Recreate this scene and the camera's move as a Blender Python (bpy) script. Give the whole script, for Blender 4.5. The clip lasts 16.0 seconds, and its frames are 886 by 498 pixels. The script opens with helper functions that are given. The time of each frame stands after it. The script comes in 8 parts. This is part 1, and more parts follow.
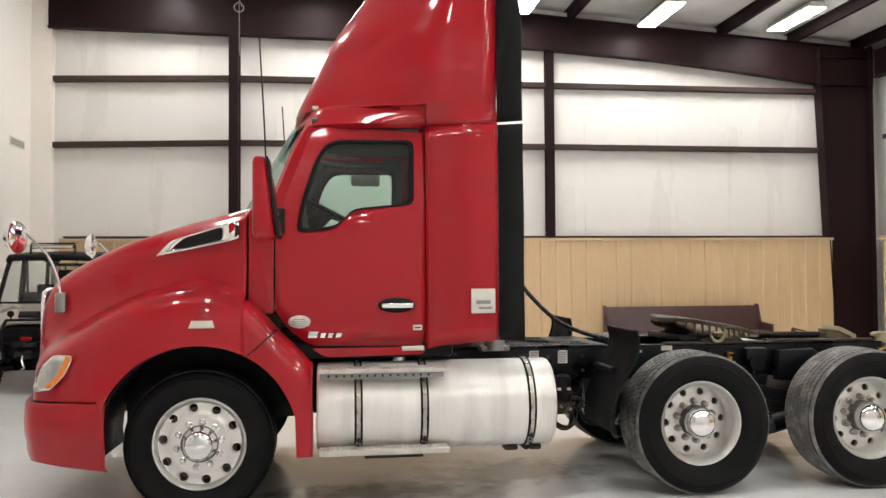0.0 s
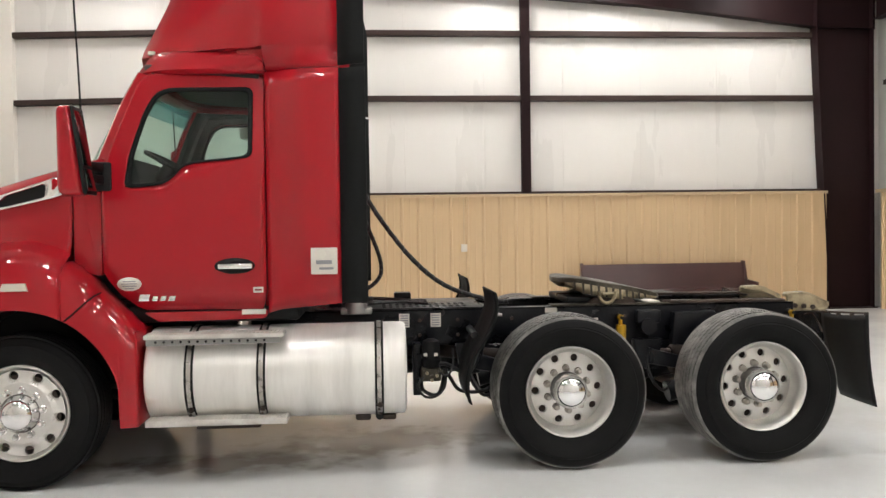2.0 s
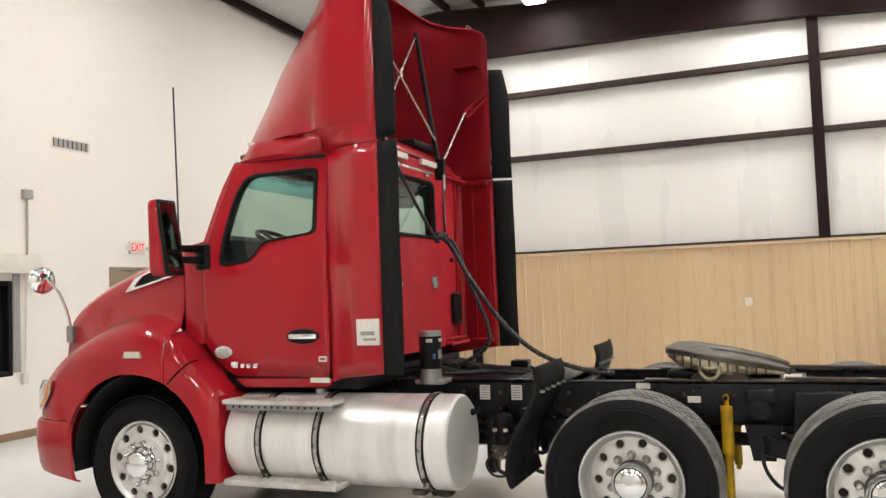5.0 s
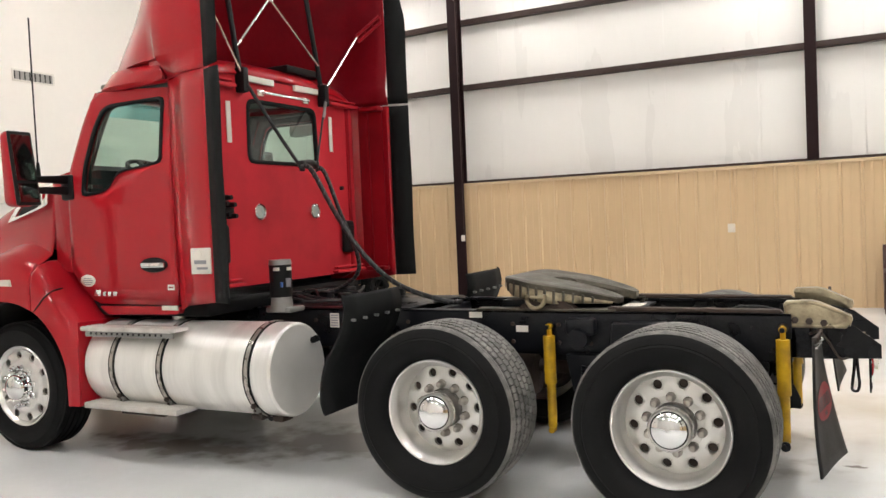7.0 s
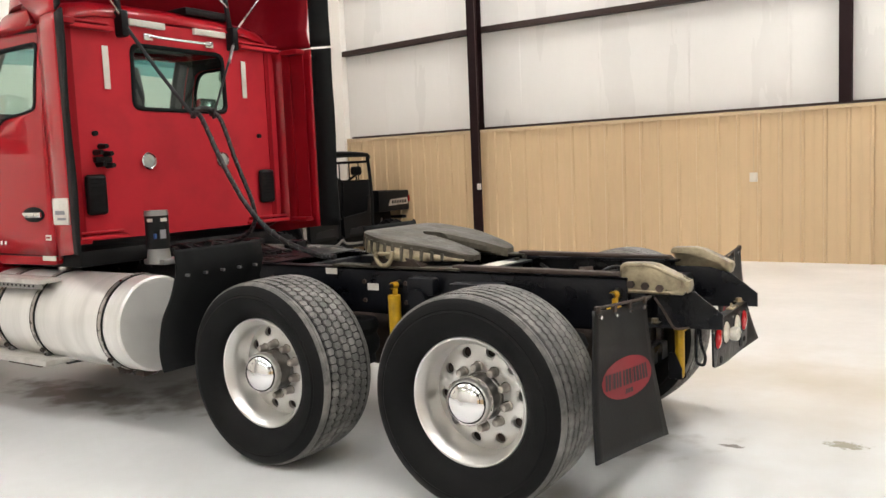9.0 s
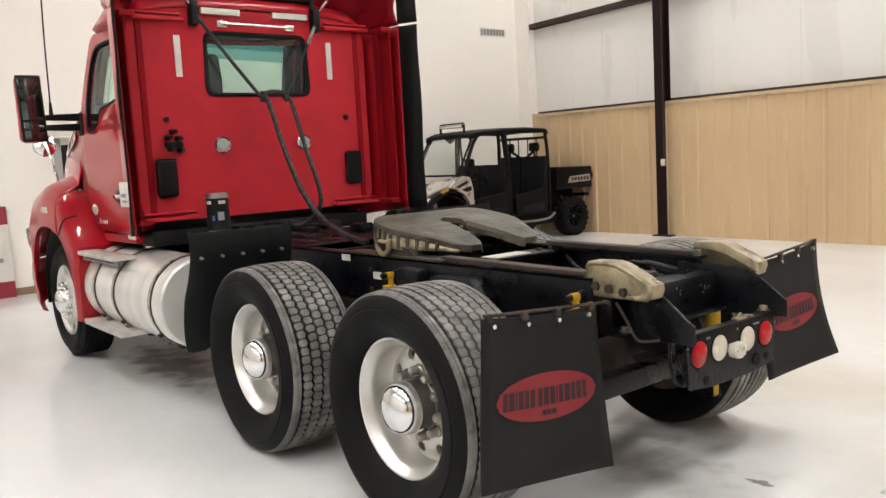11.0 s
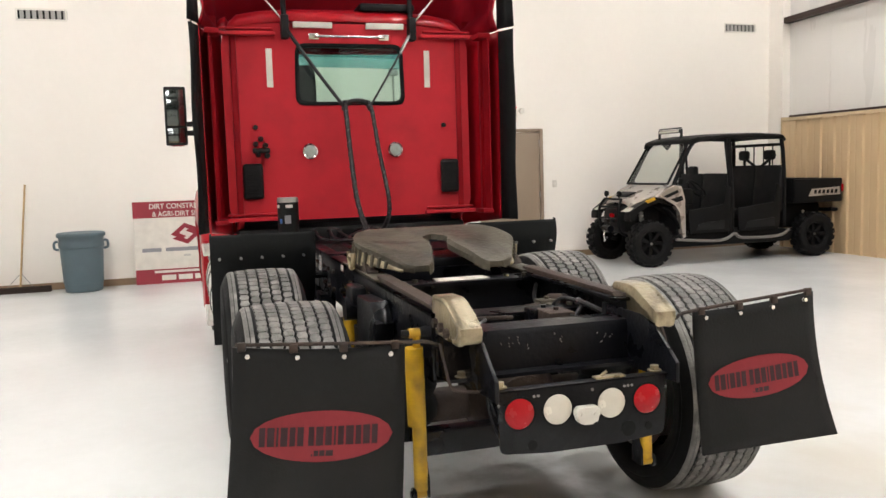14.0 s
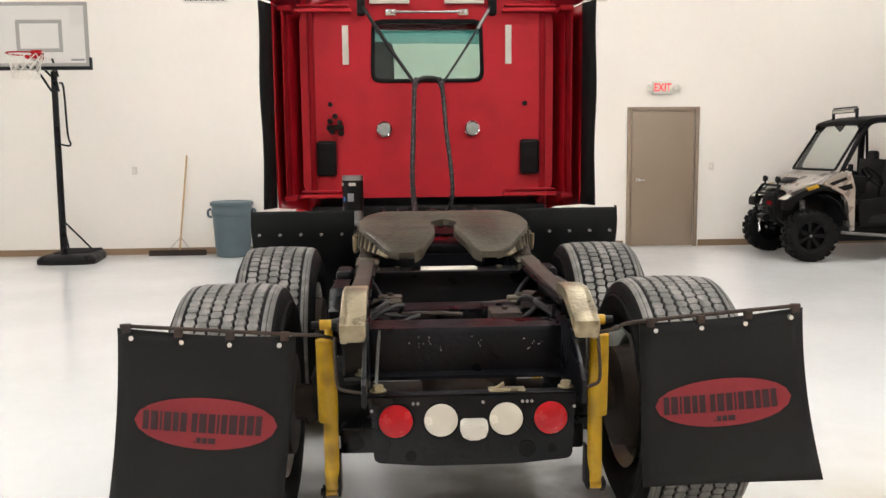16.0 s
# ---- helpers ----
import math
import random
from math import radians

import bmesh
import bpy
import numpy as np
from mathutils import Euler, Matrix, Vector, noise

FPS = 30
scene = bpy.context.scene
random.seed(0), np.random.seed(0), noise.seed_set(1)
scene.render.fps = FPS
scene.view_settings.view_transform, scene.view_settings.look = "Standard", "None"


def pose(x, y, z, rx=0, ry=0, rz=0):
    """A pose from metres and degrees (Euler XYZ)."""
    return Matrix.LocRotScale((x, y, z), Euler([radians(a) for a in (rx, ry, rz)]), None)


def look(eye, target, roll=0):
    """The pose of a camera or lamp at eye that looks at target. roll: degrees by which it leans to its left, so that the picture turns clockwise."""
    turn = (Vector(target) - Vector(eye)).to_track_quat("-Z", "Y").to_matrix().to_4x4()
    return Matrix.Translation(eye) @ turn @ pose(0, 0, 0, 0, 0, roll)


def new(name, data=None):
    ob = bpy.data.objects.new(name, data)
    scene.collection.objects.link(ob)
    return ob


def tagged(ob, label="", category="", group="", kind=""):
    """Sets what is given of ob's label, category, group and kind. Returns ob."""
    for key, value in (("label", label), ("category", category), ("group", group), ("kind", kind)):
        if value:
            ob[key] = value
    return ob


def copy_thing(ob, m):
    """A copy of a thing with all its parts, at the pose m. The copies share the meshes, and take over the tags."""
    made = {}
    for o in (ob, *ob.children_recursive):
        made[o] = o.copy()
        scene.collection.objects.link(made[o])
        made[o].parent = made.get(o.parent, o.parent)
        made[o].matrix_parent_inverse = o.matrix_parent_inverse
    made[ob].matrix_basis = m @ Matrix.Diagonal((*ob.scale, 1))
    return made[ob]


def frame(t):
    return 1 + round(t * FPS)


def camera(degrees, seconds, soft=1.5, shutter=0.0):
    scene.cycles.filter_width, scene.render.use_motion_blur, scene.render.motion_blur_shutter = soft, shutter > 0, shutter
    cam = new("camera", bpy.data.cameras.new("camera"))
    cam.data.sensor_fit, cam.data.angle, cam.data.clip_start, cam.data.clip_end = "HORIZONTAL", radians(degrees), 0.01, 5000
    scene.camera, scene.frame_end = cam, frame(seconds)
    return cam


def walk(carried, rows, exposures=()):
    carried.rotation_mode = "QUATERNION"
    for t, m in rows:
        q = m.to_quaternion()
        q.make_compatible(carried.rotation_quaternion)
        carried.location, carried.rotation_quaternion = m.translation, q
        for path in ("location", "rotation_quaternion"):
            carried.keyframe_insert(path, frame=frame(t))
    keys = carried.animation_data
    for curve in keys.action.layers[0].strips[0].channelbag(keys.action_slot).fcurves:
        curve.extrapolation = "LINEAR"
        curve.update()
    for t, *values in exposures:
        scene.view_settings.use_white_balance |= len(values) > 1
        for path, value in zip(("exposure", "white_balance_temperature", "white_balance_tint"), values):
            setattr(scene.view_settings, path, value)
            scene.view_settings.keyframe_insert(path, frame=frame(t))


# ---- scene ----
cam = camera(56.5, 16.0)
PATH = [
    (0, (0.979, -6.78, 1.613), (1.234, -4.797, 1.672), -0.4),
    (0.5, (1.263, -6.697, 1.599), (1.478, -4.708, 1.611), -1.1),
    (1, (1.574, -6.62, 1.61), (1.77, -4.63, 1.595), -1.5),
    (1.5, (1.967, -6.59, 1.619), (2.16, -4.6, 1.589), -0.9),
    (2, (2.322, -6.456, 1.596), (2.48, -4.463, 1.554), -0.8),
    (2.5, (2.652, -6.374, 1.612), (2.662, -4.375, 1.582), -1.2),
    (3, (3.01, -6.29, 1.616), (2.775, -4.304, 1.59), -1.1),
    (3.2, (3.143, -6.26, 1.62), (2.817, -4.286, 1.59), -1.0),
    (5.3, (4.672, -5.836, 1.671), (3.881, -4.002, 1.788), -2.8),
    (5.5, (4.807, -5.793, 1.661), (3.994, -3.969, 1.78), -3.2),
    (6, (5.207, -5.675, 1.668), (4.34, -3.874, 1.719), -2.8),
    (6.5, (5.516, -5.459, 1.616), (4.631, -3.665, 1.598), -2.0),
    (7, (5.809, -5.212, 1.617), (4.903, -3.431, 1.547), -2.5),
    (7.5, (6.146, -4.994, 1.615), (5.202, -3.234, 1.511), -2.1),
    (8, (6.404, -4.723, 1.592), (5.427, -2.983, 1.465), -1.9),
    (8.5, (6.65, -4.448, 1.593), (5.635, -2.732, 1.437), -2.4),
    (8.7, (6.751, -4.344, 1.587), (5.706, -2.648, 1.415), -2.4),
    (10.8, (7.667, -3.139, 1.565), (6.152, -1.852, 1.345), -3.0),
    (11, (7.701, -3.004, 1.561), (6.151, -1.76, 1.338), -3.1),
    (11.5, (7.854, -2.761, 1.581), (6.208, -1.643, 1.382), -3.6),
    (12, (8.056, -2.474, 1.589), (6.346, -1.448, 1.434), -3.3),
    (12.5, (8.154, -2.19, 1.582), (6.389, -1.257, 1.461), -3.6),
    (13, (8.21, -1.884, 1.599), (6.395, -1.049, 1.502), -3.2),
    (13.5, (8.343, -1.572, 1.585), (6.471, -0.877, 1.472), -2.3),
    (14, (8.385, -1.273, 1.567), (6.481, -0.694, 1.374), -1.7),
    (14.5, (8.38, -0.972, 1.569), (6.463, -0.472, 1.288), -1.3),
    (15, (8.433, -0.66, 1.555), (6.489, -0.286, 1.266), -0.8),
    (15.5, (8.428, -0.394, 1.571), (6.456, -0.193, 1.306), -0.6),
    (16, (8.35, -0.214, 1.579), (6.367, -0.117, 1.338), -0.6),
]
walk(cam, [(t, look(eye, target, roll)) for t, eye, target, roll in PATH], [(0, -0.18), (3, -0.16), (5.5, -0.08), (7.5, -0.03), (8.5, 0.03), (11, -0.03), (12.5, -0.02), (13.5, 0.03), (14.5, 0.12), (15.5, 0.03), (16, 0.05)])

# ---- light ----
world = bpy.data.worlds.new("world")
world.use_nodes = True
world.node_tree.nodes["Background"].inputs[0].default_value = (0.9, 0.95, 1.0, 1)
world.node_tree.nodes["Background"].inputs[1].default_value = 0.02
scene.world = world
scene.view_settings.exposure = 0.0
LAMP_GLOW = 56.0


# ---- materials ----
def M(name, color, rough=0.5, metal=0.0, var=0.12, scale=3.0, fine=40.0, bump=0.0, bscale=80.0, coat=0.0, dirt=None, dirt_amt=0.0, dirt_scale=2.0, rvar=0.1, stretch=(1, 1, 1), spec=0.5):
    m = bpy.data.materials.new(name)
    m.use_nodes = True
    nt = m.node_tree
    b = nt.nodes["Principled BSDF"]
    tc = nt.nodes.new("ShaderNodeTexCoord")
    mp = nt.nodes.new("ShaderNodeMapping")
    mp.inputs["Scale"].default_value = stretch
    nt.links.new(tc.outputs["Object"], mp.inputs[0])

    def noisy(s, detail=4.0):
        n = nt.nodes.new("ShaderNodeTexNoise")
        n.inputs["Scale"].default_value = s
        n.inputs["Detail"].default_value = detail
        nt.links.new(mp.outputs[0], n.inputs["Vector"])
        return n.outputs["Fac"]

    big, small = noisy(scale), noisy(fine, 2.0)
    avg = nt.nodes.new("ShaderNodeMath")
    avg.operation = "MULTIPLY_ADD"
    avg.inputs[1].default_value = 0.35
    nt.links.new(small, avg.inputs[0])
    nt.links.new(big, avg.inputs[2])
    rng = nt.nodes.new("ShaderNodeMapRange")
    rng.inputs["From Min"].default_value, rng.inputs["From Max"].default_value = 0.35, 1.0
    rng.inputs["To Min"].default_value, rng.inputs["To Max"].default_value = 1 - var, 1 + var
    nt.links.new(avg.outputs[0], rng.inputs["Value"])
    mul = nt.nodes.new("ShaderNodeVectorMath")
    mul.operation = "SCALE"
    mul.inputs[0].default_value = color[:3]
    nt.links.new(rng.outputs[0], mul.inputs["Scale"])
    out = mul.outputs[0]
    if dirt:
        dn = noisy(dirt_scale, 6.0)
        dr = nt.nodes.new("ShaderNodeMapRange")
        dr.inputs["From Min"].default_value, dr.inputs["From Max"].default_value = 0.48, 0.72
        dr.inputs["To Max"].default_value = dirt_amt
        nt.links.new(dn, dr.inputs["Value"])
        mx = nt.nodes.new("ShaderNodeMix")
        mx.data_type = "RGBA"
        nt.links.new(dr.outputs[0], mx.inputs[0])
        nt.links.new(out, mx.inputs[6])
        mx.inputs[7].default_value = (*dirt, 1)
        out = mx.outputs[2]
    nt.links.new(out, b.inputs["Base Color"])
    rr = nt.nodes.new("ShaderNodeMapRange")
    rr.inputs["From Min"].default_value, rr.inputs["From Max"].default_value = 0.3, 0.7
    rr.inputs["To Min"].default_value, rr.inputs["To Max"].default_value = max(rough - rvar, 0.02), min(rough + rvar, 1)
    nt.links.new(big, rr.inputs["Value"])
    nt.links.new(rr.outputs[0], b.inputs["Roughness"])
    b.inputs["Metallic"].default_value = metal
    b.inputs["Coat Weight"].default_value = coat
    b.inputs["Coat Roughness"].default_value = 0.04
    b.inputs["Specular IOR Level"].default_value = spec
    if bump:
        bn = noisy(bscale, 3.0)
        bp = nt.nodes.new("ShaderNodeBump")
        bp.inputs["Strength"].default_value = bump
        bp.inputs["Distance"].default_value = 0.01
        nt.links.new(bn, bp.inputs["Height"])
        nt.links.new(bp.outputs[0], b.inputs["Normal"])
    return m


def glass(name, tint, base=0.05):
    m = bpy.data.materials.new(name)
    m.use_nodes = True
    nt = m.node_tree
    nt.nodes.remove(nt.nodes["Principled BSDF"])
    tr, gl, mx, lw, pw = (nt.nodes.new("ShaderNode" + k) for k in ("BsdfTransparent", "BsdfGlossy", "MixShader", "LayerWeight", "Math"))
    tr.inputs[0].default_value = (*tint, 1)
    gl.inputs["Roughness"].default_value = 0.02
    lw.inputs[0].default_value = 0.12
    pw.operation, pw.inputs[1].default_value = "MULTIPLY_ADD", 0.6
    pw.inputs[2].default_value = base
    nt.links.new(lw.outputs["Facing"], pw.inputs[0])
    nt.links.new(pw.outputs[0], mx.inputs[0])
    nt.links.new(tr.outputs[0], mx.inputs[1])
    nt.links.new(gl.outputs[0], mx.inputs[2])
    nt.links.new(mx.outputs[0], nt.nodes["Material Output"].inputs[0])
    return m


def glow(name, color, strength, base=(0.8, 0.8, 0.8)):
    m = bpy.data.materials.new(name)
    m.use_nodes = True
    b = m.node_tree.nodes["Principled BSDF"]
    b.inputs["Base Color"].default_value = (*base, 1)
    b.inputs["Emission Color"].default_value = (*color, 1)
    b.inputs["Emission Strength"].default_value = strength
    return m


RED = M("red_paint", (0.372, 0.0080, 0.0160), 0.30, 0, 0.03, 0.8, 6, coat=0.72, rvar=0.03, spec=0.10)
RED_SATIN = M("dusty_red_paint", (0.52, 0.026, 0.038), 0.5, 0, 0.06, 1.6, 14, coat=0.08, rvar=0.06, spec=0.12, dirt=(0.30, 0.022, 0.028), dirt_amt=0.5, dirt_scale=3.2)
# inner reds, both darker than red_paint; the roof fairing's is the darkest
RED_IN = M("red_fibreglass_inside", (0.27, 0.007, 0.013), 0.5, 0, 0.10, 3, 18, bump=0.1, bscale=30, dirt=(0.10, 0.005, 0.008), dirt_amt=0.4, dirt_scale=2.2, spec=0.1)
FAIR_IN = M("darker_red_fibreglass_inside", (0.20, 0.004, 0.010), 0.55, 0, 0.12, 3, 18, bump=0.15, bscale=30, dirt=(0.08, 0.005, 0.008), dirt_amt=0.5, dirt_scale=2.2, spec=0.1)
BLACK_PL = M("black_plastic", (0.0062, 0.0062, 0.0068), 0.5, 0, 0.2, 6, 60, bump=0.1, bscale=200, spec=0.22)
RUBBER = M("black_rubber_trim", (0.0085, 0.0092, 0.0095), 0.7, 0, 0.25, 4, 50, bump=0.2, bscale=150, spec=0.15)
TYRE = M("tyre_rubber", (0.0052, 0.0052, 0.0056), 0.66, 0, 0.3, 5, 40, bump=0.15, bscale=140, dirt=(0.014, 0.0135, 0.0125), dirt_amt=0.35, dirt_scale=4, spec=0.16)
TREAD = M("worn_tread_rubber", (0.135, 0.130, 0.122), 0.55, 0, 0.45, 9, 70, bump=0.5, bscale=110, dirt=(0.33, 0.315, 0.29), dirt_amt=0.8, dirt_scale=9, spec=0.5)
POLISHED = M("polished_aluminium", (0.80, 0.79, 0.77), 0.22, 0.9, 0.06, 6, 60, rvar=0.08)
RIM = M("aluminium_rim", (0.76, 0.745, 0.715), 0.34, 0.84, 0.05, 9, 60, dirt=(0.55, 0.52, 0.48), dirt_amt=0.10, dirt_scale=14, rvar=0.03)
HUBCAST = M("dull_hub_casting", (0.20, 0.19, 0.18), 0.35, 0.8, 0.2, 9, 60)
NUT = M("dulled_lug_nut_steel", (0.46, 0.43, 0.39), 0.28, 0.9, 0.2, 12, 60)
CHROME = M("chrome", (0.86, 0.86, 0.86), 0.07, 1.0, 0.03, 4, 30, rvar=0.04)
TANK = M("brushed_tank_aluminium", (0.83, 0.815, 0.78), 0.34, 0.45, 0.10, 1.0, 14, bump=0.05, bscale=30, dirt=(0.34, 0.32, 0.28), dirt_amt=0.42, dirt_scale=1.4, stretch=(3.8, 0.5, 0.5))
STEP = M("step_aluminium", (0.66, 0.64, 0.60), 0.42, 0.6, 0.15, 6, 50, dirt=(0.3, 0.27, 0.24), dirt_amt=0.4, dirt_scale=8)
FRAME = M("black_chassis_paint", (0.0042, 0.0047, 0.0068), 0.34, 0, 0.5, 4, 40, bump=0.25, bscale=45, dirt=(0.012, 0.0108, 0.0105), dirt_amt=0.4, dirt_scale=3.0, rvar=0.15, spec=0.25)
RUST = M("rusty_greasy_steel", (0.046, 0.029, 0.021), 0.7, 0.1, 0.5, 5, 40, bump=0.5, bscale=50, dirt=(0.02, 0.016, 0.014), dirt_amt=0.9, dirt_scale=4)
GREASE = M("greasy_cast_steel", (0.082, 0.073, 0.055), 0.42, 0.1, 0.6, 7, 45, bump=0.45, bscale=38, dirt=(0.030, 0.027, 0.021), dirt_amt=0.95, dirt_scale=6, rvar=0.14, spec=0.2)
CAST = M("tan_zinc_casting", (0.38, 0.32, 0.21), 0.36, 0.5, 0.35, 7, 50, bump=0.35, bscale=55, dirt=(0.085, 0.065, 0.045), dirt_amt=0.85, dirt_scale=12, rvar=0.12)
YELLOW = M("yellow_shock_paint", (0.56, 0.33, 0.009), 0.4, 0, 0.2, 6, 50, dirt=(0.12, 0.07, 0.02), dirt_amt=0.6, dirt_scale=9)
HOSE = M("black_hose_rubber", (0.014, 0.014, 0.015), 0.42, 0, 0.3, 8, 60, bump=0.3, bscale=120, spec=0.4)
WRAP = M("grey_hose_wrap", (0.05, 0.05, 0.052), 0.35, 0, 0.2, 8, 60, spec=0.5)
FLAP = M("mud_flap_rubber", (0.0105, 0.0105, 0.0108), 0.6, 0, 0.2, 3, 40, bump=0.15, bscale=100, dirt=(0.03, 0.029, 0.027), dirt_amt=0.35, dirt_scale=3, spec=0.25)
LOGO = M("faded_red_print", (0.255, 0.034, 0.042), 0.6, 0, 0.14, 5, 60, spec=0.2)
INK = M("dark_print", (0.035, 0.010, 0.014), 0.6, 0, 0.1, 5, 60)
WHITE_PL = M("white_plastic", (0.72, 0.69, 0.62), 0.45, 0, 0.1, 5, 50)
DECAL = M("white_decal", (0.66, 0.62, 0.56), 0.5, 0, 0.12, 8, 80)
BLUEPRINT = M("blue_print", (0.03, 0.09, 0.28), 0.5, 0, 0.1, 8, 80)
GREYPRINT = M("grey_print", (0.24, 0.24, 0.26), 0.6, 0, 0.1, 8, 80)
REDLENS = M("red_lens", (0.42, 0.006, 0.012), 0.22, 0, 0.1, 20, 200, coat=0.25, bump=0.1, bscale=250, spec=0.2)
CLEARLENS = M("clear_lens", (0.66, 0.62, 0.53), 0.2, 0.1, 0.08, 10, 200, coat=0.5, bump=0.15, bscale=250)
AMBER = M("amber_lens", (0.75, 0.20, 0.02), 0.2, 0, 0.1, 10, 100, coat=0.5)
HEADLENS = M("headlight_lens", (0.66, 0.64, 0.60), 0.14, 0.7, 0.2, 14, 120, coat=0.6, bump=0.25, bscale=40)
SUNBAND = glass("blue_sun_band", (0.36, 0.66, 0.72))
UTV_GUARD = M("dark_grey_sill_steel", (0.17, 0.16, 0.15), 0.35, 0.3, 0.15, 6, 40)
LAMPLENS = M("grey_prismatic_lens", (0.36, 0.37, 0.34), 0.4, 0.1, 0.2, 30, 200, coat=0.1, bump=0.3, bscale=120)
GLASS = glass("tinted_window_glass", (0.66, 0.80, 0.74))
CLEAR = glass("clear_acrylic", (0.93, 0.94, 0.95))
# side mirrors: the dark reflection is put into the glass colour
DARKMIRROR = M("dark_reflection_mirror_glass", (0.14, 0.155, 0.15), 0.10, 1.0, 0.0, 4, 30, rvar=0.0)
MIRROR = M("mirror_glass", (0.9, 0.9, 0.9), 0.02, 1.0, 0.0, 4, 30, rvar=0.0)
INTERIOR = M("dark_grey_cab_trim", (0.016, 0.0175, 0.017), 0.7, 0, 0.2, 5, 60, bump=0.2, bscale=150)
HEADLINER = M("grey_headliner", (0.075, 0.078, 0.075), 0.9, 0, 0.1, 8, 90)

WALL = M("painted_drywall", (0.84, 0.80, 0.74), 0.75, 0, 0.03, 0.6, 12, bump=0.06, bscale=120, rvar=0.08)
VINYL = M("white_vinyl_insulation", (0.72, 0.698, 0.664), 0.30, 0, 0.025, 0.9, 6, bump=0.22, bscale=3.0, stretch=(1.6, 1, 0.30), rvar=0.06)
BROWN = M("brown_primer_steel", (0.016, 0.0070, 0.0076), 0.5, 0, 0.18, 1.5, 25, bump=0.05, bscale=40, rvar=0.1, spec=0.12)
GIRT = M("brown_girt_steel", (0.042, 0.026, 0.022), 0.5, 0, 0.2, 1.5, 25, spec=0.25)
TAN = M("tan_ribbed_metal", (0.59, 0.425, 0.25), 0.45, 0, 0.07, 0.9, 14, rvar=0.08, stretch=(1, 1, 0.25))
TANTRIM = M("tan_trim", (0.56, 0.42, 0.26), 0.45, 0, 0.1, 2, 20)
BASEB = M("brown_baseboard", (0.25, 0.165, 0.10), 0.5, 0, 0.12, 3, 40)
DOORP = M("taupe_door_paint", (0.27, 0.205, 0.148), 0.42, 0, 0.06, 1.5, 40)
CEIL = M("white_ceiling_vinyl", (0.64, 0.64, 0.62), 0.5, 0, 0.05, 1.0, 8, bump=0.4, bscale=1.8)
STEEL = M("galvanised_steel", (0.30, 0.30, 0.29), 0.4, 0.7, 0.15, 6, 40)
GREYBOX = M("grey_box_paint", (0.34, 0.33, 0.31), 0.5, 0, 0.1, 6, 40)
DARKGLASS = M("dark_window_glass", (0.022, 0.019, 0.016), 0.08, 0, 0.1, 3, 30)
TUBES = glow("lamp_tubes", (1.0, 0.975, 0.945), LAMP_GLOW)
EXITGLOW = glow("exit_letters_glow", (1.0, 0.03, 0.04), 0.55, (0.6, 0.02, 0.03))


def floor_material():
    m = M("grey_epoxy_floor", (0.73, 0.74, 0.735), 0.15, 0, 0.06, 0.7, 9, bump=0.03, bscale=14, rvar=0.04)
    nt = m.node_tree
    b = nt.nodes["Principled BSDF"]
    tc = nt.nodes.new("ShaderNodeTexCoord")
    src = b.inputs["Base Color"].links[0].from_socket

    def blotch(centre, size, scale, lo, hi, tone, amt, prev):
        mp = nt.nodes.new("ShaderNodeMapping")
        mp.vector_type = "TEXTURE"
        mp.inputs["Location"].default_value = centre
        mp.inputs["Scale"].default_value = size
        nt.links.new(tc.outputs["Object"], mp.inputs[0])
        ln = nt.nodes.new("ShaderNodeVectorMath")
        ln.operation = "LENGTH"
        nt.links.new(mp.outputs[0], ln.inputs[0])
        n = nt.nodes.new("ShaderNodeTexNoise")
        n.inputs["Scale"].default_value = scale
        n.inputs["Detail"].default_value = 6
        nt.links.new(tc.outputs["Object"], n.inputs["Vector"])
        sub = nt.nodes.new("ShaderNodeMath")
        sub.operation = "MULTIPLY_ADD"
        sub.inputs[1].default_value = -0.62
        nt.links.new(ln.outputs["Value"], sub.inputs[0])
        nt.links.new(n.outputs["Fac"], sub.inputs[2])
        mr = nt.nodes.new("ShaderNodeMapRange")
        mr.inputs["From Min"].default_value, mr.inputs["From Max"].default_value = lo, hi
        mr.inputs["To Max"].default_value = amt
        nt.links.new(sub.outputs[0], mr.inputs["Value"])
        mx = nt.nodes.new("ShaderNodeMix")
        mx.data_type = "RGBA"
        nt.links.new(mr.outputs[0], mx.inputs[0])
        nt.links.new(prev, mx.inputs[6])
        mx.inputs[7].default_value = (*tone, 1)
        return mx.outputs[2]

    src = blotch((5.6, 1.9, 0), (1.9, 1.1, 1), 1.7, -0.15, 0.5, (0.52, 0.45, 0.34), 0.55, src)
    # next three, under the truck: brown dirt with the truck's shade painted in
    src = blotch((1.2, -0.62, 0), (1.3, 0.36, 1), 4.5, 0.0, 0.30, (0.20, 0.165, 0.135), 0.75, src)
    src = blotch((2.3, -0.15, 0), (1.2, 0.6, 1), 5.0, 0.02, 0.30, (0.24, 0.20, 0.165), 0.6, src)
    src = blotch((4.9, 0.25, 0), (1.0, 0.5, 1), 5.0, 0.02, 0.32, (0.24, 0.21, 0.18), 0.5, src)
    src = blotch((6.28, 0.63, 0), (0.16, 0.10, 1), 26.0, 0.05, 0.25, (0.20, 0.20, 0.11), 0.8, src)
    src = blotch((5.75, 0.35, 0), (0.10, 0.05, 1), 30.0, 0.1, 0.22, (0.12, 0.10, 0.09), 0.8, src)
    src = blotch((6.3, 1.2, 0), (0.9, 2.2, 1), 2.4, -0.1, 0.5, (0.55, 0.49, 0.40), 0.4, src)
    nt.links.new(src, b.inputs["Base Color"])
    return m


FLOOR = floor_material()


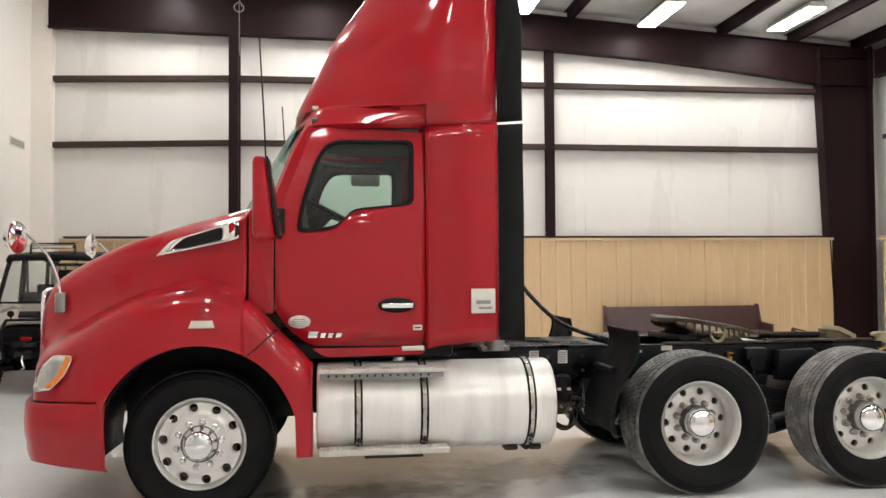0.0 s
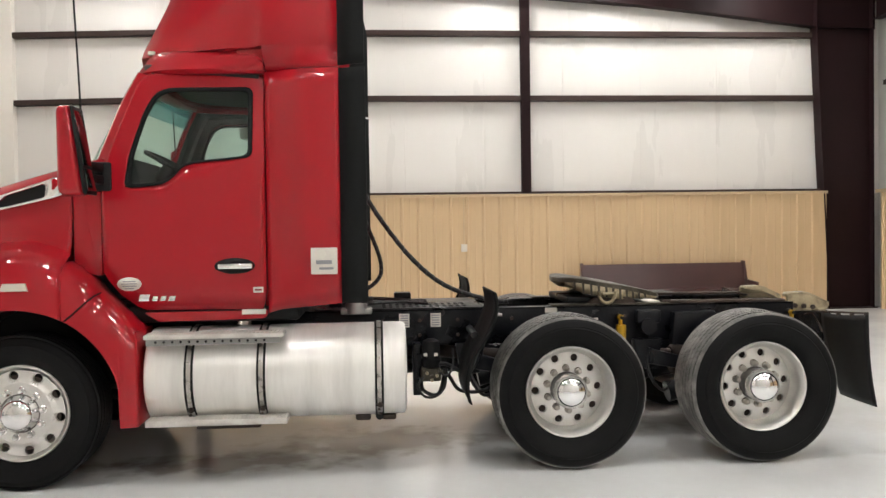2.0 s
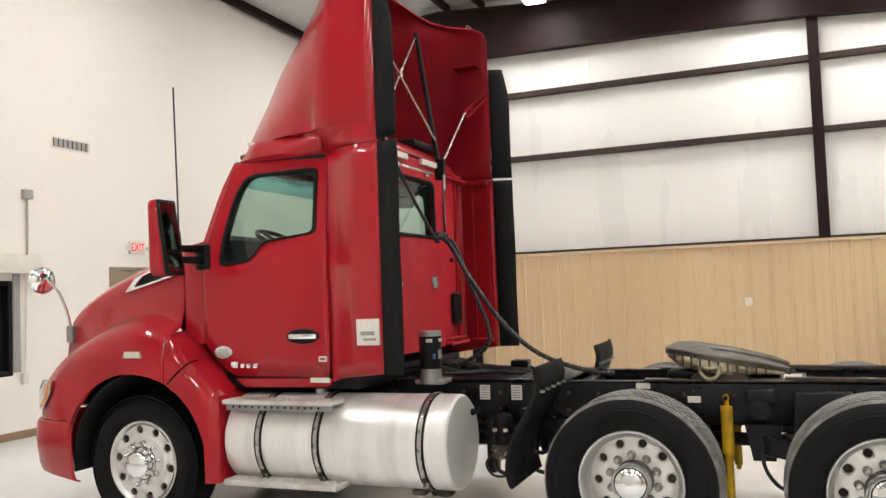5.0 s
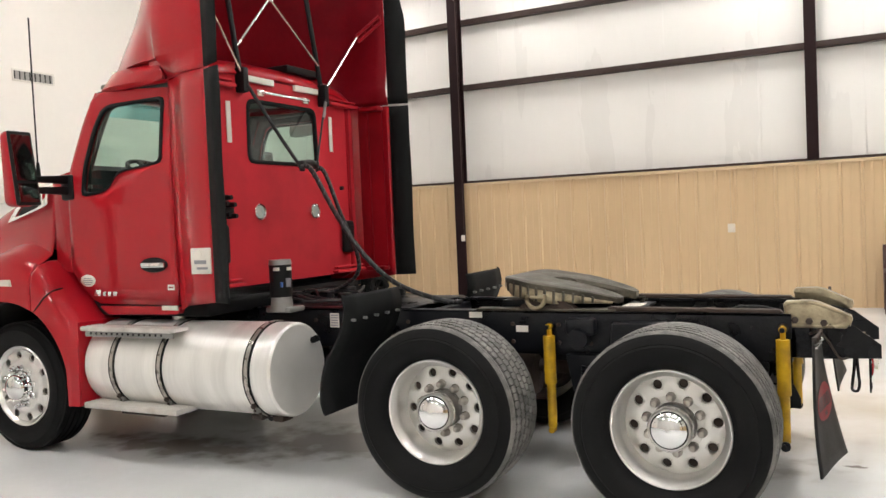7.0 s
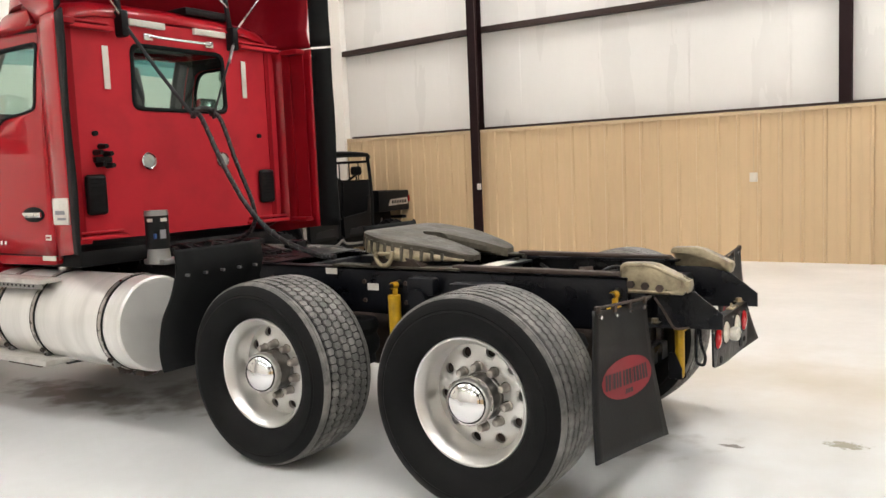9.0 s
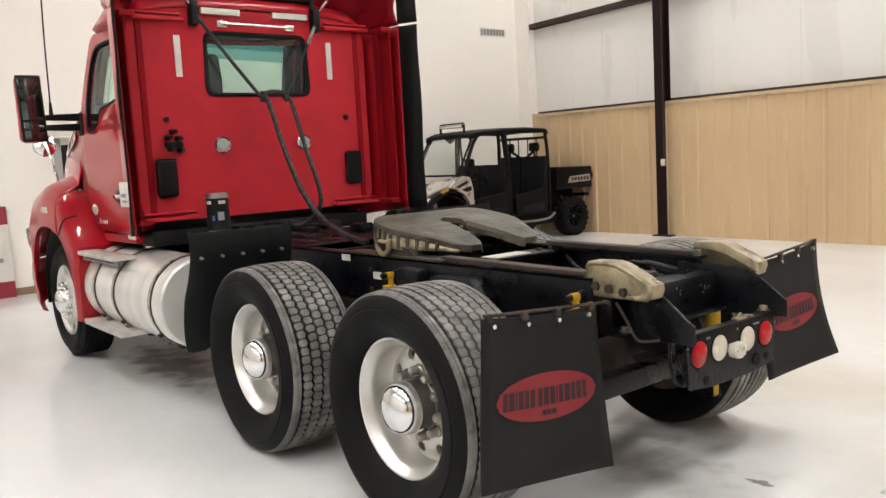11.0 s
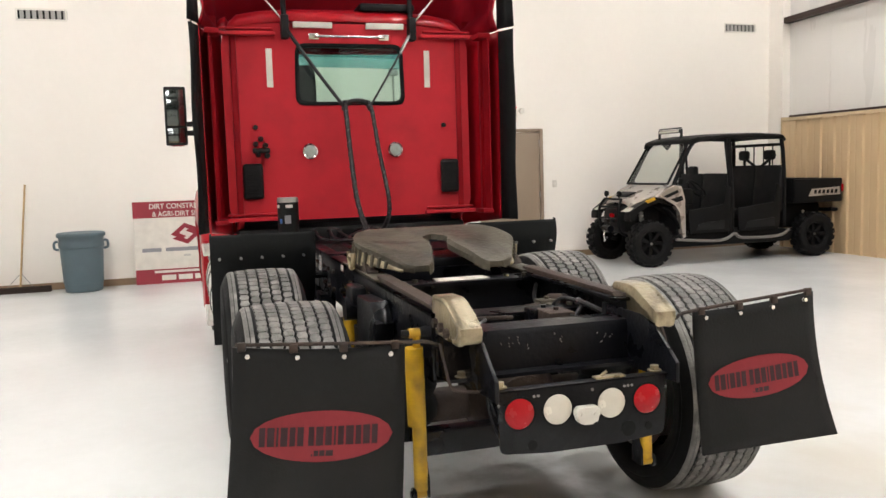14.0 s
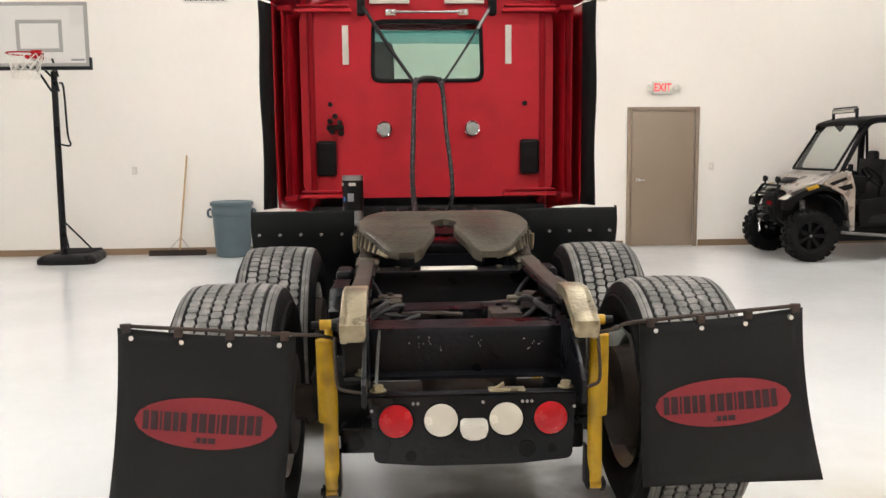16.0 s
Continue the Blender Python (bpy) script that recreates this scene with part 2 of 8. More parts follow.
# ---- mesh helpers ----
def V(*a):
    return Vector(a)


def curve_at(keys):
    xs, ys = zip(*keys)

    def f(x):
        if x <= xs[0]:
            return ys[0]
        if x >= xs[-1]:
            return ys[-1]
        i = max(k for k in range(len(xs) - 1) if xs[k] <= x)
        h = xs[i + 1] - xs[i]
        u = (x - xs[i]) / h
        d = lambda k: 0.0 if k in (0, len(xs) - 1) and len(xs) > 2 and False else ((ys[min(k + 1, len(xs) - 1)] - ys[max(k - 1, 0)]) / (xs[min(k + 1, len(xs) - 1)] - xs[max(k - 1, 0)]))
        a, b = d(i) * h, d(i + 1) * h
        return (2 * u**3 - 3 * u**2 + 1) * ys[i] + (u**3 - 2 * u**2 + u) * a + (-2 * u**3 + 3 * u**2) * ys[i + 1] + (u**3 - u**2) * b

    return f


def lin(a, b, n):
    return [a + (b - a) * i / max(n - 1, 1) for i in range(n)]


def B():
    return bmesh.new()


def box(bm, lo, hi, bev=0.0, seg=2):
    r = bmesh.ops.create_cube(bm, size=1.0)
    lo, hi = V(*lo), V(*hi)
    for v in r["verts"]:
        v.co = V(*[(lo[i] + hi[i]) / 2 + v.co[i] * (hi[i] - lo[i]) for i in range(3)])
    if bev:
        es = list({e for v in r["verts"] for e in v.link_edges})
        bmesh.ops.bevel(bm, geom=es, offset=bev, segments=seg, affect="EDGES", profile=0.5)
    return bm


def frame_of(d):
    d = d.normalized()
    u = d.cross(V(0, 0, 1)) if abs(d.z) < 0.95 else d.cross(V(1, 0, 0))
    u.normalize()
    return u, d.cross(u).normalized()


def loft(bm, rings, closed=True, cap0=False, cap1=False):
    vs = [[bm.verts.new(p) for p in r] for r in rings]
    n = len(vs[0])
    for a, b in zip(vs, vs[1:]):
        for i in range(n if closed else n - 1):
            j = (i + 1) % n
            bm.faces.new((a[i], a[j], b[j], b[i]))
    if cap0:
        bm.faces.new(vs[0][::-1])
    if cap1:
        bm.faces.new(vs[-1])
    return bm


def cyl(bm, p0, p1, r0, r1=None, seg=20, caps=True):
    p0, p1 = V(*p0), V(*p1)
    r1 = r0 if r1 is None else r1
    u, w = frame_of(p1 - p0)
    ring = lambda c, r: [c + r * (math.cos(2 * math.pi * i / seg) * u + math.sin(2 * math.pi * i / seg) * w) for i in range(seg)]
    return loft(bm, [ring(p0, r0), ring(p1, r1)], True, caps, caps)


def smooth_path(pts, n=8):
    pts = [V(*p) for p in pts]
    out = []
    for i in range(len(pts) - 1):
        p0, p1, p2, p3 = pts[max(i - 1, 0)], pts[i], pts[i + 1], pts[min(i + 2, len(pts) - 1)]
        for k in range(n):
            t = k / n
            out.append(0.5 * (2 * p1 + (p2 - p0) * t + (2 * p0 - 5 * p1 + 4 * p2 - p3) * t * t + (3 * p1 - p0 - 3 * p2 + p3) * t**3))
    return out + [pts[-1]]


def tube(bm, pts, r, seg=10, n=8, ribs=0.0):
    path = smooth_path(pts, n) if n > 1 else [V(*p) for p in pts]
    rings, u = [], None
    for i, p in enumerate(path):
        d = (path[min(i + 1, len(path) - 1)] - path[max(i - 1, 0)]).normalized()
        if u is None:
            u, _ = frame_of(d)
        u = (u - d * u.dot(d)).normalized()
        w = d.cross(u)
        rr = r * (1 + (ribs if i % 2 else -ribs))
        rings.append([p + rr * (math.cos(2 * math.pi * k / seg) * u + math.sin(2 * math.pi * k / seg) * w) for k in range(seg)])
    return loft(bm, rings, True, True, True)


def lathe(bm, profile, seg=48, axis="Y"):
    """profile: rows of (radius, along); round the given axis through the origin."""
    rings = []
    for r, h in profile:
        ring = []
        for i in range(seg):
            a = 2 * math.pi * i / seg
            c, s = r * math.cos(a), r * math.sin(a)
            ring.append({"Y": V(c, h, s), "X": V(h, c, s), "Z": V(c, s, h)}[axis])
        rings.append(ring)
    return loft(bm, rings, True)


def prism(bm, outline, a, b, axis="Y", bev=0.0, seg=2):
    """An outline in the plane across axis, drawn out from a to b along it."""
    put = {"Y": lambda p, h: V(p[0], h, p[1]), "X": lambda p, h: V(h, p[0], p[1]), "Z": lambda p, h: V(p[0], p[1], h)}[axis]
    v0, v1 = [bm.verts.new(put(p, a)) for p in outline], [bm.verts.new(put(p, b)) for p in outline]
    n = len(outline)
    fs = [bm.faces.new(v0), bm.faces.new(v1[::-1])]
    for i in range(n):
        fs.append(bm.faces.new((v0[i], v1[i], v1[(i + 1) % n], v0[(i + 1) % n])))
    if bev:
        es = [e for e in {e for f in fs[:2] for e in f.edges}]
        bmesh.ops.bevel(bm, geom=es, offset=bev, segments=seg, affect="EDGES", profile=0.5)
    return bm


def around(loop, c, n, start=0.0):
    """n points of a loop at even angles about c."""
    out, m = [], len(loop)
    for k in range(n):
        a = start + 2 * math.pi * k / n
        d = (math.cos(a), math.sin(a))
        best = None
        for i in range(m):
            (x0, y0), (x1, y1) = loop[i], loop[(i + 1) % m]
            ex, ey = x1 - x0, y1 - y0
            den = d[0] * ey - d[1] * ex
            if abs(den) < 1e-12:
                continue
            t = ((x0 - c[0]) * ey - (y0 - c[1]) * ex) / den
            u = ((x0 - c[0]) * d[1] - (y0 - c[1]) * d[0]) / den
            if t > 0 and -1e-6 <= u <= 1 + 1e-6 and (best is None or t > best):
                best = t
        out.append((c[0] + d[0] * best, c[1] + d[1] * best))
    return out


def rounded(pts, r, n=4):
    """A loop with its corners rounded."""
    out, m = [], len(pts)
    for i in range(m):
        p, a, b = Vector(pts[i]), Vector(pts[i - 1]), Vector(pts[(i + 1) % m])
        da, db = (a - p), (b - p)
        k = min(r, da.length * 0.45, db.length * 0.45)
        s, e = p + da.normalized() * k, p + db.normalized() * k
        for j in range(n + 1):
            t = j / n
            q = (1 - t) ** 2 * s + 2 * t * (1 - t) * p + t * t * e
            out.append((q.x, q.y))
    return out


def ring_panel(bm, outer, inner, c, place, n=72, k=4):
    """A panel between two loops about c, with a hole; place() maps (u, v) into the world."""
    a, b = around(inner, c, n), around(outer, c, n)
    rings = []
    for j in range(k + 1):
        t = j / k
        rings.append([place(p[0] + (q[0] - p[0]) * t, p[1] + (q[1] - p[1]) * t) for p, q in zip(a, b)])
    return loft(bm, rings, True)


def patch(bm, loop, place, c=None, n=72, k=3):
    """A filled loop, in rings about c."""
    c = c or (sum(p[0] for p in loop) / len(loop), sum(p[1] for p in loop) / len(loop))
    a = around(loop, c, n)
    rings = [[place(c[0] + (p[0] - c[0]) * t, c[1] + (p[1] - c[1]) * t) for p in a] for t in lin(1.0, 1.0 / k, k)]
    loft(bm, rings, True)
    mid = bm.verts.new(place(*c))
    bm.verts.ensure_lookup_table()
    last = [bm.verts[-1 - n + i] for i in range(n)]
    for i in range(n):
        bm.faces.new((last[i], last[(i + 1) % n], mid))
    return bm


def mesh_of(name, bm, material, smooth=35):
    me = bpy.data.meshes.new(name)
    bmesh.ops.recalc_face_normals(bm, faces=bm.faces)
    bm.to_mesh(me)
    bm.free()
    me.materials.append(material)
    if smooth:
        me.polygons.foreach_set("use_smooth", [True] * len(me.polygons))
        me.set_sharp_from_angle(angle=radians(smooth))
    return me


def part(name, bm, material, parent=None, label="", smooth=35, thick=0.0, m=None, inside=None):
    ob = new(name, mesh_of(name, bm, material, smooth))
    ob.parent = parent
    if m is not None:
        ob.matrix_basis = m
    if label:
        tagged(ob, label)
    if thick:
        if inside:
            ob.data.materials.append(inside)
        s = ob.modifiers.new("thickness", "SOLIDIFY")
        s.thickness, s.offset = thick, -1
        s.material_offset = 1 if inside else 0
    return ob


def thing(name, label, category, group="", kind="", at=(0, 0, 0)):
    ob = new(name)
    ob.location = at
    ob.empty_display_size = 0.2
    return tagged(ob, label, category, group, kind)


def text_mesh(name, words, size, material, m, parent, stretch=1.0, bold=0.0):
    cu = bpy.data.curves.new(name, "FONT")
    cu.body, cu.size, cu.align_x, cu.align_y, cu.extrude, cu.offset = words, size, "CENTER", "CENTER", 0.0012, bold
    tmp = bpy.data.objects.new(name, cu)
    me = bpy.data.meshes.new_from_object(tmp)
    bpy.data.objects.remove(tmp)
    me.materials.clear()
    me.materials.append(material)
    ob = new(name, me)
    ob.parent = parent
    ob.matrix_basis = m @ Matrix.Diagonal((stretch, 1, 1, 1))
    return ob


# ---- the hall ----
X0, X1, Y0, Y1 = -4.56, 12.25, -10.6, 9.18


def roof_z(x):
    return 7.03 - 0.07 * x if x > -1.5 else 7.135 + 0.07 * (x + 1.5)


def build_hall():
    bm = B()
    box(bm, (X0 - 0.2, Y0 - 0.2, -0.2), (X1 + 0.2, Y1 + 0.25, 0.0))
    tagged(part("floor", bm, FLOOR, smooth=0), "light grey sealed epoxy concrete floor with stains and painted shade under the truck", "floor", kind="structure")

    # front wall, with the window opening
    wy0, wy1, wz0, wz1 = 0.15, 1.70, 0.80, 2.0
    bm = B()
    box(bm, (X0 - 0.18, Y0, 0), (X0, wy0, 7.3))
    box(bm, (X0 - 0.18, wy1, 0), (X0, Y1, 7.3))
    box(bm, (X0 - 0.18, wy0, 0), (X0, wy1, wz0))
    box(bm, (X0 - 0.18, wy0, wz1), (X0, wy1, 7.3))
    tagged(part("wall_front", bm, WALL, smooth=0), "plain cream-white painted drywall", "wall", kind="structure")
    bm = B()
    box(bm, (X0, Y0, 0), (X0 + 0.018, 3.29, 0.10), 0.004)
    box(bm, (X0, 4.50, 0), (X0 + 0.018, Y1 - 0.3, 0.10), 0.004)
    tagged(part("baseboard", bm, BASEB, smooth=0), "brown vinyl baseboard along the white wall", "baseboard", kind="structure")

    # short return beside the end wall, where the girts and the wainscot stop
    bm = B()
    box(bm, (X0, 9.02, 0), (-4.19, Y1, 7.3))
    tagged(part("wall_return", bm, WALL, smooth=0), "cream-white drywall return in the corner", "wall", kind="structure")

    # end wall: insulation sheet above, seams between its strips
    bm = B()
    box(bm, (-4.19, Y1, 0), (X1, Y1 + 0.2, 7.3))
    w = tagged(part("wall_side", bm, VINYL, smooth=0), "white vinyl-faced insulation between brown steel girts", "wall", kind="structure")
    bm = B()
    x = X0 + 1.35
    while x < X1:
        for z0, z1 in ((2.35, 4.0), (4.12, 5.22), (5.36, 6.2)):
            box(bm, (x - 0.008, Y1 - 0.006, z0), (x + 0.008, Y1 - 0.001, z1), 0.003)
        x += 1.52
    part("seam", bm, VINYL, w)
    for name, lo, hi in (("wall_near", (X0, Y0 - 0.2, 0), (X1, Y0, 7.3)), ("wall_back", (X1, Y0, 0), (X1 + 0.2, Y1, 7.3))):
        bm = B()
        box(bm, lo, hi)
        tagged(part(name, bm, VINYL, smooth=0), "white insulated wall of the hall", "wall", kind="structure")

    # ceiling, in one mesh with its slopes
    bm = B()
    xs = [X0 - 0.2, -1.5, X1 + 0.2]
    prism(bm, [(x, roof_z(x) + 0.2) for x in xs] + [(x, roof_z(x) + 0.35) for x in xs[::-1]], Y0 - 0.2, Y1 + 0.25, "Y")
    tagged(part("ceiling", bm, CEIL, smooth=0), "white vinyl-faced insulated roof between dark purlins", "ceiling", kind="structure")

    # purlins
    for x in (-4.42, -2.9, -1.36, -0.63, 0.9, 2.45, 4.0, 5.58, 7.16, 8.74, 10.28, 11.7):
        z = roof_z(x)
        bm = B()
        box(bm, (x - 0.006, Y0, z), (x + 0.006, Y1, z + 0.2))
        box(bm, (x - 0.006, Y0, z - 0.004), (x + 0.075, Y1, z + 0.006))
        box(bm, (x - 0.075, Y0, z + 0.19), (x + 0.006, Y1, z + 0.2))
        box(bm, (x + 0.069, Y0, z), (x + 0.075, Y1, z + 0.02))
        tagged(part("purlin", bm, BROWN, smooth=0), "dark brown steel roof purlin", "purlin", "roof purlins", "structure")

    # rigid frame along the end wall: rafter with haunch, tapered corner column
    for y, far in ((8.98, True), (1.4, False), (-6.2, False)):
        bm = B()
        low = curve_at([(-4.4, 6.16), (0, 6.10), (4.6, 6.02), (6.0, 5.93), (7.2, 5.85), (8.4, 5.73), (10.8, 5.45)])
        if not far:
            low = curve_at([(-4.4, 6.75), (4, 6.45), (8, 6.05), (10.8, 5.42)])
        x_from = -4.25 if far else X0
        top = [(x, roof_z(x) - 0.01) for x in (x_from, -1.5, X1 - 0.2)]
        bot = [(x, low(x)) for x in lin(10.8, x_from, 14)]
        prism(bm, top + [(X1 - 0.2, 5.42)] + bot, y - 0.006, y + 0.006, "Y")
        for run in (bot, top):
            loft(bm, [[V(p[0], y + s, p[1] + dz) for s, dz in ((-0.1, 0), (0.1, 0), (0.1, 0.012), (-0.1, 0.012))] for p in run], True, True, True)
        tagged(part("rafter", bm, BROWN, smooth=0), "dark maroon-brown steel roof rafter", "rafter", "steel frame", "structure")
        bm = B()
        prism(bm, [(11.03, 0), (11.95, 0), (11.95, 6.2), (10.8, 6.2), (10.8, 5.42)], y - 0.008, y + 0.008, "Y")
        prism(bm, [(11.03, 0), (11.05, 0), (10.82, 5.42), (10.82, 6.2), (10.8, 6.2), (10.8, 5.42)], y - 0.13, y + 0.13, "Y")
        box(bm, (11.93, y - 0.13, 0), (11.95, y + 0.13, 6.25))
        for z in (5.42, 6.0):
            box(bm, (10.8, y - 0.12, z), (11.94, y + 0.12, z + 0.016))
        box(bm, (10.95, y - 0.16, 0), (12.0, y + 0.16, 0.02))
        tagged(part("corner_column", bm, BROWN, smooth=0), "tapered maroon-brown steel frame column", "column", "steel frame", "structure")

    # wall column down to the floor, and the post above the wainscot
    bm = B()
    box(bm, (-1.0, 8.74, 0.02), (-0.80, 8.755, 6.17))
    box(bm, (-1.0, 8.905, 0.02), (-0.80, 8.92, 6.17))
    box(bm, (-0.906, 8.75, 0.02), (-0.894, 8.91, 6.17))
    box(bm, (-1.08, 8.70, 0), (-0.72, 9.14, 0.02))
    tagged(part("wall_column", bm, BROWN, smooth=0), "maroon-brown steel wall column", "column", "steel frame", "structure")
    bm = B()
    box(bm, (5.07, 8.985, 2.31), (5.24, 9.0, 6.1))
    box(bm, (5.07, 9.11, 2.31), (5.24, 9.125, 6.1))
    box(bm, (5.148, 8.99, 2.31), (5.16, 9.12, 6.1))
    tagged(part("wall_post", bm, BROWN, smooth=0), "maroon-brown steel post above the tan wainscot", "post", "steel frame", "structure")
    # girts
    for z in (4.06, 5.28):
        for a, b in ((-4.185, -0.91), (-0.89, 5.07), (5.24, 10.84)):
            bm = B()
            box(bm, (a, 9.03, z), (b, 9.04, z + 0.085))
            box(bm, (a, 9.03, z - 0.006), (b, 9.175, z + 0.006))
            box(bm, (a, 9.03, z + 0.085), (b, 9.07, z + 0.092))
            if a < -4:
                for v in bm.verts:
                    v.co.z -= 0.08 * (b - v.co.x) / (b - a)
            tagged(part("girt", bm, GIRT, smooth=0), "brown steel wall girt", "girt", "wall girts", "structure")
    bm = B()
    box(bm, (11.99, Y0, 5.60), (12.02, 8.84, 6.15))
    box(bm, (11.90, Y0, 5.58), (12.10, 8.84, 5.60))
    tagged(part("eave_beam", bm, BROWN, smooth=0), "dark maroon-brown steel eave beam", "beam", "steel frame", "structure")
    for z in (4.32, ):
        bm = B()
        box(bm, (12.1, Y0, z), (12.11, 8.8, z + 0.085))
        box(bm, (12.1, Y0, z - 0.006), (12.24, 8.8, z + 0.006))
        tagged(part("girt", bm, GIRT, smooth=0), "brown steel wall girt", "girt", "wall girts", "structure")

    # ribbed tan wainscot
    def ribbed(bm, u0, u1, z0, z1, put):
        prof, u = [], u0
        while u < u1 - 0.01:
            for du, d in ((0.0, 0.030), (0.026, 0.030), (0.040, 0.0), (0.152, 0.0), (0.157, 0.004), (0.172, 0.004), (0.177, 0.0), (0.287, 0.0)):
                if u + du < u1:
                    prof.append((u + du, d))
            u += 0.305
        loft(bm, [[put(a, d, z0) for a, d in prof], [put(a, d, z1) for a, d in prof]], False)

    w = tagged(new("wainscot"), "tan ribbed metal wainscot panels with a cap trim", "wainscot", kind="structure")
    for a, b in ((-3.98, -0.91), (-0.89, 11.0)):
        bm = B()
        ribbed(bm, a, b, 0.0, 2.27, lambda u, d, z: V(u, 8.87 - d, z))
        part("ribbed_sheet", bm, TAN, w, smooth=0, thick=0.004)
        bm = B()
        prism(bm, [(8.825, 2.235), (9.16, 2.235), (9.16, 2.30), (8.825, 2.285)], a, b, "X")
        part("cap_trim", bm, TANTRIM, w, smooth=0)
        bm = B()
        box(bm, (a, 8.99, 2.301), (b, 9.17, 2.335), 0.004)
        part("dark_ledge", bm, GIRT, w, smooth=0)
    bm = B()
    box(bm, (-4.0, 8.835, 0.0), (-3.975, 9.02, 2.30), 0.003)
    part("end_trim", bm, TANTRIM, w, smooth=0)
    bm = B()
    ribbed(bm, Y0, 8.75, 0.0, 2.27, lambda u, d, z: V(11.98 - d, u, z))
    part("ribbed_sheet", bm, TAN, w, smooth=0, thick=0.004)
    bm = B()
    box(bm, (11.93, Y0, 2.235), (12.2, 8.8, 2.30))
    part("cap_trim", bm, TANTRIM, w, smooth=0)


def ceiling_light():
    t = thing("ceiling_light", "white fluorescent strip light hung under the roof, lit", "ceiling light", "roof lights")
    bm = B()
    prism(bm, [(-0.178, -0.028), (-0.12, 0.075), (0.12, 0.075), (0.178, -0.028)], -0.72, 0.72, "Y", 0.004)
    part("reflector_housing", bm, WHITE_PL, t, smooth=0)
    bm = B()
    box(bm, (-0.172, -0.715, -0.046), (0.172, 0.715, -0.0285), 0.006)
    part("lit_diffuser", bm, TUBES, t, "glowing white diffuser")
    for y in (-0.5, 0.5):
        bm = B()
        cyl(bm, (0, y, 0.07), (0, y, 0.20), 0.004, seg=6)
        part("hanger", bm, STEEL, t)
    return t


def build_lights():
    first = ceiling_light()
    rows = ((-2.1, 0.13), (0.6, 0.13), (4.45, 0.13), (6.95, 0.13), (9.62, -0.06))
    spots = [(x, y, roof_z(x) - hang) for x, hang in rows for y in (7.75, 2.2, -3.35, -8.9) if y > -6 or x > 0]
    first.matrix_basis = Matrix.Translation(spots[0])
    for p in spots[1:]:
        copy_thing(first, Matrix.Translation(p))


build_hall()
build_lights()

# ---- the truck: front axle at x = 0.07, nose towards -x, its left side towards -y ----
truck = thing("semi_truck", "red day-cab semi truck with tall roof fairing, parked on the floor", "truck")
HUB_F, HUB_M, HUB_R = (0.07, 0.492), (3.595, 0.514), (4.925, 0.514)


def tread_blocks(r, w, cols, pitch, shoulder, groove, sipe, amp):
    """Raised interlocking six-sided tread blocks round a tyre of outer radius r and tread width w, about the Y axis."""
    bm = B()
    n = int(2 * math.pi * r / pitch)
    cw = (w - 2 * shoulder) / cols
    depth = 0.014
    rng = random.Random(3)

    def at(a, y, rad):
        return V(rad * math.cos(a), y, rad * math.sin(a))

    for c in range(cols):
        yc = -w / 2 + shoulder + cw * (c + 0.5)
        hw = cw / 2 - groove
        for i in range(n):
            a = 2 * math.pi * (i + 0.5 * (c % 2)) / n
            da = math.pi / n - sipe / r
            out = [(a - da, yc - hw + amp), (a, yc - hw - amp), (a + da, yc - hw + amp), (a + da, yc + hw - amp), (a, yc + hw + amp), (a - da, yc + hw - amp)]
            crown = r - 0.010 * (2 * yc / w) ** 2 - rng.uniform(0, 0.0012)
            lo = [bm.verts.new(at(p, y, crown - depth)) for p, y in out]
            hi = [bm.verts.new(at(a + (p - a) * 0.96, yc + (y - yc) * 0.95, crown)) for p, y in out]
            bm.faces.new(hi)
            for k in range(6):
                bm.faces.new((lo[k], lo[(k + 1) % 6], hi[(k + 1) % 6], hi[k]))
    for s in (-1, 1):
        e = s * (w / 2 - 0.006)
        i = s * (w / 2 - shoulder + 0.009)
        mid = i + (e - i) * 0.45
        lathe(bm, [(r - 0.022, i), (r - 0.0085, i), (r - 0.009, mid - s * 0.002), (r - 0.02, mid - s * 0.001), (r - 0.02, mid + s * 0.001), (r - 0.0095, mid + s * 0.002), (r - 0.012, e - s * 0.012), (r - 0.018, e - s * 0.004), (r - 0.026, e)], 96)
    return bm


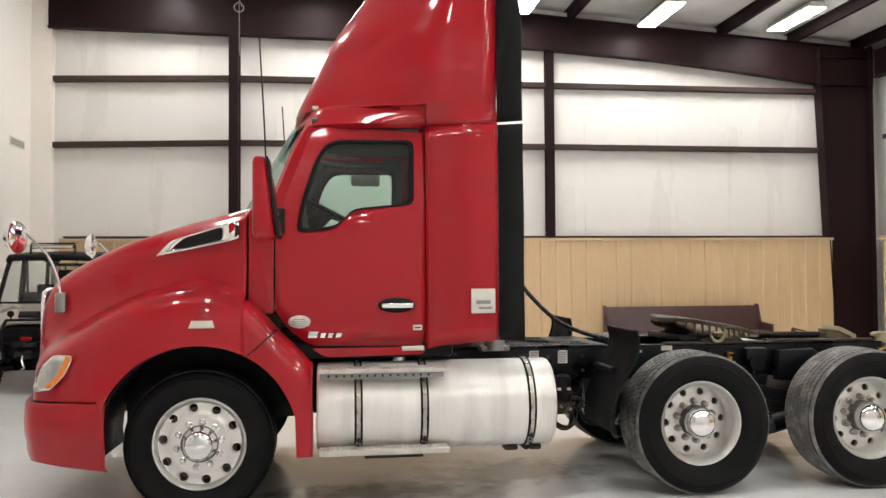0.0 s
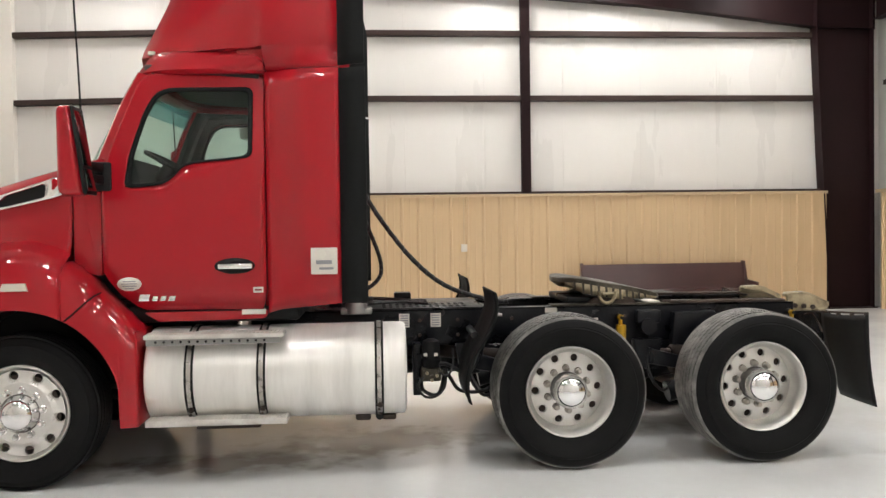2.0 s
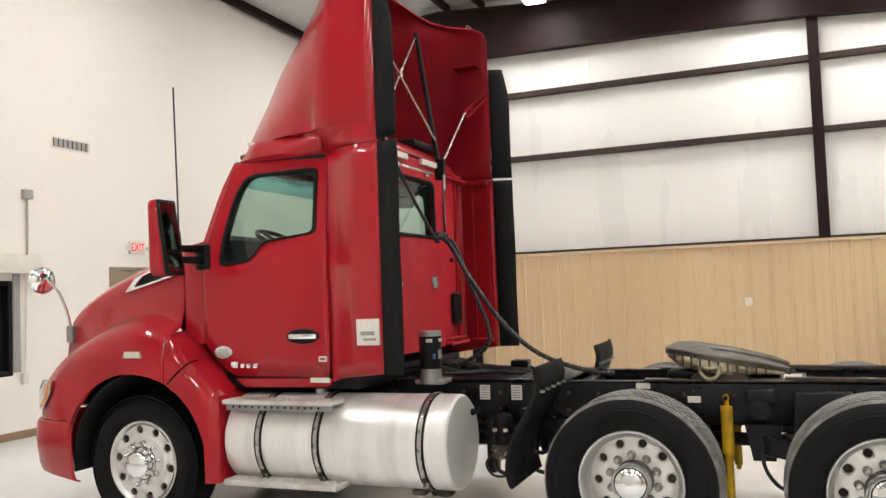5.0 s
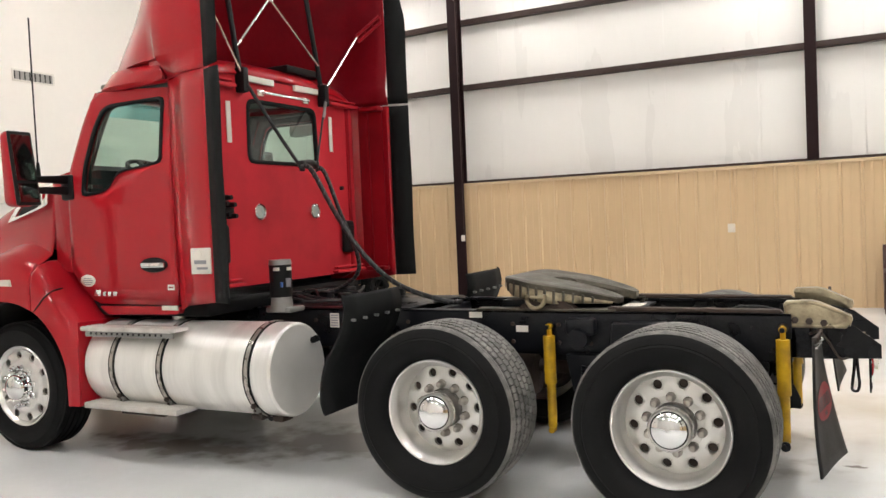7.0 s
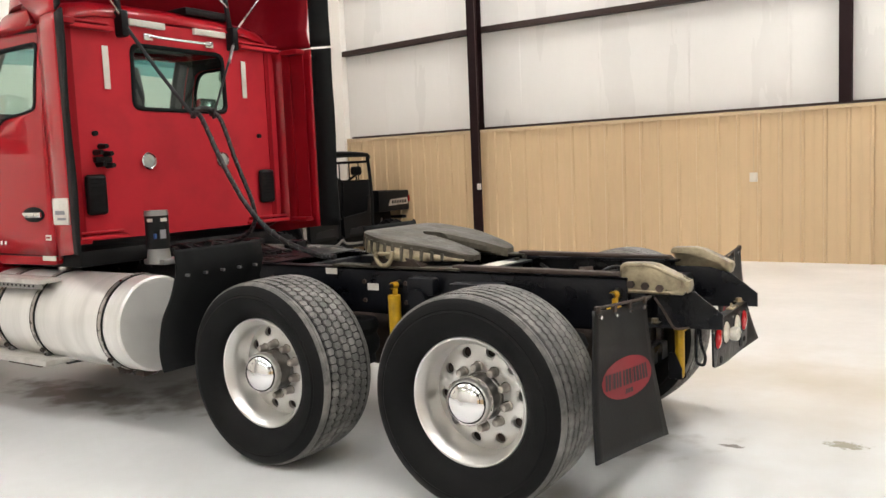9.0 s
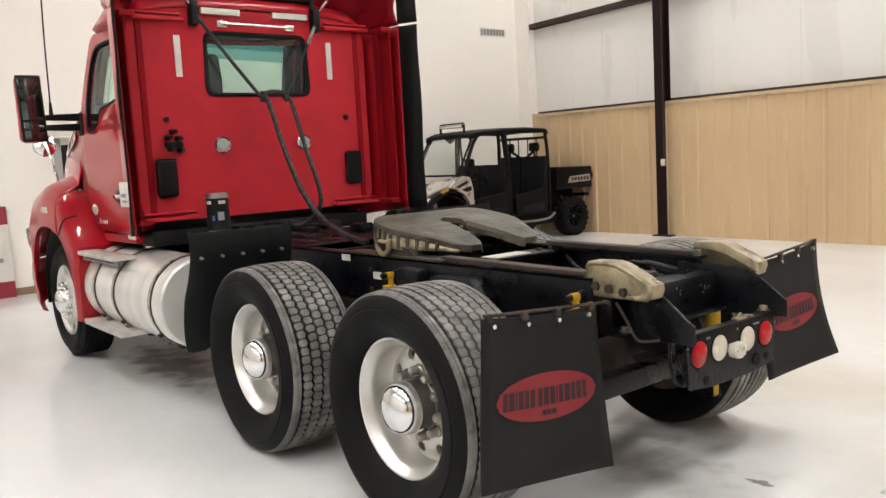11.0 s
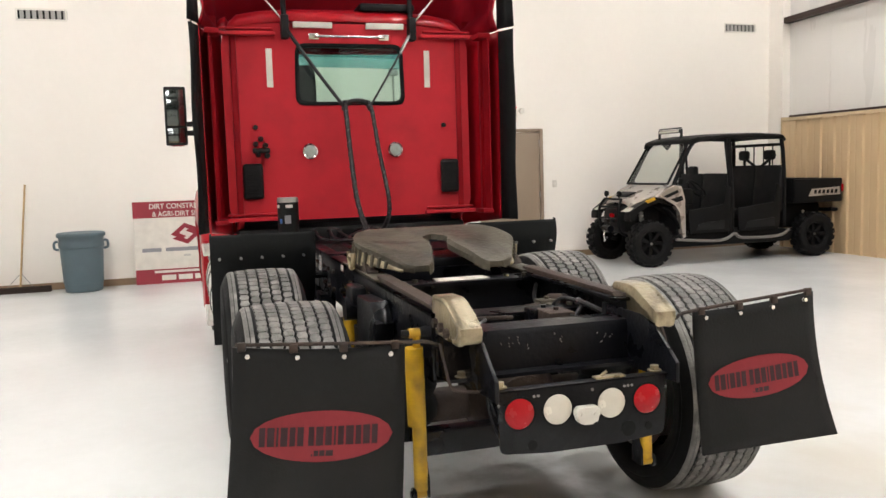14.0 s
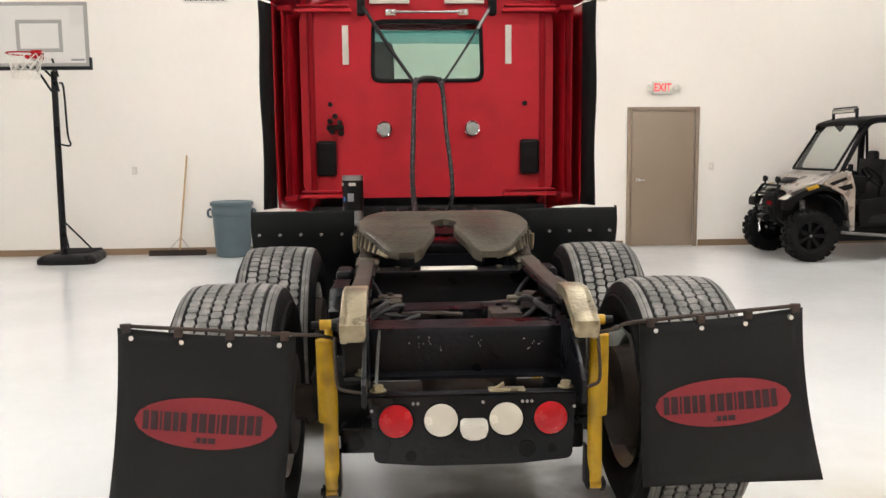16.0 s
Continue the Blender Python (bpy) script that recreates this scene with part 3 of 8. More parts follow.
def wheel_meshes(kind):
    """Meshes of a wheel about the Y axis; -y is the outer side."""
    out = {}
    rear = kind != "front"
    r, w = (0.514, 0.425) if rear else (0.492, 0.29)
    h = w / 2
    bead = 0.300
    bm = B()
    side = [(bead, -h + 0.030), (bead + 0.018, -h + 0.012), (bead + 0.05, -h - 0.002), (bead + 0.055, -h - 0.004), (bead + 0.09, -h - 0.010), (bead + 0.13, -h - 0.010), (r - 0.075, -h - 0.002), (r - 0.07, -h - 0.003), (r - 0.045, -h + 0.008), (r - 0.026, -h + 0.018), (r - 0.014, -h + 0.035)]
    if rear:
        side[:5] = [(bead, -h + 0.095), (bead + 0.008, -h + 0.066), (bead + 0.028, -h + 0.034), (bead + 0.050, -h + 0.016), (bead + 0.085, -h - 0.004)]
    prof = side + [(r - 0.0125, y) for y in lin(-h + 0.05, h - 0.05, 5)] + [(a, -b) for a, b in side[::-1]]
    lathe(bm, prof, 72)
    out["tyre"] = mesh_of("tyre", bm, TYRE)
    if rear:
        if kind == "rear":
            out["tread"] = mesh_of("tread", tread_blocks(r, w - 0.03, 5, 0.044, 0.054, 0.0068, 0.0026, 0.0042), TREAD, 30)
        else:
            out["tread"] = mesh_of("tread", tread_blocks(r, w - 0.03, 6, 0.040, 0.052, 0.0052, 0.0007, 0.0034), TREAD, 30)
    else:
        bm = B()
        for y0, y1 in ((-h + 0.02, -h + 0.065), (-h + 0.077, -0.03), (-0.02, 0.02), (0.03, h - 0.077), (h - 0.065, h - 0.02)):
            lathe(bm, [(r - 0.014, y0), (r - 0.002, y0 + 0.003), (r - 0.001, y1 - 0.003), (r - 0.014, y1)], 72)
        out["tread"] = mesh_of("tread", bm, TYRE, 30)
    # rim: flange, barrel, and the disc with ten hand holes
    disc = -h + 0.198 if rear else -h + 0.020
    hole_r, hole_d = (0.216, 0.0255) if rear else (0.240, 0.029)
    bm = B()
    lip = -h + (0.070 if rear else 0.018)
    lathe(bm, [(0.285, lip + 0.03), (0.306, lip + 0.01), (0.307, lip), (0.302, lip - 0.006), (0.294, lip - 0.003), (0.284, lip + 0.012), (0.270, lip + 0.03), (0.262 if rear else 0.273, lip + 0.05)] + [(0.262 if rear else 0.273, y) for y in lin(lip + 0.06, h - 0.06, 4)] + [(0.290, h - 0.03), (0.304, h - 0.012)], 72)
    n = 10
    for i in range(n):
        a = 2 * math.pi * i / n
        ha = math.pi / n
        outer = [(rr * math.cos(t), rr * math.sin(t)) for rr, ts in ((0.262 if rear else 0.272, lin(-ha, ha, 7)), (0.150, lin(ha, -ha, 5))) for t in ts]
        c = (hole_r, 0.0)
        hole = [(c[0] + hole_d * math.cos(t), hole_d * math.sin(t)) for t in lin(0, 2 * math.pi, 21)[:-1]]

        def put(u, v):
            rr = math.hypot(u, v)
            t = math.atan2(v, u) + a
            k = max(0.0, (rr - 0.17) / 0.09)
            dish = 0.02 * k * k if rear else 0.016 * min(1.0, max(0.0, (rr - 0.200) / 0.014)) 
            dish += (0.0 if math.hypot(u - c[0], v) > hole_d + 0.0005 else 0.004)
            return V(rr * math.cos(t), disc + dish, rr * math.sin(t))

        ring_panel(bm, outer, hole, c, put, 32, 3)
        wall = [[V(*(put(*p))) + V(0, d, 0) for p in around(hole, c, 16)] for d in (0.0, 0.02)]
        loft(bm, wall, True)
    lathe(bm, [(0.1505, disc), (0.1495, disc - 0.001), (0.112, disc - 0.003), (0.108, disc), (0.0, disc)], 40)
    bmesh.ops.remove_doubles(bm, verts=bm.verts, dist=0.0004)
    out["rim"] = mesh_of("rim", bm, RIM)
    # hub cap
    bm = B()
    if rear:
        prof = [(0.106, disc - 0.094), (0.115, disc - 0.096), (0.116, disc - 0.110), (0.111, disc - 0.138), (0.097, disc - 0.164), (0.073, disc - 0.182), (0.038, disc - 0.193), (0.0005, disc - 0.196)]
    else:
        prof = [(0.118, disc - 0.004), (0.112, disc - 0.014), (0.104, disc - 0.03), (0.101, disc - 0.055), (0.092, disc - 0.075), (0.074, disc - 0.090), (0.044, disc - 0.099), (0.0005, disc - 0.102)]
    lathe(bm, prof, 40)
    out["hub_cap"] = mesh_of("hub_cap", bm, CHROME)
    bm = B()
    lathe(bm, [(0.116, disc - 0.002), (0.114, disc - 0.018), (0.108, disc - 0.022), (0.107, disc - 0.098), (0.0005, disc - 0.098)] if rear else [(0.124, disc - 0.002), (0.122, disc - 0.006), (0.0005, disc - 0.006)], 40)
    out["hub_body"] = mesh_of("hub_body", bm, HUBCAST)
    bm = B()
    lathe(bm, [(0.026, 0.0), (0.0255, -0.010), (0.021, -0.014), (0.0205, -0.040), (0.015, -0.052), (0.0005, -0.056)] if rear else [(0.024, 0.0), (0.0235, -0.010), (0.019, -0.014), (0.0185, -0.036), (0.013, -0.047), (0.0005, -0.051)], 14)
    out["lug_nut"] = mesh_of("lug_nut", bm, NUT if rear else CHROME)
    bm = B()
    lathe(bm, [(0.0005, disc + 0.04), (0.250 if rear else 0.24, disc + 0.035), (0.252 if rear else 0.242, disc + 0.05), (0.21, h - 0.01), (0.21, h + 0.02), (0.0005, h + 0.03)], 36)
    out["brake_drum"] = mesh_of("brake_drum", bm, RUST)
    out["disc"] = disc
    out["bolts"] = 0.143 if rear else 0.147
    return out


def place_wheel(meshes, name, x, y, z, side, spin):
    m = pose(x, y, z, 0, spin, 0 if side < 0 else 180)
    w = new(name, meshes["rim"])
    w.parent = truck
    w.matrix_basis = m
    tagged(w, "polished aluminium ten-hole rim with black tyre")
    for k in ("tyre", "tread", "hub_cap", "hub_body", "brake_drum"):
        o = new(k, meshes[k])
        o.parent = w
        if k == "tread":
            tagged(o, "worn dusty tread blocks", kind="stuff")
        elif k == "hub_cap":
            tagged(o, "mirror chrome hub cap")
    for i in range(10):
        a = 2 * math.pi * (i + 0.5) / 10
        o = new("lug_nut", meshes["lug_nut"])
        o.parent = w
        o.matrix_basis = Matrix.Translation((meshes["bolts"] * math.cos(a), meshes["disc"] - 0.004, meshes["bolts"] * math.sin(a)))


FRONT, REAR, REAR_WORN = wheel_meshes("front"), wheel_meshes("rear"), wheel_meshes("rear_worn")
for s in (-1, 1):
    place_wheel(FRONT, "front_wheel", HUB_F[0], s * 0.985, HUB_F[1], s, 8)
    place_wheel(REAR, "rear_wheel", HUB_M[0], s * 0.912, HUB_M[1], s, -3)
    place_wheel(REAR_WORN, "rear_wheel", HUB_R[0], s * 0.912, HUB_R[1], s, -5)

# ---- hood and fenders ----
ZT = curve_at([(-1.06, 1.44), (-1.0, 1.55), (-0.9, 1.63), (-0.6, 1.785), (-0.35, 1.875), (0.0, 1.98), (0.36, 2.075)])
YT = curve_at([(-1.06, 0.70), (-0.9, 0.78), (-0.6, 0.83), (-0.24, 0.875), (0.36, 0.945)])
ZF = curve_at([(-1.06, 1.02), (-0.95, 1.12), (-0.6, 1.33), (-0.3, 1.46), (0.05, 1.525), (0.30, 1.47), (0.43, 1.39)])
YF = curve_at([(-1.06, 0.88), (-1.0, 1.03), (-0.9, 1.11), (-0.7, 1.19), (-0.4, 1.225), (0.0, 1.235), (0.43, 1.207)])


def arch_z(x):
    d = 0.65**2 - (x - 0.07) ** 2
    return 0.5 + math.sqrt(d) if d > 0 and -0.555 < x else 0.80


def hood():
    bm = B()
    xs = lin(-1.06, -0.56, 14) + lin(-0.55, 0.362, 34)
    rings = []
    for x in xs:
        zt, yt, zf, yf, zb = ZT(x), YT(x), ZF(x), YF(x), arch_z(x)
        top = zt - 0.075
        shelf = min(zf + 0.055, top - 0.05)
        half = [
            (0.0, zt + 0.045), (0.45 * yt, zt + 0.038), (0.75 * yt, zt + 0.018), (0.92 * yt, zt - 0.015), (yt, top),
            (yt + 0.012, 0.75 * top + 0.25 * shelf), (yt + 0.022, 0.45 * top + 0.55 * shelf), (yt + 0.034, 0.2 * top + 0.8 * shelf), (yt + 0.06, shelf - 0.005),
            (yt + 0.45 * (yf - yt), zf + 0.012), (yt + 0.75 * (yf - yt), zf - 0.03), (yf - 0.02, zf - 0.10), (yf, zf - 0.18 - 0.02),
        ]
        z_last = zf - 0.20
        for t in (0.35, 0.7, 1.0):
            half.append((yf + 0.004 * t, z_last + (zb - z_last) * t))
        half.append((yf - 0.035, zb + 0.004))
        half.append((yf - 0.05, zb + 0.03))
        rings.append([V(x, -y, z) for y, z in half[::-1]] + [V(x, y, z) for y, z in half[1:]])
    loft(bm, rings, False)
    return part("hood", bm, RED, truck, smooth=40, thick=0.012)


hood()


def front_end():
    # grille set in the nose, with chrome surround
    bm = B()
    prism(bm, rounded([(-0.60, 0.82), (0.60, 0.82), (0.56, 1.50), (-0.56, 1.50)], 0.08), -1.085, -1.03, "X", 0.01)
    g = part("grille", bm, BLACK_PL, truck)
    bm = B()
    for z in lin(0.9, 1.42, 8):
        box(bm, (-1.10, -0.55, z - 0.012), (-1.083, 0.55, z + 0.012), 0.004)
    part("grille_bar", bm, CHROME, g, "chrome grille bars")
    bm = B()
    loop = rounded([(-0.635, 0.80), (0.635, 0.80), (0.60, 1.53), (-0.60, 1.53)], 0.09)
    inner = rounded([(-0.595, 0.84), (0.595, 0.84), (0.56, 1.49), (-0.56, 1.49)], 0.08)
    ring_panel(bm, loop, inner, (0, 1.16), lambda u, v: V(-1.105, u, v), 48, 1)
    part("grille_surround", bm, CHROME, g, "chrome grille surround", thick=0.03)
    # bumper, wrapped round the nose
    path = smooth_path([(-1.15, 0, 0), (-1.14, -0.50, 0), (-1.10, -0.86, 0), (-1.0, -1.07, 0), (-0.80, -1.165, 0), (-0.51, -1.205, 0)], 6)
    bm = B()
    cols = []
    full = [V(p.x, -p.y, 0) for p in path[:0:-1]] + path
    for i, p in enumerate(full):
        d = (full[min(i + 1, len(full) - 1)] - full[max(i - 1, 0)]).normalized()
        nrm = V(d.y, -d.x, 0)
        if nrm.x * (p.x + 0.2) + nrm.y * p.y < 0:
            nrm = -nrm
        drop = 0.05 * max(0.0, (p.x + 0.95) / 0.42) if p.x > -0.95 else 0.0
        cols.append([p + nrm * o + V(0, 0, z - drop * (z < 0.5)) for z, o in ((0.785, -0.03), (0.79, 0.0), (0.765, 0.012), (0.64, 0.02), (0.55, 0.012), (0.52, 0.004), (0.46, 0.0), (0.40, -0.02), (0.385, -0.06))])
    loft(bm, cols, False)
    part("bumper", bm, RED, truck, "red painted wrap-round bumper", smooth=40, thick=0.012)
    for s in (-1, 1):
        # headlight
        bm = B()
        loop = rounded([(-1.0, 0.855), (-0.94, 1.02), (-0.83, 1.105), (-0.70, 1.10), (-0.75, 0.98), (-0.86, 0.875)], 0.03)
        place = lambda u, v: V(u, s * (YF(u) + 0.012 + 0.006 * (v - 0.85)), v)
        patch(bm, loop, place, (-0.86, 0.985), 48, 3)
        h = part("headlight", bm, HEADLENS, truck, "clear headlight with amber corner", thick=-0.012)
        bm = B()
        edge = smooth_path([(-0.705, 0, 1.092), (-0.742, 0, 1.015), (-0.79, 0, 0.945), (-0.86, 0, 0.888)], 5)
        loft(bm, [[V(p.x - d, s * (YF(p.x - d) + 0.030), p.z + d * 0.15) for p in edge] for d in (0.004, 0.022, 0.044)], False)
        part("turn_signal", bm, AMBER, h, "amber turn signal")
        # side marker lamp on the fender
        bm = B()
        prism(bm, [(0.015, 1.265), (0.185, 1.265), (0.170, 1.315), (0.035, 1.315)], s * 1.215, s * 1.243, "Y", 0.006)
        part("marker_lamp", bm, CLEARLENS, truck, "white side marker lamp")
        # hood vent, chrome rim round a dark intake
        out = rounded([(-0.26, 1.738), (-0.145, 1.855), (0.20, 1.962), (0.312, 1.998), (0.312, 1.858), (0.091, 1.810)], 0.018)
        inn = rounded([(-0.165, 1.780), (-0.065, 1.866), (0.20, 1.945), (0.20, 1.852), (-0.03, 1.800)], 0.014)
        yv = lambda u, v: V(u, s * (YT(u) + 0.020 + 0.16 * max(0.0, ZT(u) - 0.10 - v)), v)
        bm = B()
        ring_panel(bm, out, inn, (0.04, 1.865), yv, 64, 2)
        v = part("hood_vent", bm, CHROME, truck, "chrome-trimmed hood vent", thick=-0.012)
        bm = B()
        patch(bm, inn, lambda u, w: yv(u, w) - V(0, s * 0.006, 0), (0.04, 1.865), 40, 2)
        part("intake_mesh", bm, BLACK_PL, v)
        bm = B()
        box(bm, (0.238, s * (YT(0.25) + 0.03) - 0.01, 1.875), (0.286, s * (YT(0.25) + 0.03) + 0.012, 1.972), 0.010)
        part("vent_badge", bm, REDLENS, v, "small red and silver badge")
        # fender extension behind the wheel, with the seam between the two
        zf2 = curve_at([(0.358, 1.445), (0.43, 1.395), (0.50, 1.325), (0.57, 1.24), (0.65, 1.165), (0.74, 1.075), (0.812, 0.99)])
        bm = B()
        rings = []
        for x in lin(0.358, 0.70, 22) + lin(0.708, 0.812, 8):
            zf, zb, yf = zf2(x), (arch_z(x) if x < 0.705 else 0.40), 1.207 - 0.25 * max(0.0, x - 0.74)
            rings.append([V(x, s * y, z) for y, z in ((0.84, zf - 0.02), (0.93, zf), (1.05, zf - 0.004), (1.13, zf - 0.03), (yf - 0.02, zf - 0.09), (yf, zf - 0.18), (yf, zf - 0.2 + (zb - zf + 0.2) * 0.5), (yf + 0.003, zb), (yf - 0.035, zb), (yf - 0.05, zb + 0.03))])
        loft(bm, rings, False)
        fe = part("fender_extension", bm, RED, truck, "red fender extension ahead of the fuel tank", smooth=45, thick=0.012)
        bm = B()
        tube(bm, [(0.385, s * 1.207, 1.075), (0.44, s * 1.212, 1.12), (0.50, s * 1.207, 1.175), (0.56, s * 1.18, 1.225), (0.575, s * 1.10, 1.24)], 0.005, 6, 5)
        part("fender_seam", bm, RUBBER, fe)
        bm = B()
        box(bm, (0.80, min(s * 0.80, s * 1.18), 0.40), (0.812, max(s * 0.80, s * 1.18), 1.0), 0.004)
        part("extension_back", bm, RED, fe)
        # inner wheel well
        bm = B()
        arc = [(HUB_F[0] + 0.66 * math.cos(a), HUB_F[1] + 0.66 * math.sin(a)) for a in lin(math.radians(-8), math.radians(188), 22)]
        loft(bm, [[V(x, s * y, z) for x, z in arc] for y in (0.45, 0.80, 1.12)], False)
        part("wheel_well", bm, BLACK_PL, truck, thick=0.01)
        bm = B()
        prism(bm, [(-0.55, 0.55), (0.69, 0.55), (0.69, 1.15), (-0.55, 1.2)], s * 0.44, s * 0.46, "Y")
        part("wheel_well_wall", bm, BLACK_PL, truck)
        # round convex mirror on a bent chrome arm at the nose
        bm = B()
        base = V(-0.90, s * 0.835, 1.45)
        head = V(-1.17, s * 0.87, 1.877)
        tube(bm, [base, base + V(-0.01, s * 0.02, 0.14), base + V(-0.08, s * 0.035, 0.31), head + V(0.05, 0, 0.02)], 0.011, 8)
        mr = part("hood_mirror", bm, CHROME, truck, "round convex hood mirror on a chrome arm")
        bm = B()
        box(bm, base - V(0.035, 0.02, 0.09), base + V(0.035, 0.02, 0.05), 0.012)
        part("mount", bm, STEEL, mr)
        bm = B()
        lathe(bm, [(0.0005, 0.036), (0.05, 0.031), (0.092, 0.014), (0.103, 0.0)], 32, "X")
        part("convex_glass", bm, MIRROR, mr, "convex mirror glass", m=Matrix.Translation(head) @ pose(0, 0, 0, 0, 0, s * 14))
        bm = B()
        lathe(bm, [(0.101, 0.008), (0.111, 0.003), (0.111, -0.010), (0.075, -0.055), (0.0005, -0.070)], 32, "X")
        part("housing", bm, CHROME, mr, "chrome mirror housing", m=Matrix.Translation(head) @ pose(0, 0, 0, 0, 0, s * 14))


front_end()

# ---- cab ----
DOOR = [(0.555, 1.36), (0.66, 1.22), (0.80, 1.115), (1.592, 1.105), (1.594, 2.635), (0.86, 2.655), (0.79, 2.61), (0.60, 2.12), (0.558, 1.95)]
WIN = [(0.70, 1.905), (0.93, 1.925), (1.00, 1.96), (1.075, 2.045), (1.15, 2.065), (1.512, 2.10), (1.518, 2.56), (0.98, 2.555), (0.90, 2.52), (0.83, 2.40), (0.745, 2.14)]


def side_y(z):
    """Half width of the cab's side."""
    return 0.99 - 0.065 * max(0.0, (z - 2.05) / 0.6) ** 1.4 - 0.02 * max(0.0, (1.35 - z) / 0.3) ** 2


def cab():
    for s in (-1, 1):
        place = lambda u, v, o=0.0: V(u, s * (side_y(v) + o), v)
        hole = rounded(WIN, 0.05)
        outer = rounded(DOOR, 0.03)
        bm = B()
        ring_panel(bm, outer, hole, (1.13, 2.25), place, 120, 8)
        d = part("door", bm, RED, truck, "red cab door", thick=0.045, smooth=50)
        bm = B()
        grow = lambda loop, c, k: [(c[0] + (p[0] - c[0]) * k, c[1] + (p[1] - c[1]) * k) for p in loop]
        ring_panel(bm, grow(hole, (1.13, 2.25), 1.012), grow(hole, (1.13, 2.25), 0.935), (1.13, 2.25), lambda u, v: place(u, v, 0.005), 120, 1)
        part("window_seal", bm, RUBBER, d, "black rubber window seal", thick=0.02)
        bm = B()
        patch(bm, grow(hole, (1.13, 2.25), 0.96), lambda u, v: place(u, v, -0.012), (1.13, 2.25), 90, 3)
        g = part("window_glass", bm, GLASS, d, "green-tinted window glass")
        bm = B()
        ring_panel(bm, grow(outer, (1.13, 1.9), 1.0), grow(hole, (1.13, 2.25), 0.985), (1.13, 2.25), lambda u, v: place(u, v, -0.052), 120, 4)
        part("door_lining", bm, INTERIOR, d, "dark grey inner door lining", thick=0.02 * -s)
        g.visible_shadow = False
        # latch
        bm = B()
        patch(bm, [(1.395 + 0.135 * math.cos(a) * (1.0 if math.cos(a) < 0 else 0.95), 1.392 + 0.052 * math.sin(a)) for a in lin(0, 2 * math.pi, 33)[:-1]], lambda u, v: place(u, v, 0.004), None, 40, 2)
        h = part("handle", bm, BLACK_PL, d, "chrome pull handle in a black recess", thick=-0.006)
        bm = B()
        box(bm, (1.285, s * (side_y(1.39) + 0.022) - 0.011, 1.372), (1.51, s * (side_y(1.39) + 0.022) + 0.011, 1.410), 0.010)
        part("handle_grip", bm, CHROME, h, "chrome grip")
        # plain plaques and stickers
        bm = B()
        patch(bm, [(0.72 + 0.078 * math.cos(a), 1.285 + 0.045 * math.sin(a)) for a in lin(0, 2 * math.pi, 25)[:-1]], lambda u, v: place(u, v, 0.003), None, 24, 1)
        part("oval_sticker", bm, DECAL, d, "oval white sticker with illegible print", thick=-0.002)
        bm = B()
        for i, (z, w) in enumerate(((1.302, 0.08), (1.287, 0.10), (1.272, 0.09), (1.257, 0.06))):
            box(bm, (0.72 - w / 2, s * (side_y(1.28) + 0.0055) - 0.001, z - 0.003), (0.72 + w / 2, s * (side_y(1.28) + 0.0055) + 0.001, z + 0.003))
        part("sticker_print", bm, GREYPRINT, d, smooth=0)
        bm = B()
        x = 0.775
        for w, hgt in ((0.075, 0.045), (0.045, 0.032), (0.045, 0.032), (0.05, 0.032)):
            prism(bm, [(x, 1.172), (x + w - 0.01, 1.172), (x + w, 1.172 + hgt), (x + 0.01, 1.172 + hgt)], s * (side_y(1.2) + 0.001), s * (side_y(1.2) + 0.010), "Y", 0.003)
            x += w + 0.008
        part("badge", bm, CHROME, d, "chrome model badge bars")
        for x0, x1, z0, z1 in ((1.508, 1.572, 1.215, 1.252), ):
            bm = B()
            box(bm, (x0, s * (side_y(1.23) + 0.004) - 0.002, z0), (x1, s * (side_y(1.23) + 0.004) + 0.002, z1), 0.001)
            part("small_sticker", bm, DECAL, d, "small white warning sticker", smooth=0)
            bm = B()
            box(bm, (x0 + 0.01, s * (side_y(1.23) + 0.0065) - 0.001, z0 + 0.012), (x1 - 0.01, s * (side_y(1.23) + 0.0065) + 0.001, z1 - 0.012))
            part("sticker_print", bm, LOGO, d, smooth=0)
        # sill under the door, with its tread light strip
        bm = B()
        prism(bm, rounded([(0.80, 1.098), (1.60, 1.098), (1.585, 1.045), (0.90, 1.035)], 0.02), s * 0.88, s * 0.975, "Y", 0.012)
        sl = part("door_sill", bm, RED, truck, "red sill under the door")
        bm = B()
        box(bm, (1.43, s * 0.978 - 0.004, 1.072), (1.585, s * 0.978 + 0.004, 1.105), 0.003)
        part("sill_sticker", bm, DECAL, sl, "white sticker strip")
        # cowl panel between hood and door
        bm = B()
        prism(bm, rounded([(0.375, 1.37), (0.545, 1.34), (0.547, 1.95), (0.575, 2.10), (0.375, 2.06)], 0.02), s * 0.86, s * 0.972, "Y", 0.012)
        part("cowl_panel", bm, RED, truck, "red cowl panel ahead of the door")
        # A-pillar
        bm = B()
        a = [(0.52, s * 0.945, 2.02), (0.60, s * 0.935, 2.22), (0.70, s * 0.91, 2.47), (0.80, s * 0.885, 2.66)]
        rings = []
        for p in smooth_path(a, 5):
            rings.append([p + V(dx, s * dy, dz) for dx, dy, dz in ((-0.045, -0.06, 0.02), (-0.02, 0.0, 0.008), (0.03, 0.022, -0.01), (0.075, 0.028, -0.03), (0.075, -0.05, -0.03))])
        loft(bm, rings, True, True, True)
        ap = part("a_pillar", bm, RED, truck, smooth=40)
        bm = B()
        tube(bm, [V(*p) + V(0.045, -s * 0.065, -0.02) for p in a], 0.056, 8, 3)
        part("pillar_trim", bm, INTERIOR, ap, "dark grey inner pillar trim")
        # rear pillar inside the fairing
        bm = B()
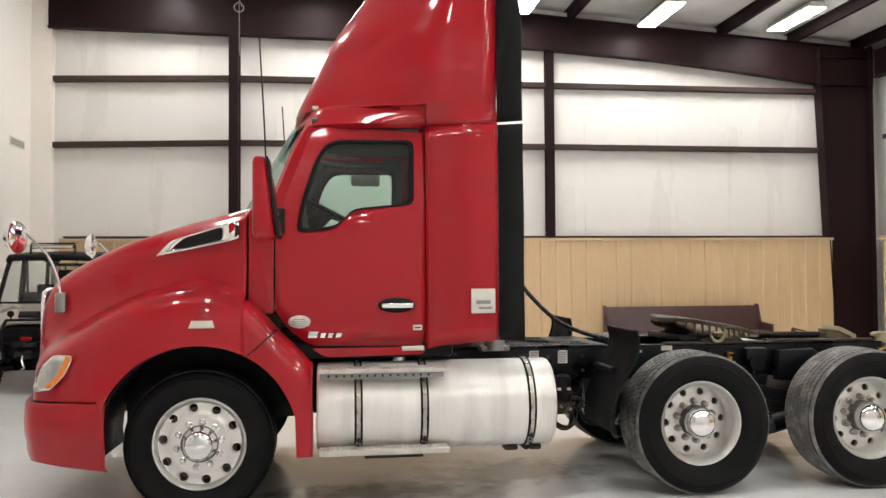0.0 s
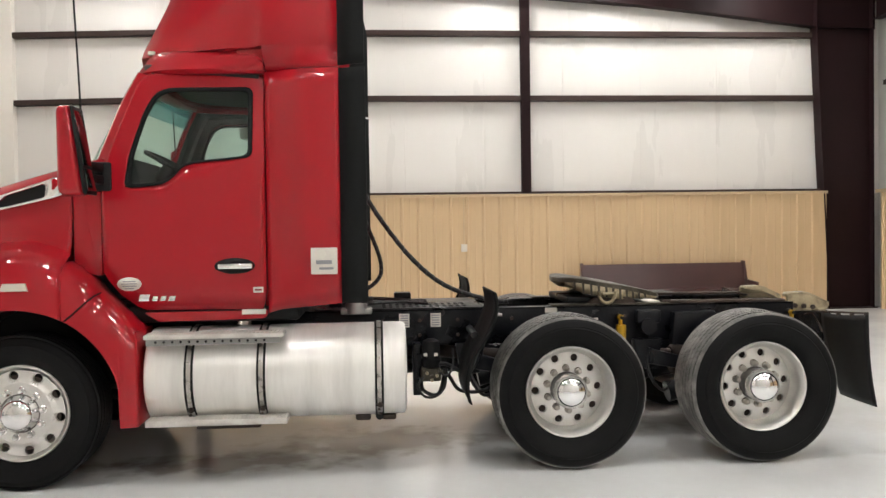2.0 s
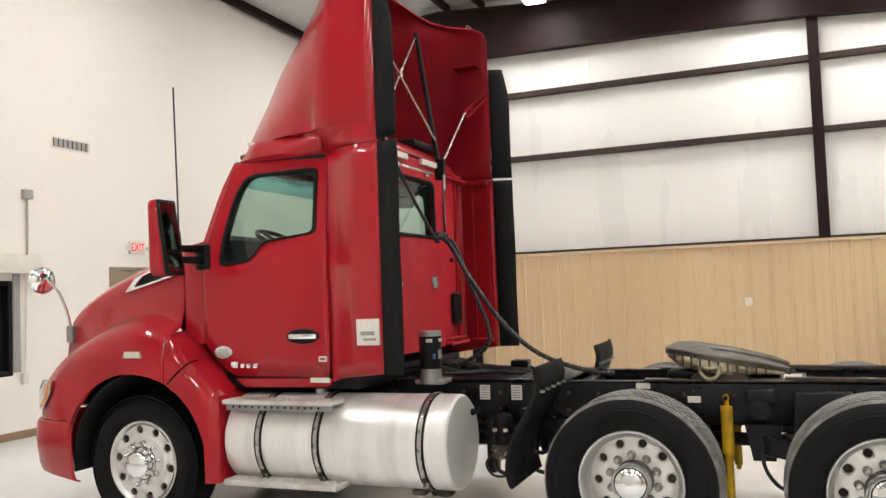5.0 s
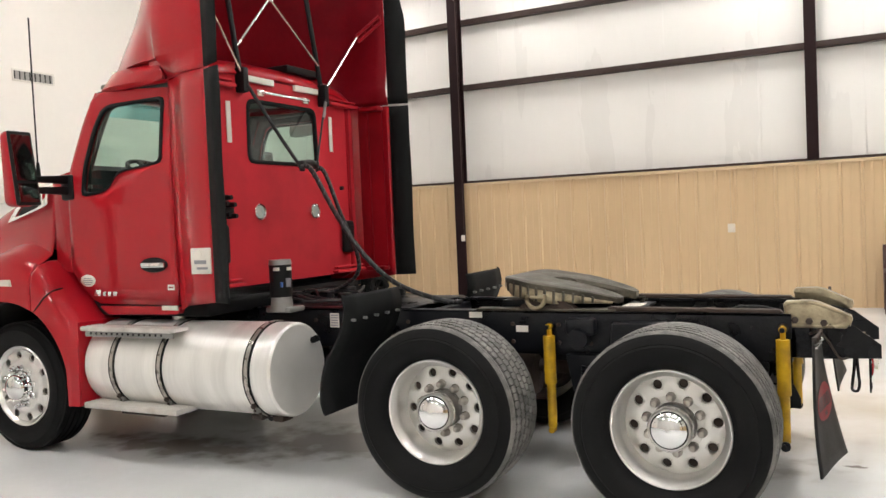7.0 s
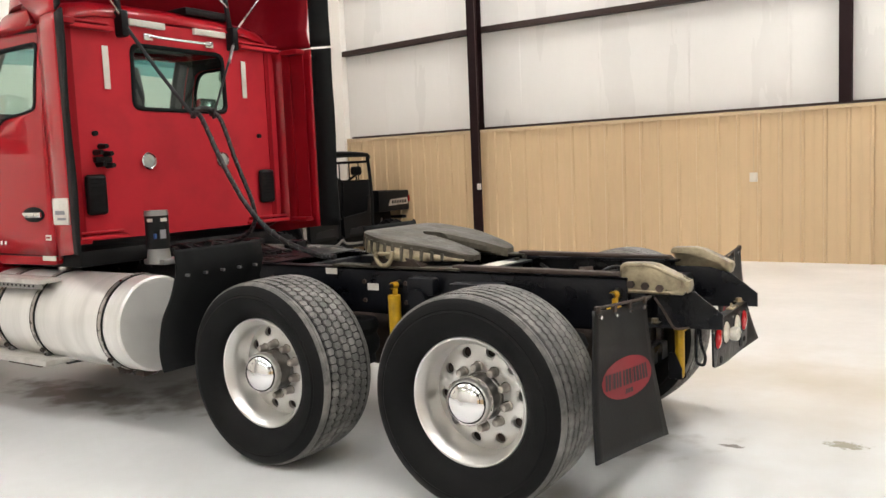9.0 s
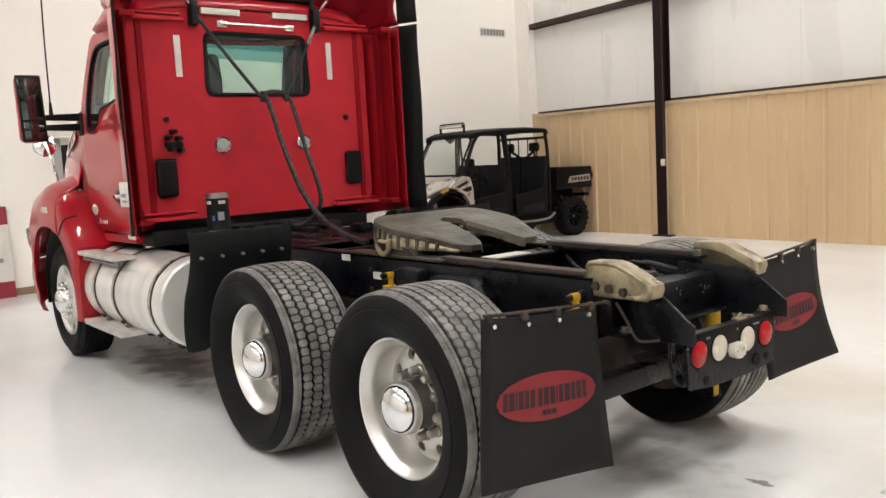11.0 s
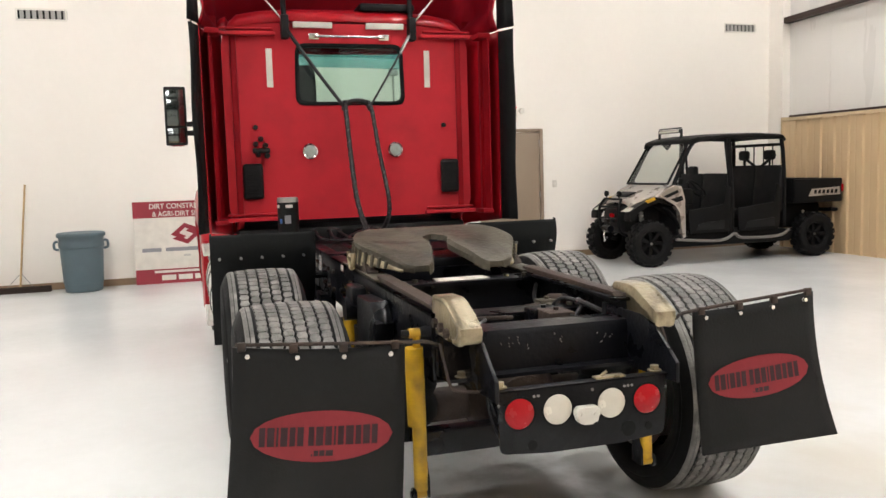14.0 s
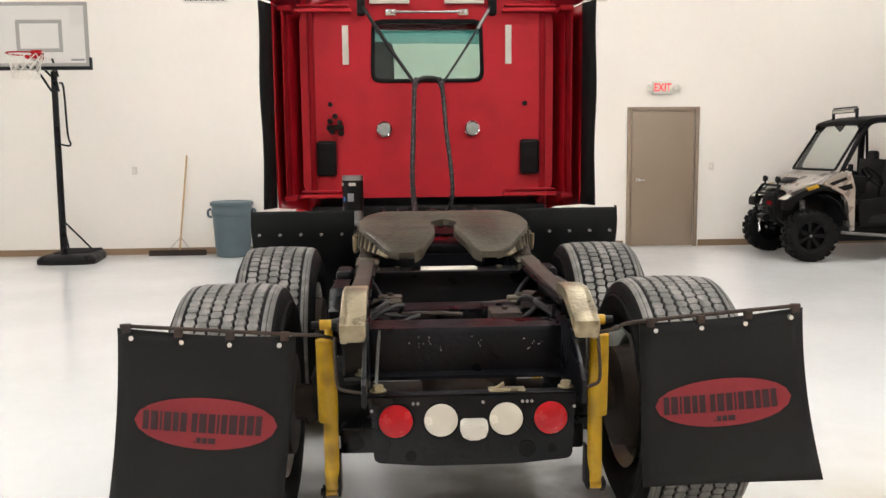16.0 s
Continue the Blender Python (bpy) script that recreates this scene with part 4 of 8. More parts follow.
        prism(bm, [(1.575, 1.10), (1.815, 1.20), (1.815, 2.70), (1.575, 2.66)], s * 0.875, s * 0.925, "Y", 0.01)
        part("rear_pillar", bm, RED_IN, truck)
    # windshield
    bm = B()
    rows = []
    for t in lin(0, 1, 8):
        row = []
        for u in lin(-1, 1, 21):
            x0, z0 = 0.50 - 0.25 * (1 - u * u), 2.06 + 0.05 * (1 - u * u)
            x1, z1 = 0.77 - 0.16 * (1 - u * u), 2.68 + 0.05 * (1 - u * u)
            row.append(V(x0 + (x1 - x0) * t, u * (0.90 - 0.05 * t), z0 + (z1 - z0) * t))
        rows.append(row)
    loft(bm, rows, False)
    w = part("windshield", bm, GLASS, truck, "green-tinted curved windshield")
    w.visible_shadow = False
    bm = B()
    for k in (5, 6):
        loft(bm, [[p + V(0.006 * (k - 4), 0, 0) for p in row] for row in rows[k:]], False)
    sb = part("sun_band", bm, SUNBAND, w, "blue tinted band along the windshield's top")
    sb.visible_shadow = False
    # roof cap with its brow above the doors
    bm = B()
    rings = []
    for x in lin(0.80, 1.83, 26):
        lift = curve_at([(0.66, -0.05), (0.74, 0.0), (0.88, 0.035), (1.2, 0.06), (1.6, 0.06), (1.76, 0.04), (1.83, -0.05)])(x)
        wd = curve_at([(0.80, 0.72), (0.95, 0.80), (1.40, 0.88), (1.70, 0.93), (1.83, 0.95)])(x)
        half = [(0.0, 2.80 + lift), (0.45 * wd, 2.795 + lift), (0.75 * wd, 2.775 + lift), (0.92 * wd, 2.745 + lift), (0.985 * wd, 2.705 + lift * 0.6), (wd, 2.665 + lift * 0.2), (wd - 0.004, 2.635)]
        rings.append([V(x, -y, z) for y, z in half[::-1]] + [V(x, y, z) for y, z in half[1:]])
    loft(bm, rings, False)
    part("cab_roof", bm, RED, truck, "red cab roof", smooth=50, thick=0.02)
    # brow that wraps round the front of the roof, under the fairing
    path = smooth_path([(0.655, 0, 0), (0.675, -0.40, 0), (0.728, -0.66, 0), (0.815, -0.815, 0), (0.93, -0.895, 0), (1.08, -0.950, 0), (1.30, -1.000, 0), (1.50, -1.034, 0), (1.60, -1.043, 0)], 5)
    full = [V(p.x, -p.y, 0) for p in path[:0:-1]] + path
    cols = []
    for i, p in enumerate(full):
        d = (full[min(i + 1, len(full) - 1)] - full[max(i - 1, 0)]).normalized()
        nrm = V(d.y, -d.x, 0)
        if nrm.x * (p.x - 1.3) + nrm.y * p.y < 0:
            nrm = -nrm
        end = min(1.0, max(0.0, (1.612 - p.x) / 0.06))
        hgt = (0.134 - 0.020 * min(1.0, max(0.0, (p.x - 0.85) / 0.60))) * (0.30 + 0.70 * end ** 0.5)
        tuck = -0.042 + 0.092 * min(1.0, max(0.0, (p.x - 1.0) / 0.55)) ** 1.5
        cols.append([p + nrm * o + V(0, 0, z) for o, z in ((-0.11, 2.665 + hgt + 0.030), (-0.070, 2.665 + hgt + 0.016), (-0.045, 2.665 + hgt - 0.006), (-0.024, 2.665 + hgt - 0.040), (-0.008 - 0.6 * tuck, 2.70), (-0.006 - tuck, 2.672), (-0.03 - tuck, 2.650), (-0.12, 2.645))])
    cols = [[V(p.x + 0.004, p.y * 0.92, p.z) for p in cols[0]]] + cols + [[V(p.x + 0.004, p.y * 0.92, p.z) for p in cols[-1]]]
    bm = B()
    loft(bm, cols, False)
    part("roof_brow", bm, RED, truck, "red brow round the front of the roof", smooth=50, thick=0.010)
    bm = B()
    box(bm, (0.80, -0.86, 2.685), (1.76, 0.86, 2.73), 0.02)
    part("headliner", bm, HEADLINER, truck)
    for s in (-1, 1):
        bm = B()
        tube(bm, [(0.86, s * 0.865, 2.635), (1.2, s * 0.885, 2.645), (1.56, s * 0.90, 2.645)], 0.040, 8, 2)
        part("header_trim", bm, INTERIOR, truck, "dark grey trim over the door")
    # back wall with its window
    bm = B()
    outer = rounded([(-0.985, 1.20), (0.985, 1.20), (0.985, 2.60), (0.90, 2.73), (-0.90, 2.73), (-0.985, 2.60)], 0.06)
    hole = rounded([(-0.437, 2.10), (0.437, 2.10), (0.425, 2.57), (-0.425, 2.57)], 0.07)
    place = lambda u, v: V(1.80 + 0.012 * math.cos(u * 1.5), u, v)
    ring_panel(bm, outer, hole, (0, 2.3), place, 96, 5)
    bw = part("cab_back", bm, RED_SATIN, truck, "red cab back wall", thick=0.03, smooth=0)
    bm = B()
    ring_panel(bm, [(p[0] * 0.93, p[1]) for p in outer], hole, (0, 2.3), lambda u, v: place(u, v) - V(0.036, 0, 0), 96, 3)
    part("back_lining", bm, INTERIOR, bw, "dark grey inner back lining")
    bm = B()
    grow = lambda k, kk: [(p[0] * k, 2.335 + (p[1] - 2.335) * kk) for p in hole]
    ring_panel(bm, grow(1.012, 1.02), grow(0.945, 0.90), (0, 2.335), lambda u, v: place(u, v) + V(0.008, 0, 0), 96, 1)
    part("window_seal", bm, RUBBER, bw, "black rubber seal of the back window", thick=0.02)
    bm = B()
    patch(bm, grow(0.97, 0.95), lambda u, v: place(u, v) - V(0.012, 0, 0), (0, 2.335), 80, 2)
    g = part("back_window", bm, GLASS, bw, "green-tinted back window")
    g.visible_shadow = False
    # pressed ribs on the back wall
    for z in (1.235, 2.655):
        for s in (-1, 1):
            for z0, z1, hw, x1 in ((-0.03, 0.0, 0.22, 1.865), (0.012, 0.03, 0.20, 1.85)):
                bm = B()
                box(bm, (1.80, s * 0.80 - hw, z + z0), (x1, s * 0.80 + hw, z + z1), 0.010)
                part("pressed_rib", bm, RED_SATIN, bw)
    # round work lamps, black pads, reflective tape
    for s in (-1, 1):
        bm = B()
        lathe(bm, [(0.062, -0.006), (0.062, 0.014), (0.056, 0.020), (0.050, 0.016)], 32, "X")
        lamp = part("work_lamp", bm, CHROME, bw, "round chrome-rimmed work lamp", m=Matrix.Translation((1.815, s * 0.346, 1.737)))
        bm = B()
        lathe(bm, [(0.048, 0.012), (0.035, 0.0145), (0.0005, 0.016)], 32, "X")
        part("lamp_lens", bm, LAMPLENS, lamp)
        bm = B()
        box(bm, (1.81, s * 0.797 - 0.077, 1.375), (1.86, s * 0.797 + 0.077, 1.65), 0.025, 3)
        pad = part("vent_pad", bm, BLACK_PL, bw, "black plastic vent cover")
        bm = B()
        for z in lin(1.40, 1.62, 9):
            box(bm, (1.859, s * 0.797 - 0.055, z - 0.004), (1.864, s * 0.797 + 0.055, z + 0.004), 0.002)
        part("vent_slat", bm, RUBBER, pad)
        bm = B()
        box(bm, (1.813, s * 0.632 - 0.024, 2.235), (1.818, s * 0.632 + 0.024, 2.53), 0.0015)
        part("reflective_tape", bm, DECAL, bw, "white reflective tape")
        bm = B()
        prism(bm, [(s * 0.135, 2.69), (s * 0.44, 2.69), (s * 0.44, 2.735), (s * 0.135, 2.735)], 1.815, 1.845, "X", 0.002)
        part("reflective_tape", bm, DECAL, bw, "white reflective tape")
        bm = B()
        cyl(bm, (1.80, s * 0.76, 1.93), (1.83, s * 0.76, 1.93), 0.018, seg=14)
        part("plug", bm, BLACK_PL, bw)
    # hose holder bracket on the left of the back wall
    bm = B()
    box(bm, (1.81, -0.79, 1.73), (1.85, -0.66, 1.77), 0.008)
    for y, z in ((-0.765, 1.80), (-0.725, 1.84), (-0.69, 1.79), (-0.75, 1.72), (-0.68, 1.71)):
        cyl(bm, (1.81, y, z), (1.89, y, z), 0.022, 0.016, 12)
    part("hose_holder", bm, BLACK_PL, bw, "black gladhand hose holder")
    # grab bar over the window
    bm = B()
    tube(bm, [(1.815, -0.27, 2.625), (1.87, -0.265, 2.622), (1.88, -0.2, 2.62), (1.88, 0.2, 2.62), (1.87, 0.265, 2.622), (1.815, 0.27, 2.625)], 0.010, 8, 4)
    for y in (-0.28, 0.28):
        box(bm, (1.81, y - 0.04, 2.60), (1.835, y + 0.04, 2.65), 0.006)
    part("grab_bar", bm, POLISHED, bw, "polished bar over the back window")
    # cab floor and underside
    bm = B()
    box(bm, (0.40, -0.93, 1.02), (1.80, 0.93, 1.14), 0.03)
    part("cab_floor", bm, BLACK_PL, truck)
    bm = B()
    box(bm, (0.30, -0.80, 1.10), (0.50, 0.80, 2.06), 0.02)
    part("firewall", bm, BLACK_PL, truck)
    bm = B()
    prism(bm, [(0.36, 1.75), (0.46, 2.07), (0.58, 2.15), (0.74, 2.10), (0.80, 1.90), (0.72, 1.60), (0.5, 1.45)], -0.90, 0.90, "Y", 0.03)
    part("dashboard", bm, INTERIOR, truck, "dark grey dashboard")
    # wheel and seats
    bm = B()
    c, nrm = V(0.895, -0.45, 2.09), V(0.45, 0, 0.89)
    u, w2 = frame_of(nrm)
    ring = [c + 0.215 * (math.cos(a) * u + math.sin(a) * w2) for a in lin(0, 2 * math.pi, 33)]
    tube(bm, ring, 0.017, 8, 1)
    for a in (0.4, 2.6, 4.7):
        tube(bm, [c - nrm * 0.03, c + 0.215 * (math.cos(a) * u + math.sin(a) * w2)], 0.016, 6, 1)
    cyl(bm, c - nrm * 0.28 + V(-0.1, 0, 0), c - nrm * 0.01, 0.05, 0.07, 14)
    part("steering_wheel", bm, BLACK_PL, truck)
    for s in (-1, 1):
        bm = B()
        box(bm, (1.12, s * 0.48 - 0.25, 1.50), (1.58, s * 0.48 + 0.25, 1.66), 0.05, 3)
        seat = part("seat", bm, INTERIOR, truck, "dark grey cab seat")
        bm = B()
        prism(bm, [(1.55, 1.60), (1.66, 1.60), (1.745, 2.22 if s < 0 else 1.95), (1.70, 2.42 if s < 0 else 2.06), (1.62, 2.36 if s < 0 else 2.0)], s * 0.48 - 0.22, s * 0.48 + 0.22, "Y", 0.04, 3)
        part("backrest", bm, INTERIOR, seat)
    # look-down mirror above the right door
    bm = B()
    prism(bm, rounded([(-0.13, -0.06), (0.13, -0.06), (0.14, 0.02), (0.11, 0.055), (-0.11, 0.055), (-0.14, 0.02)], 0.03), -0.03, 0.05, "Y", 0.012)
    part("look_down_mirror", bm, DECAL, truck, "grey look-down mirror above the right door", m=pose(1.25, 1.02, 2.50))


cab()


def mirrors():
    def lean(bm):
        # the glass side leans forward towards the top
        for v in bm.verts:
            v.co.x -= (v.co.z - 1.84) * 0.15 * (v.co.x - 0.44) / 0.185

    for s in (-1, 1):
        bm = B()
        box(bm, (0.44, s * 1.355 - 0.09, 1.84), (0.60, s * 1.355 + 0.09, 2.375), 0.05, 4)
        lean(bm)
        m = part("side_mirror", bm, RED, truck, "red side mirror housing on black arms")
        bm = B()
        box(bm, (0.595, s * 1.355 - 0.093, 1.845), (0.625, s * 1.355 + 0.093, 2.37), 0.012)
        lean(bm)
        part("mirror_rim", bm, BLACK_PL, m, "black mirror rim")
        bm = B()
        box(bm, (0.622, s * 1.355 - 0.075, 2.02), (0.6285, s * 1.355 + 0.075, 2.345), 0.002)
        lean(bm)
        part("mirror_glass", bm, DARKMIRROR, m, "flat mirror glass with a dark reflection put into its colour")
        bm = B()
        box(bm, (0.622, s * 1.355 - 0.075, 1.868), (0.6285, s * 1.355 + 0.075, 2.0), 0.002)
        lean(bm)
        part("mirror_glass", bm, DARKMIRROR, m, "small lower mirror glass")
        for z in (1.955, 2.035):
            bm = B()
            prism(bm, [(s * 1.27, z - 0.02), (s * 1.27, z + 0.022), (s * 0.95, z + 0.035), (s * 0.95, z - 0.03)], 0.52, 0.58, "X", 0.01)
            part("mirror_arm", bm, BLACK_PL, m)
        bm = B()
        box(bm, (0.49, s * 0.975 - 0.03, 1.885), (0.625, s * 0.975 + 0.025, 2.075), 0.02)
        part("arm_mount", bm, BLACK_PL, m)
        # whip aerial behind the mirror
        bm = B()
        tube(bm, [(0.52, s * 1.20, 2.08), (0.50, s * 1.19, 2.6), (0.465, s * 1.165, 3.21)], 0.006, 6, 4)
        a = part("aerial", bm, BLACK_PL, truck, "black whip aerial")
        bm = B()
        cyl(bm, (0.52, s * 1.20, 2.05), (0.519, s * 1.20, 2.16), 0.018, 0.010, 10)
        part("aerial_base", bm, BLACK_PL, a)


mirrors()


# ---- roof fairing and side extenders ----
def fairing():
    nose = curve_at([(2.66, 0.60), (2.80, 0.640), (2.88, 0.675), (3.12, 0.785), (3.36, 0.90), (3.62, 1.085), (3.88, 1.275), (4.0, 1.36)])
    wide = curve_at([(2.66, 1.075), (2.9, 1.135), (3.2, 1.145), (3.7, 1.135), (3.9, 1.12), (4.0, 1.09)])
    rings = []
    half = [(0.0, 0.0), (0.010, 0.18), (0.03, 0.34), (0.065, 0.45), (0.14, 0.54), (0.25, 0.645), (0.36, 0.745), (0.47, 0.84), (0.55, 0.905), (0.60, 0.94), (0.635, 0.957), (0.662, 0.969), (0.72, 0.980), (0.78, 0.986), (0.84, 0.991), (0.92, 0.996), (1.0, 1.0)]
    yo = curve_at([(1.603, 0.985), (1.66, 1.00), (1.75, 1.055), (1.86, 1.120), (1.98, 1.148), (2.09, 1.158)])
    brow = curve_at([(0.655, 0.16), (0.675, 0.40), (0.728, 0.66), (0.815, 0.815), (0.93, 0.895), (1.08, 0.950), (1.30, 1.000), (1.50, 1.034), (1.60, 1.043)])
    for z in [2.66, 2.70, 2.75, 2.797, 2.803] + lin(2.83, 3.94, 25):
        xf, w = nose(z), wide(z)
        full = max(0.0, 3.75 - z) * 0.55 + 0.34 * max(0.0, (3.20 - z) / 0.40) ** 1.5
        pts = [(xf + (2.09 - xf) * a, w * (b + full * (b ** 0.62 - b))) for a, b in half]
        # the low front part stays just inside the brow, stepping out at its rear end
        sink = min(1.0, max(0.0, (3.08 - z) / 0.26))
        pts = [(x, y + (min(y, brow(max(0.655, x)) - 0.022) - y) * sink * min(1.0, max(0.0, (1.60 - x) / 0.07)) if x < 1.60 else y) for x, y in pts]
        if z < 2.80:
            k = (z - 2.66) / 0.14
            pts = [(max(x, min(x + 0.12, 1.60)), y * (0.86 if x < 1.22 else 1.0) if x < 1.57 else yo(max(1.603, x)) * (1 - k) + y * k) for x, y in pts]
        rings.append([V(x, -y, z) for x, y in pts[::-1]] + [V(x, y, z) for x, y in pts[1:]])
    # over the top, whose rear edge is cut out between the sides
    for k, z, xf, xb in ((0.985, 3.99, 1.315, 2.07), (0.95, 4.03, 1.36, 1.98), (0.88, 4.06, 1.42, 1.78), (0.76, 4.085, 1.47, 1.66), (0.55, 4.10, 1.51, 1.62), (0.25, 4.11, 1.54, 1.60), (0.02, 4.112, 1.56, 1.59)):
        pts = [(xf + (xb - xf) * a, wide(3.94) * k * b) for a, b in half]
        rings.append([V(x, -y, z) for x, y in pts[::-1]] + [V(x, y, z) for x, y in pts[1:]])
    bm = B()
    loft(bm, rings, False)
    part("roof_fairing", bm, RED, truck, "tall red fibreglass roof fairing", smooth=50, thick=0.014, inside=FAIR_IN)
    for s in (-1, 1):
        # side extender behind the door
        bm = B()
        xs = lin(1.603, 2.09, 14)
        yo = curve_at([(1.603, 0.985), (1.66, 1.00), (1.75, 1.055), (1.86, 1.120), (1.98, 1.148), (2.09, 1.158)])
        zb = curve_at([(1.60, 1.075), (1.70, 1.105), (2.09, 1.15)])
        rows = []
        for x in xs:
            rows.append([V(x, s * (yo(x) - (0.015 * ((2.0 - z) / 0.9) ** 2 if z < 2.0 else 0.0)), z) for z in lin(zb(x), 2.652, 16)])
        loft(bm, rows, False)
        e = part("side_extender", bm, RED, truck, "red side extender panel behind the door", smooth=50, thick=0.014 * -s)
        # square vent sticker plate on the left extender
        if s < 0:
            bm = B()
            box(bm, (1.897, -1.163, 1.335), (2.065, -1.145, 1.505), 0.006)
            q = part("square_plate", bm, DECAL, e, "square white sticker plate")
            bm = B()
            box(bm, (1.93, -1.1655, 1.40), (2.03, -1.163, 1.425))
            box(bm, (1.95, -1.1655, 1.365), (2.04, -1.163, 1.38))
            part("sticker_print", bm, GREYPRINT, q, smooth=0)
            bm = B()
            cyl(bm, (1.965, -1.163, 1.465), (1.965, -1.167, 1.465), 0.028, seg=20)
            part("sticker_seal", bm, WHITE_PL, q)
        # black rubber trailing edges, lower and upper
        bm = B()
        loft(bm, [[V(2.09, s * 1.161, z), V(2.17, s * 1.192, z), V(2.255, s * 1.222 + s * 0.006 * math.sin(z * 7), z)] for z in lin(1.15, 2.645, 18)], False)
        part("rubber_edge", bm, RUBBER, e, "black rubber trailing edge", thick=0.012)
        bm = B()
        loft(bm, [[V(2.09, s * 1.143, z), V(2.17, s * 1.178, z), V(2.255 - 0.05 * max(0.0, (z - 3.4) / 0.25), s * 1.212 + s * 0.006 * math.sin(z * 8), z)] for z in lin(2.665, 3.66, 14)], False)
        part("rubber_edge", bm, RUBBER, e, "black rubber trailing edge", thick=0.012)
        # inner channel and ledge inside the extender
        bm = B()
        box(bm, (1.90, s * 1.065 - 0.012, 1.22), (1.925, s * 1.065 + 0.012, 2.60), 0.006)
        box(bm, (1.88, s * 1.05 - 0.05, 1.20), (2.07, s * 1.05 + 0.045, 1.235), 0.008)
        box(bm, (1.88, s * 1.05 - 0.06, 2.60), (2.07, s * 1.05 + 0.045, 2.64), 0.008)
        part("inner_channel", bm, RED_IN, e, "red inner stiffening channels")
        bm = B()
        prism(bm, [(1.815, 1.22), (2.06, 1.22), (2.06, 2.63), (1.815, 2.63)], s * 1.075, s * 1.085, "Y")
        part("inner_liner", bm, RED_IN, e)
    # inside of the fairing: braces
    for s in (-1, 1):
        bm = B()
        tube(bm, [(1.85, s * 0.505, 2.60), (1.80, s * 0.505, 2.95), (1.67, s * 0.50, 3.88)], 0.021, 10, 4)
        b = part("fairing_post", bm, BLACK_PL, truck, "black upright brace inside the fairing")
        bm = B()
        box(bm, (1.80, s * 0.505 - 0.03, 2.60), (1.89, s * 0.505 + 0.03, 2.78), 0.012)
        part("post_clamp", bm, BLACK_PL, b)
        bm = B()
        tube(bm, [(1.815, s * 0.50, 2.94), (1.735, 0, 3.40), (1.67, -s * 0.48, 3.84)], 0.009, 8, 1)
        part("cross_rod", bm, POLISHED, truck, "bright diagonal brace rod")
        bm = B()
        tube(bm, [(1.86, s * 0.52, 2.74), (1.92, s * 0.97, 3.26)], 0.009, 8, 1)
        part("side_rod", bm, POLISHED, truck, "bright diagonal brace rod")
        bm = B()
        tube(bm, [(1.915, s * 0.955, 3.255), (1.99, s * 1.03, 3.345), (2.06, s * 1.105, 3.435)], 0.015, 8, 1)
        tube(bm, [(1.925, s * 0.965, 3.205), (2.00, s * 1.045, 3.295), (2.07, s * 1.118, 3.385)], 0.015, 8, 1)
        for k in (0.0, 0.33, 0.66, 1.0):
            a = V(1.915, s * 0.955, 3.255).lerp(V(2.06, s * 1.105, 3.435), k)
            cyl(bm, a, a + V(0.010, s * 0.011, -0.05), 0.010, seg=8)
        part("rod_bracket", bm, RED_IN, truck)
    bm = B()
    cyl(bm, (1.72, 0, 3.40), (1.75, 0, 3.40), 0.03, seg=16)
    part("rod_joint", bm, POLISHED, truck)
    # ledge across the fairing and the black tray on the cab roof
    for s in (-1, 1):
        bm = B()
        box(bm, (1.80, min(s * 0.98, s * 1.10), 3.67), (2.04, max(s * 0.98, s * 1.10), 3.682), 0.005)
        part("fairing_ledge", bm, RED_IN, truck)
    bm = B()
    box(bm, (1.50, 0.10, 2.84), (1.80, 0.55, 2.90), 0.02)
    part("roof_tray", bm, BLACK_PL, truck)
    for s in (-1, 1):
        bm = B()
        box(bm, (0.80, s * 0.72 - 0.03, 2.808), (0.85, s * 0.72 + 0.03, 2.838), 0.008)
        part("clearance_lamp", bm, CLEARLENS, truck, "small clear roof lamp")


fairing()

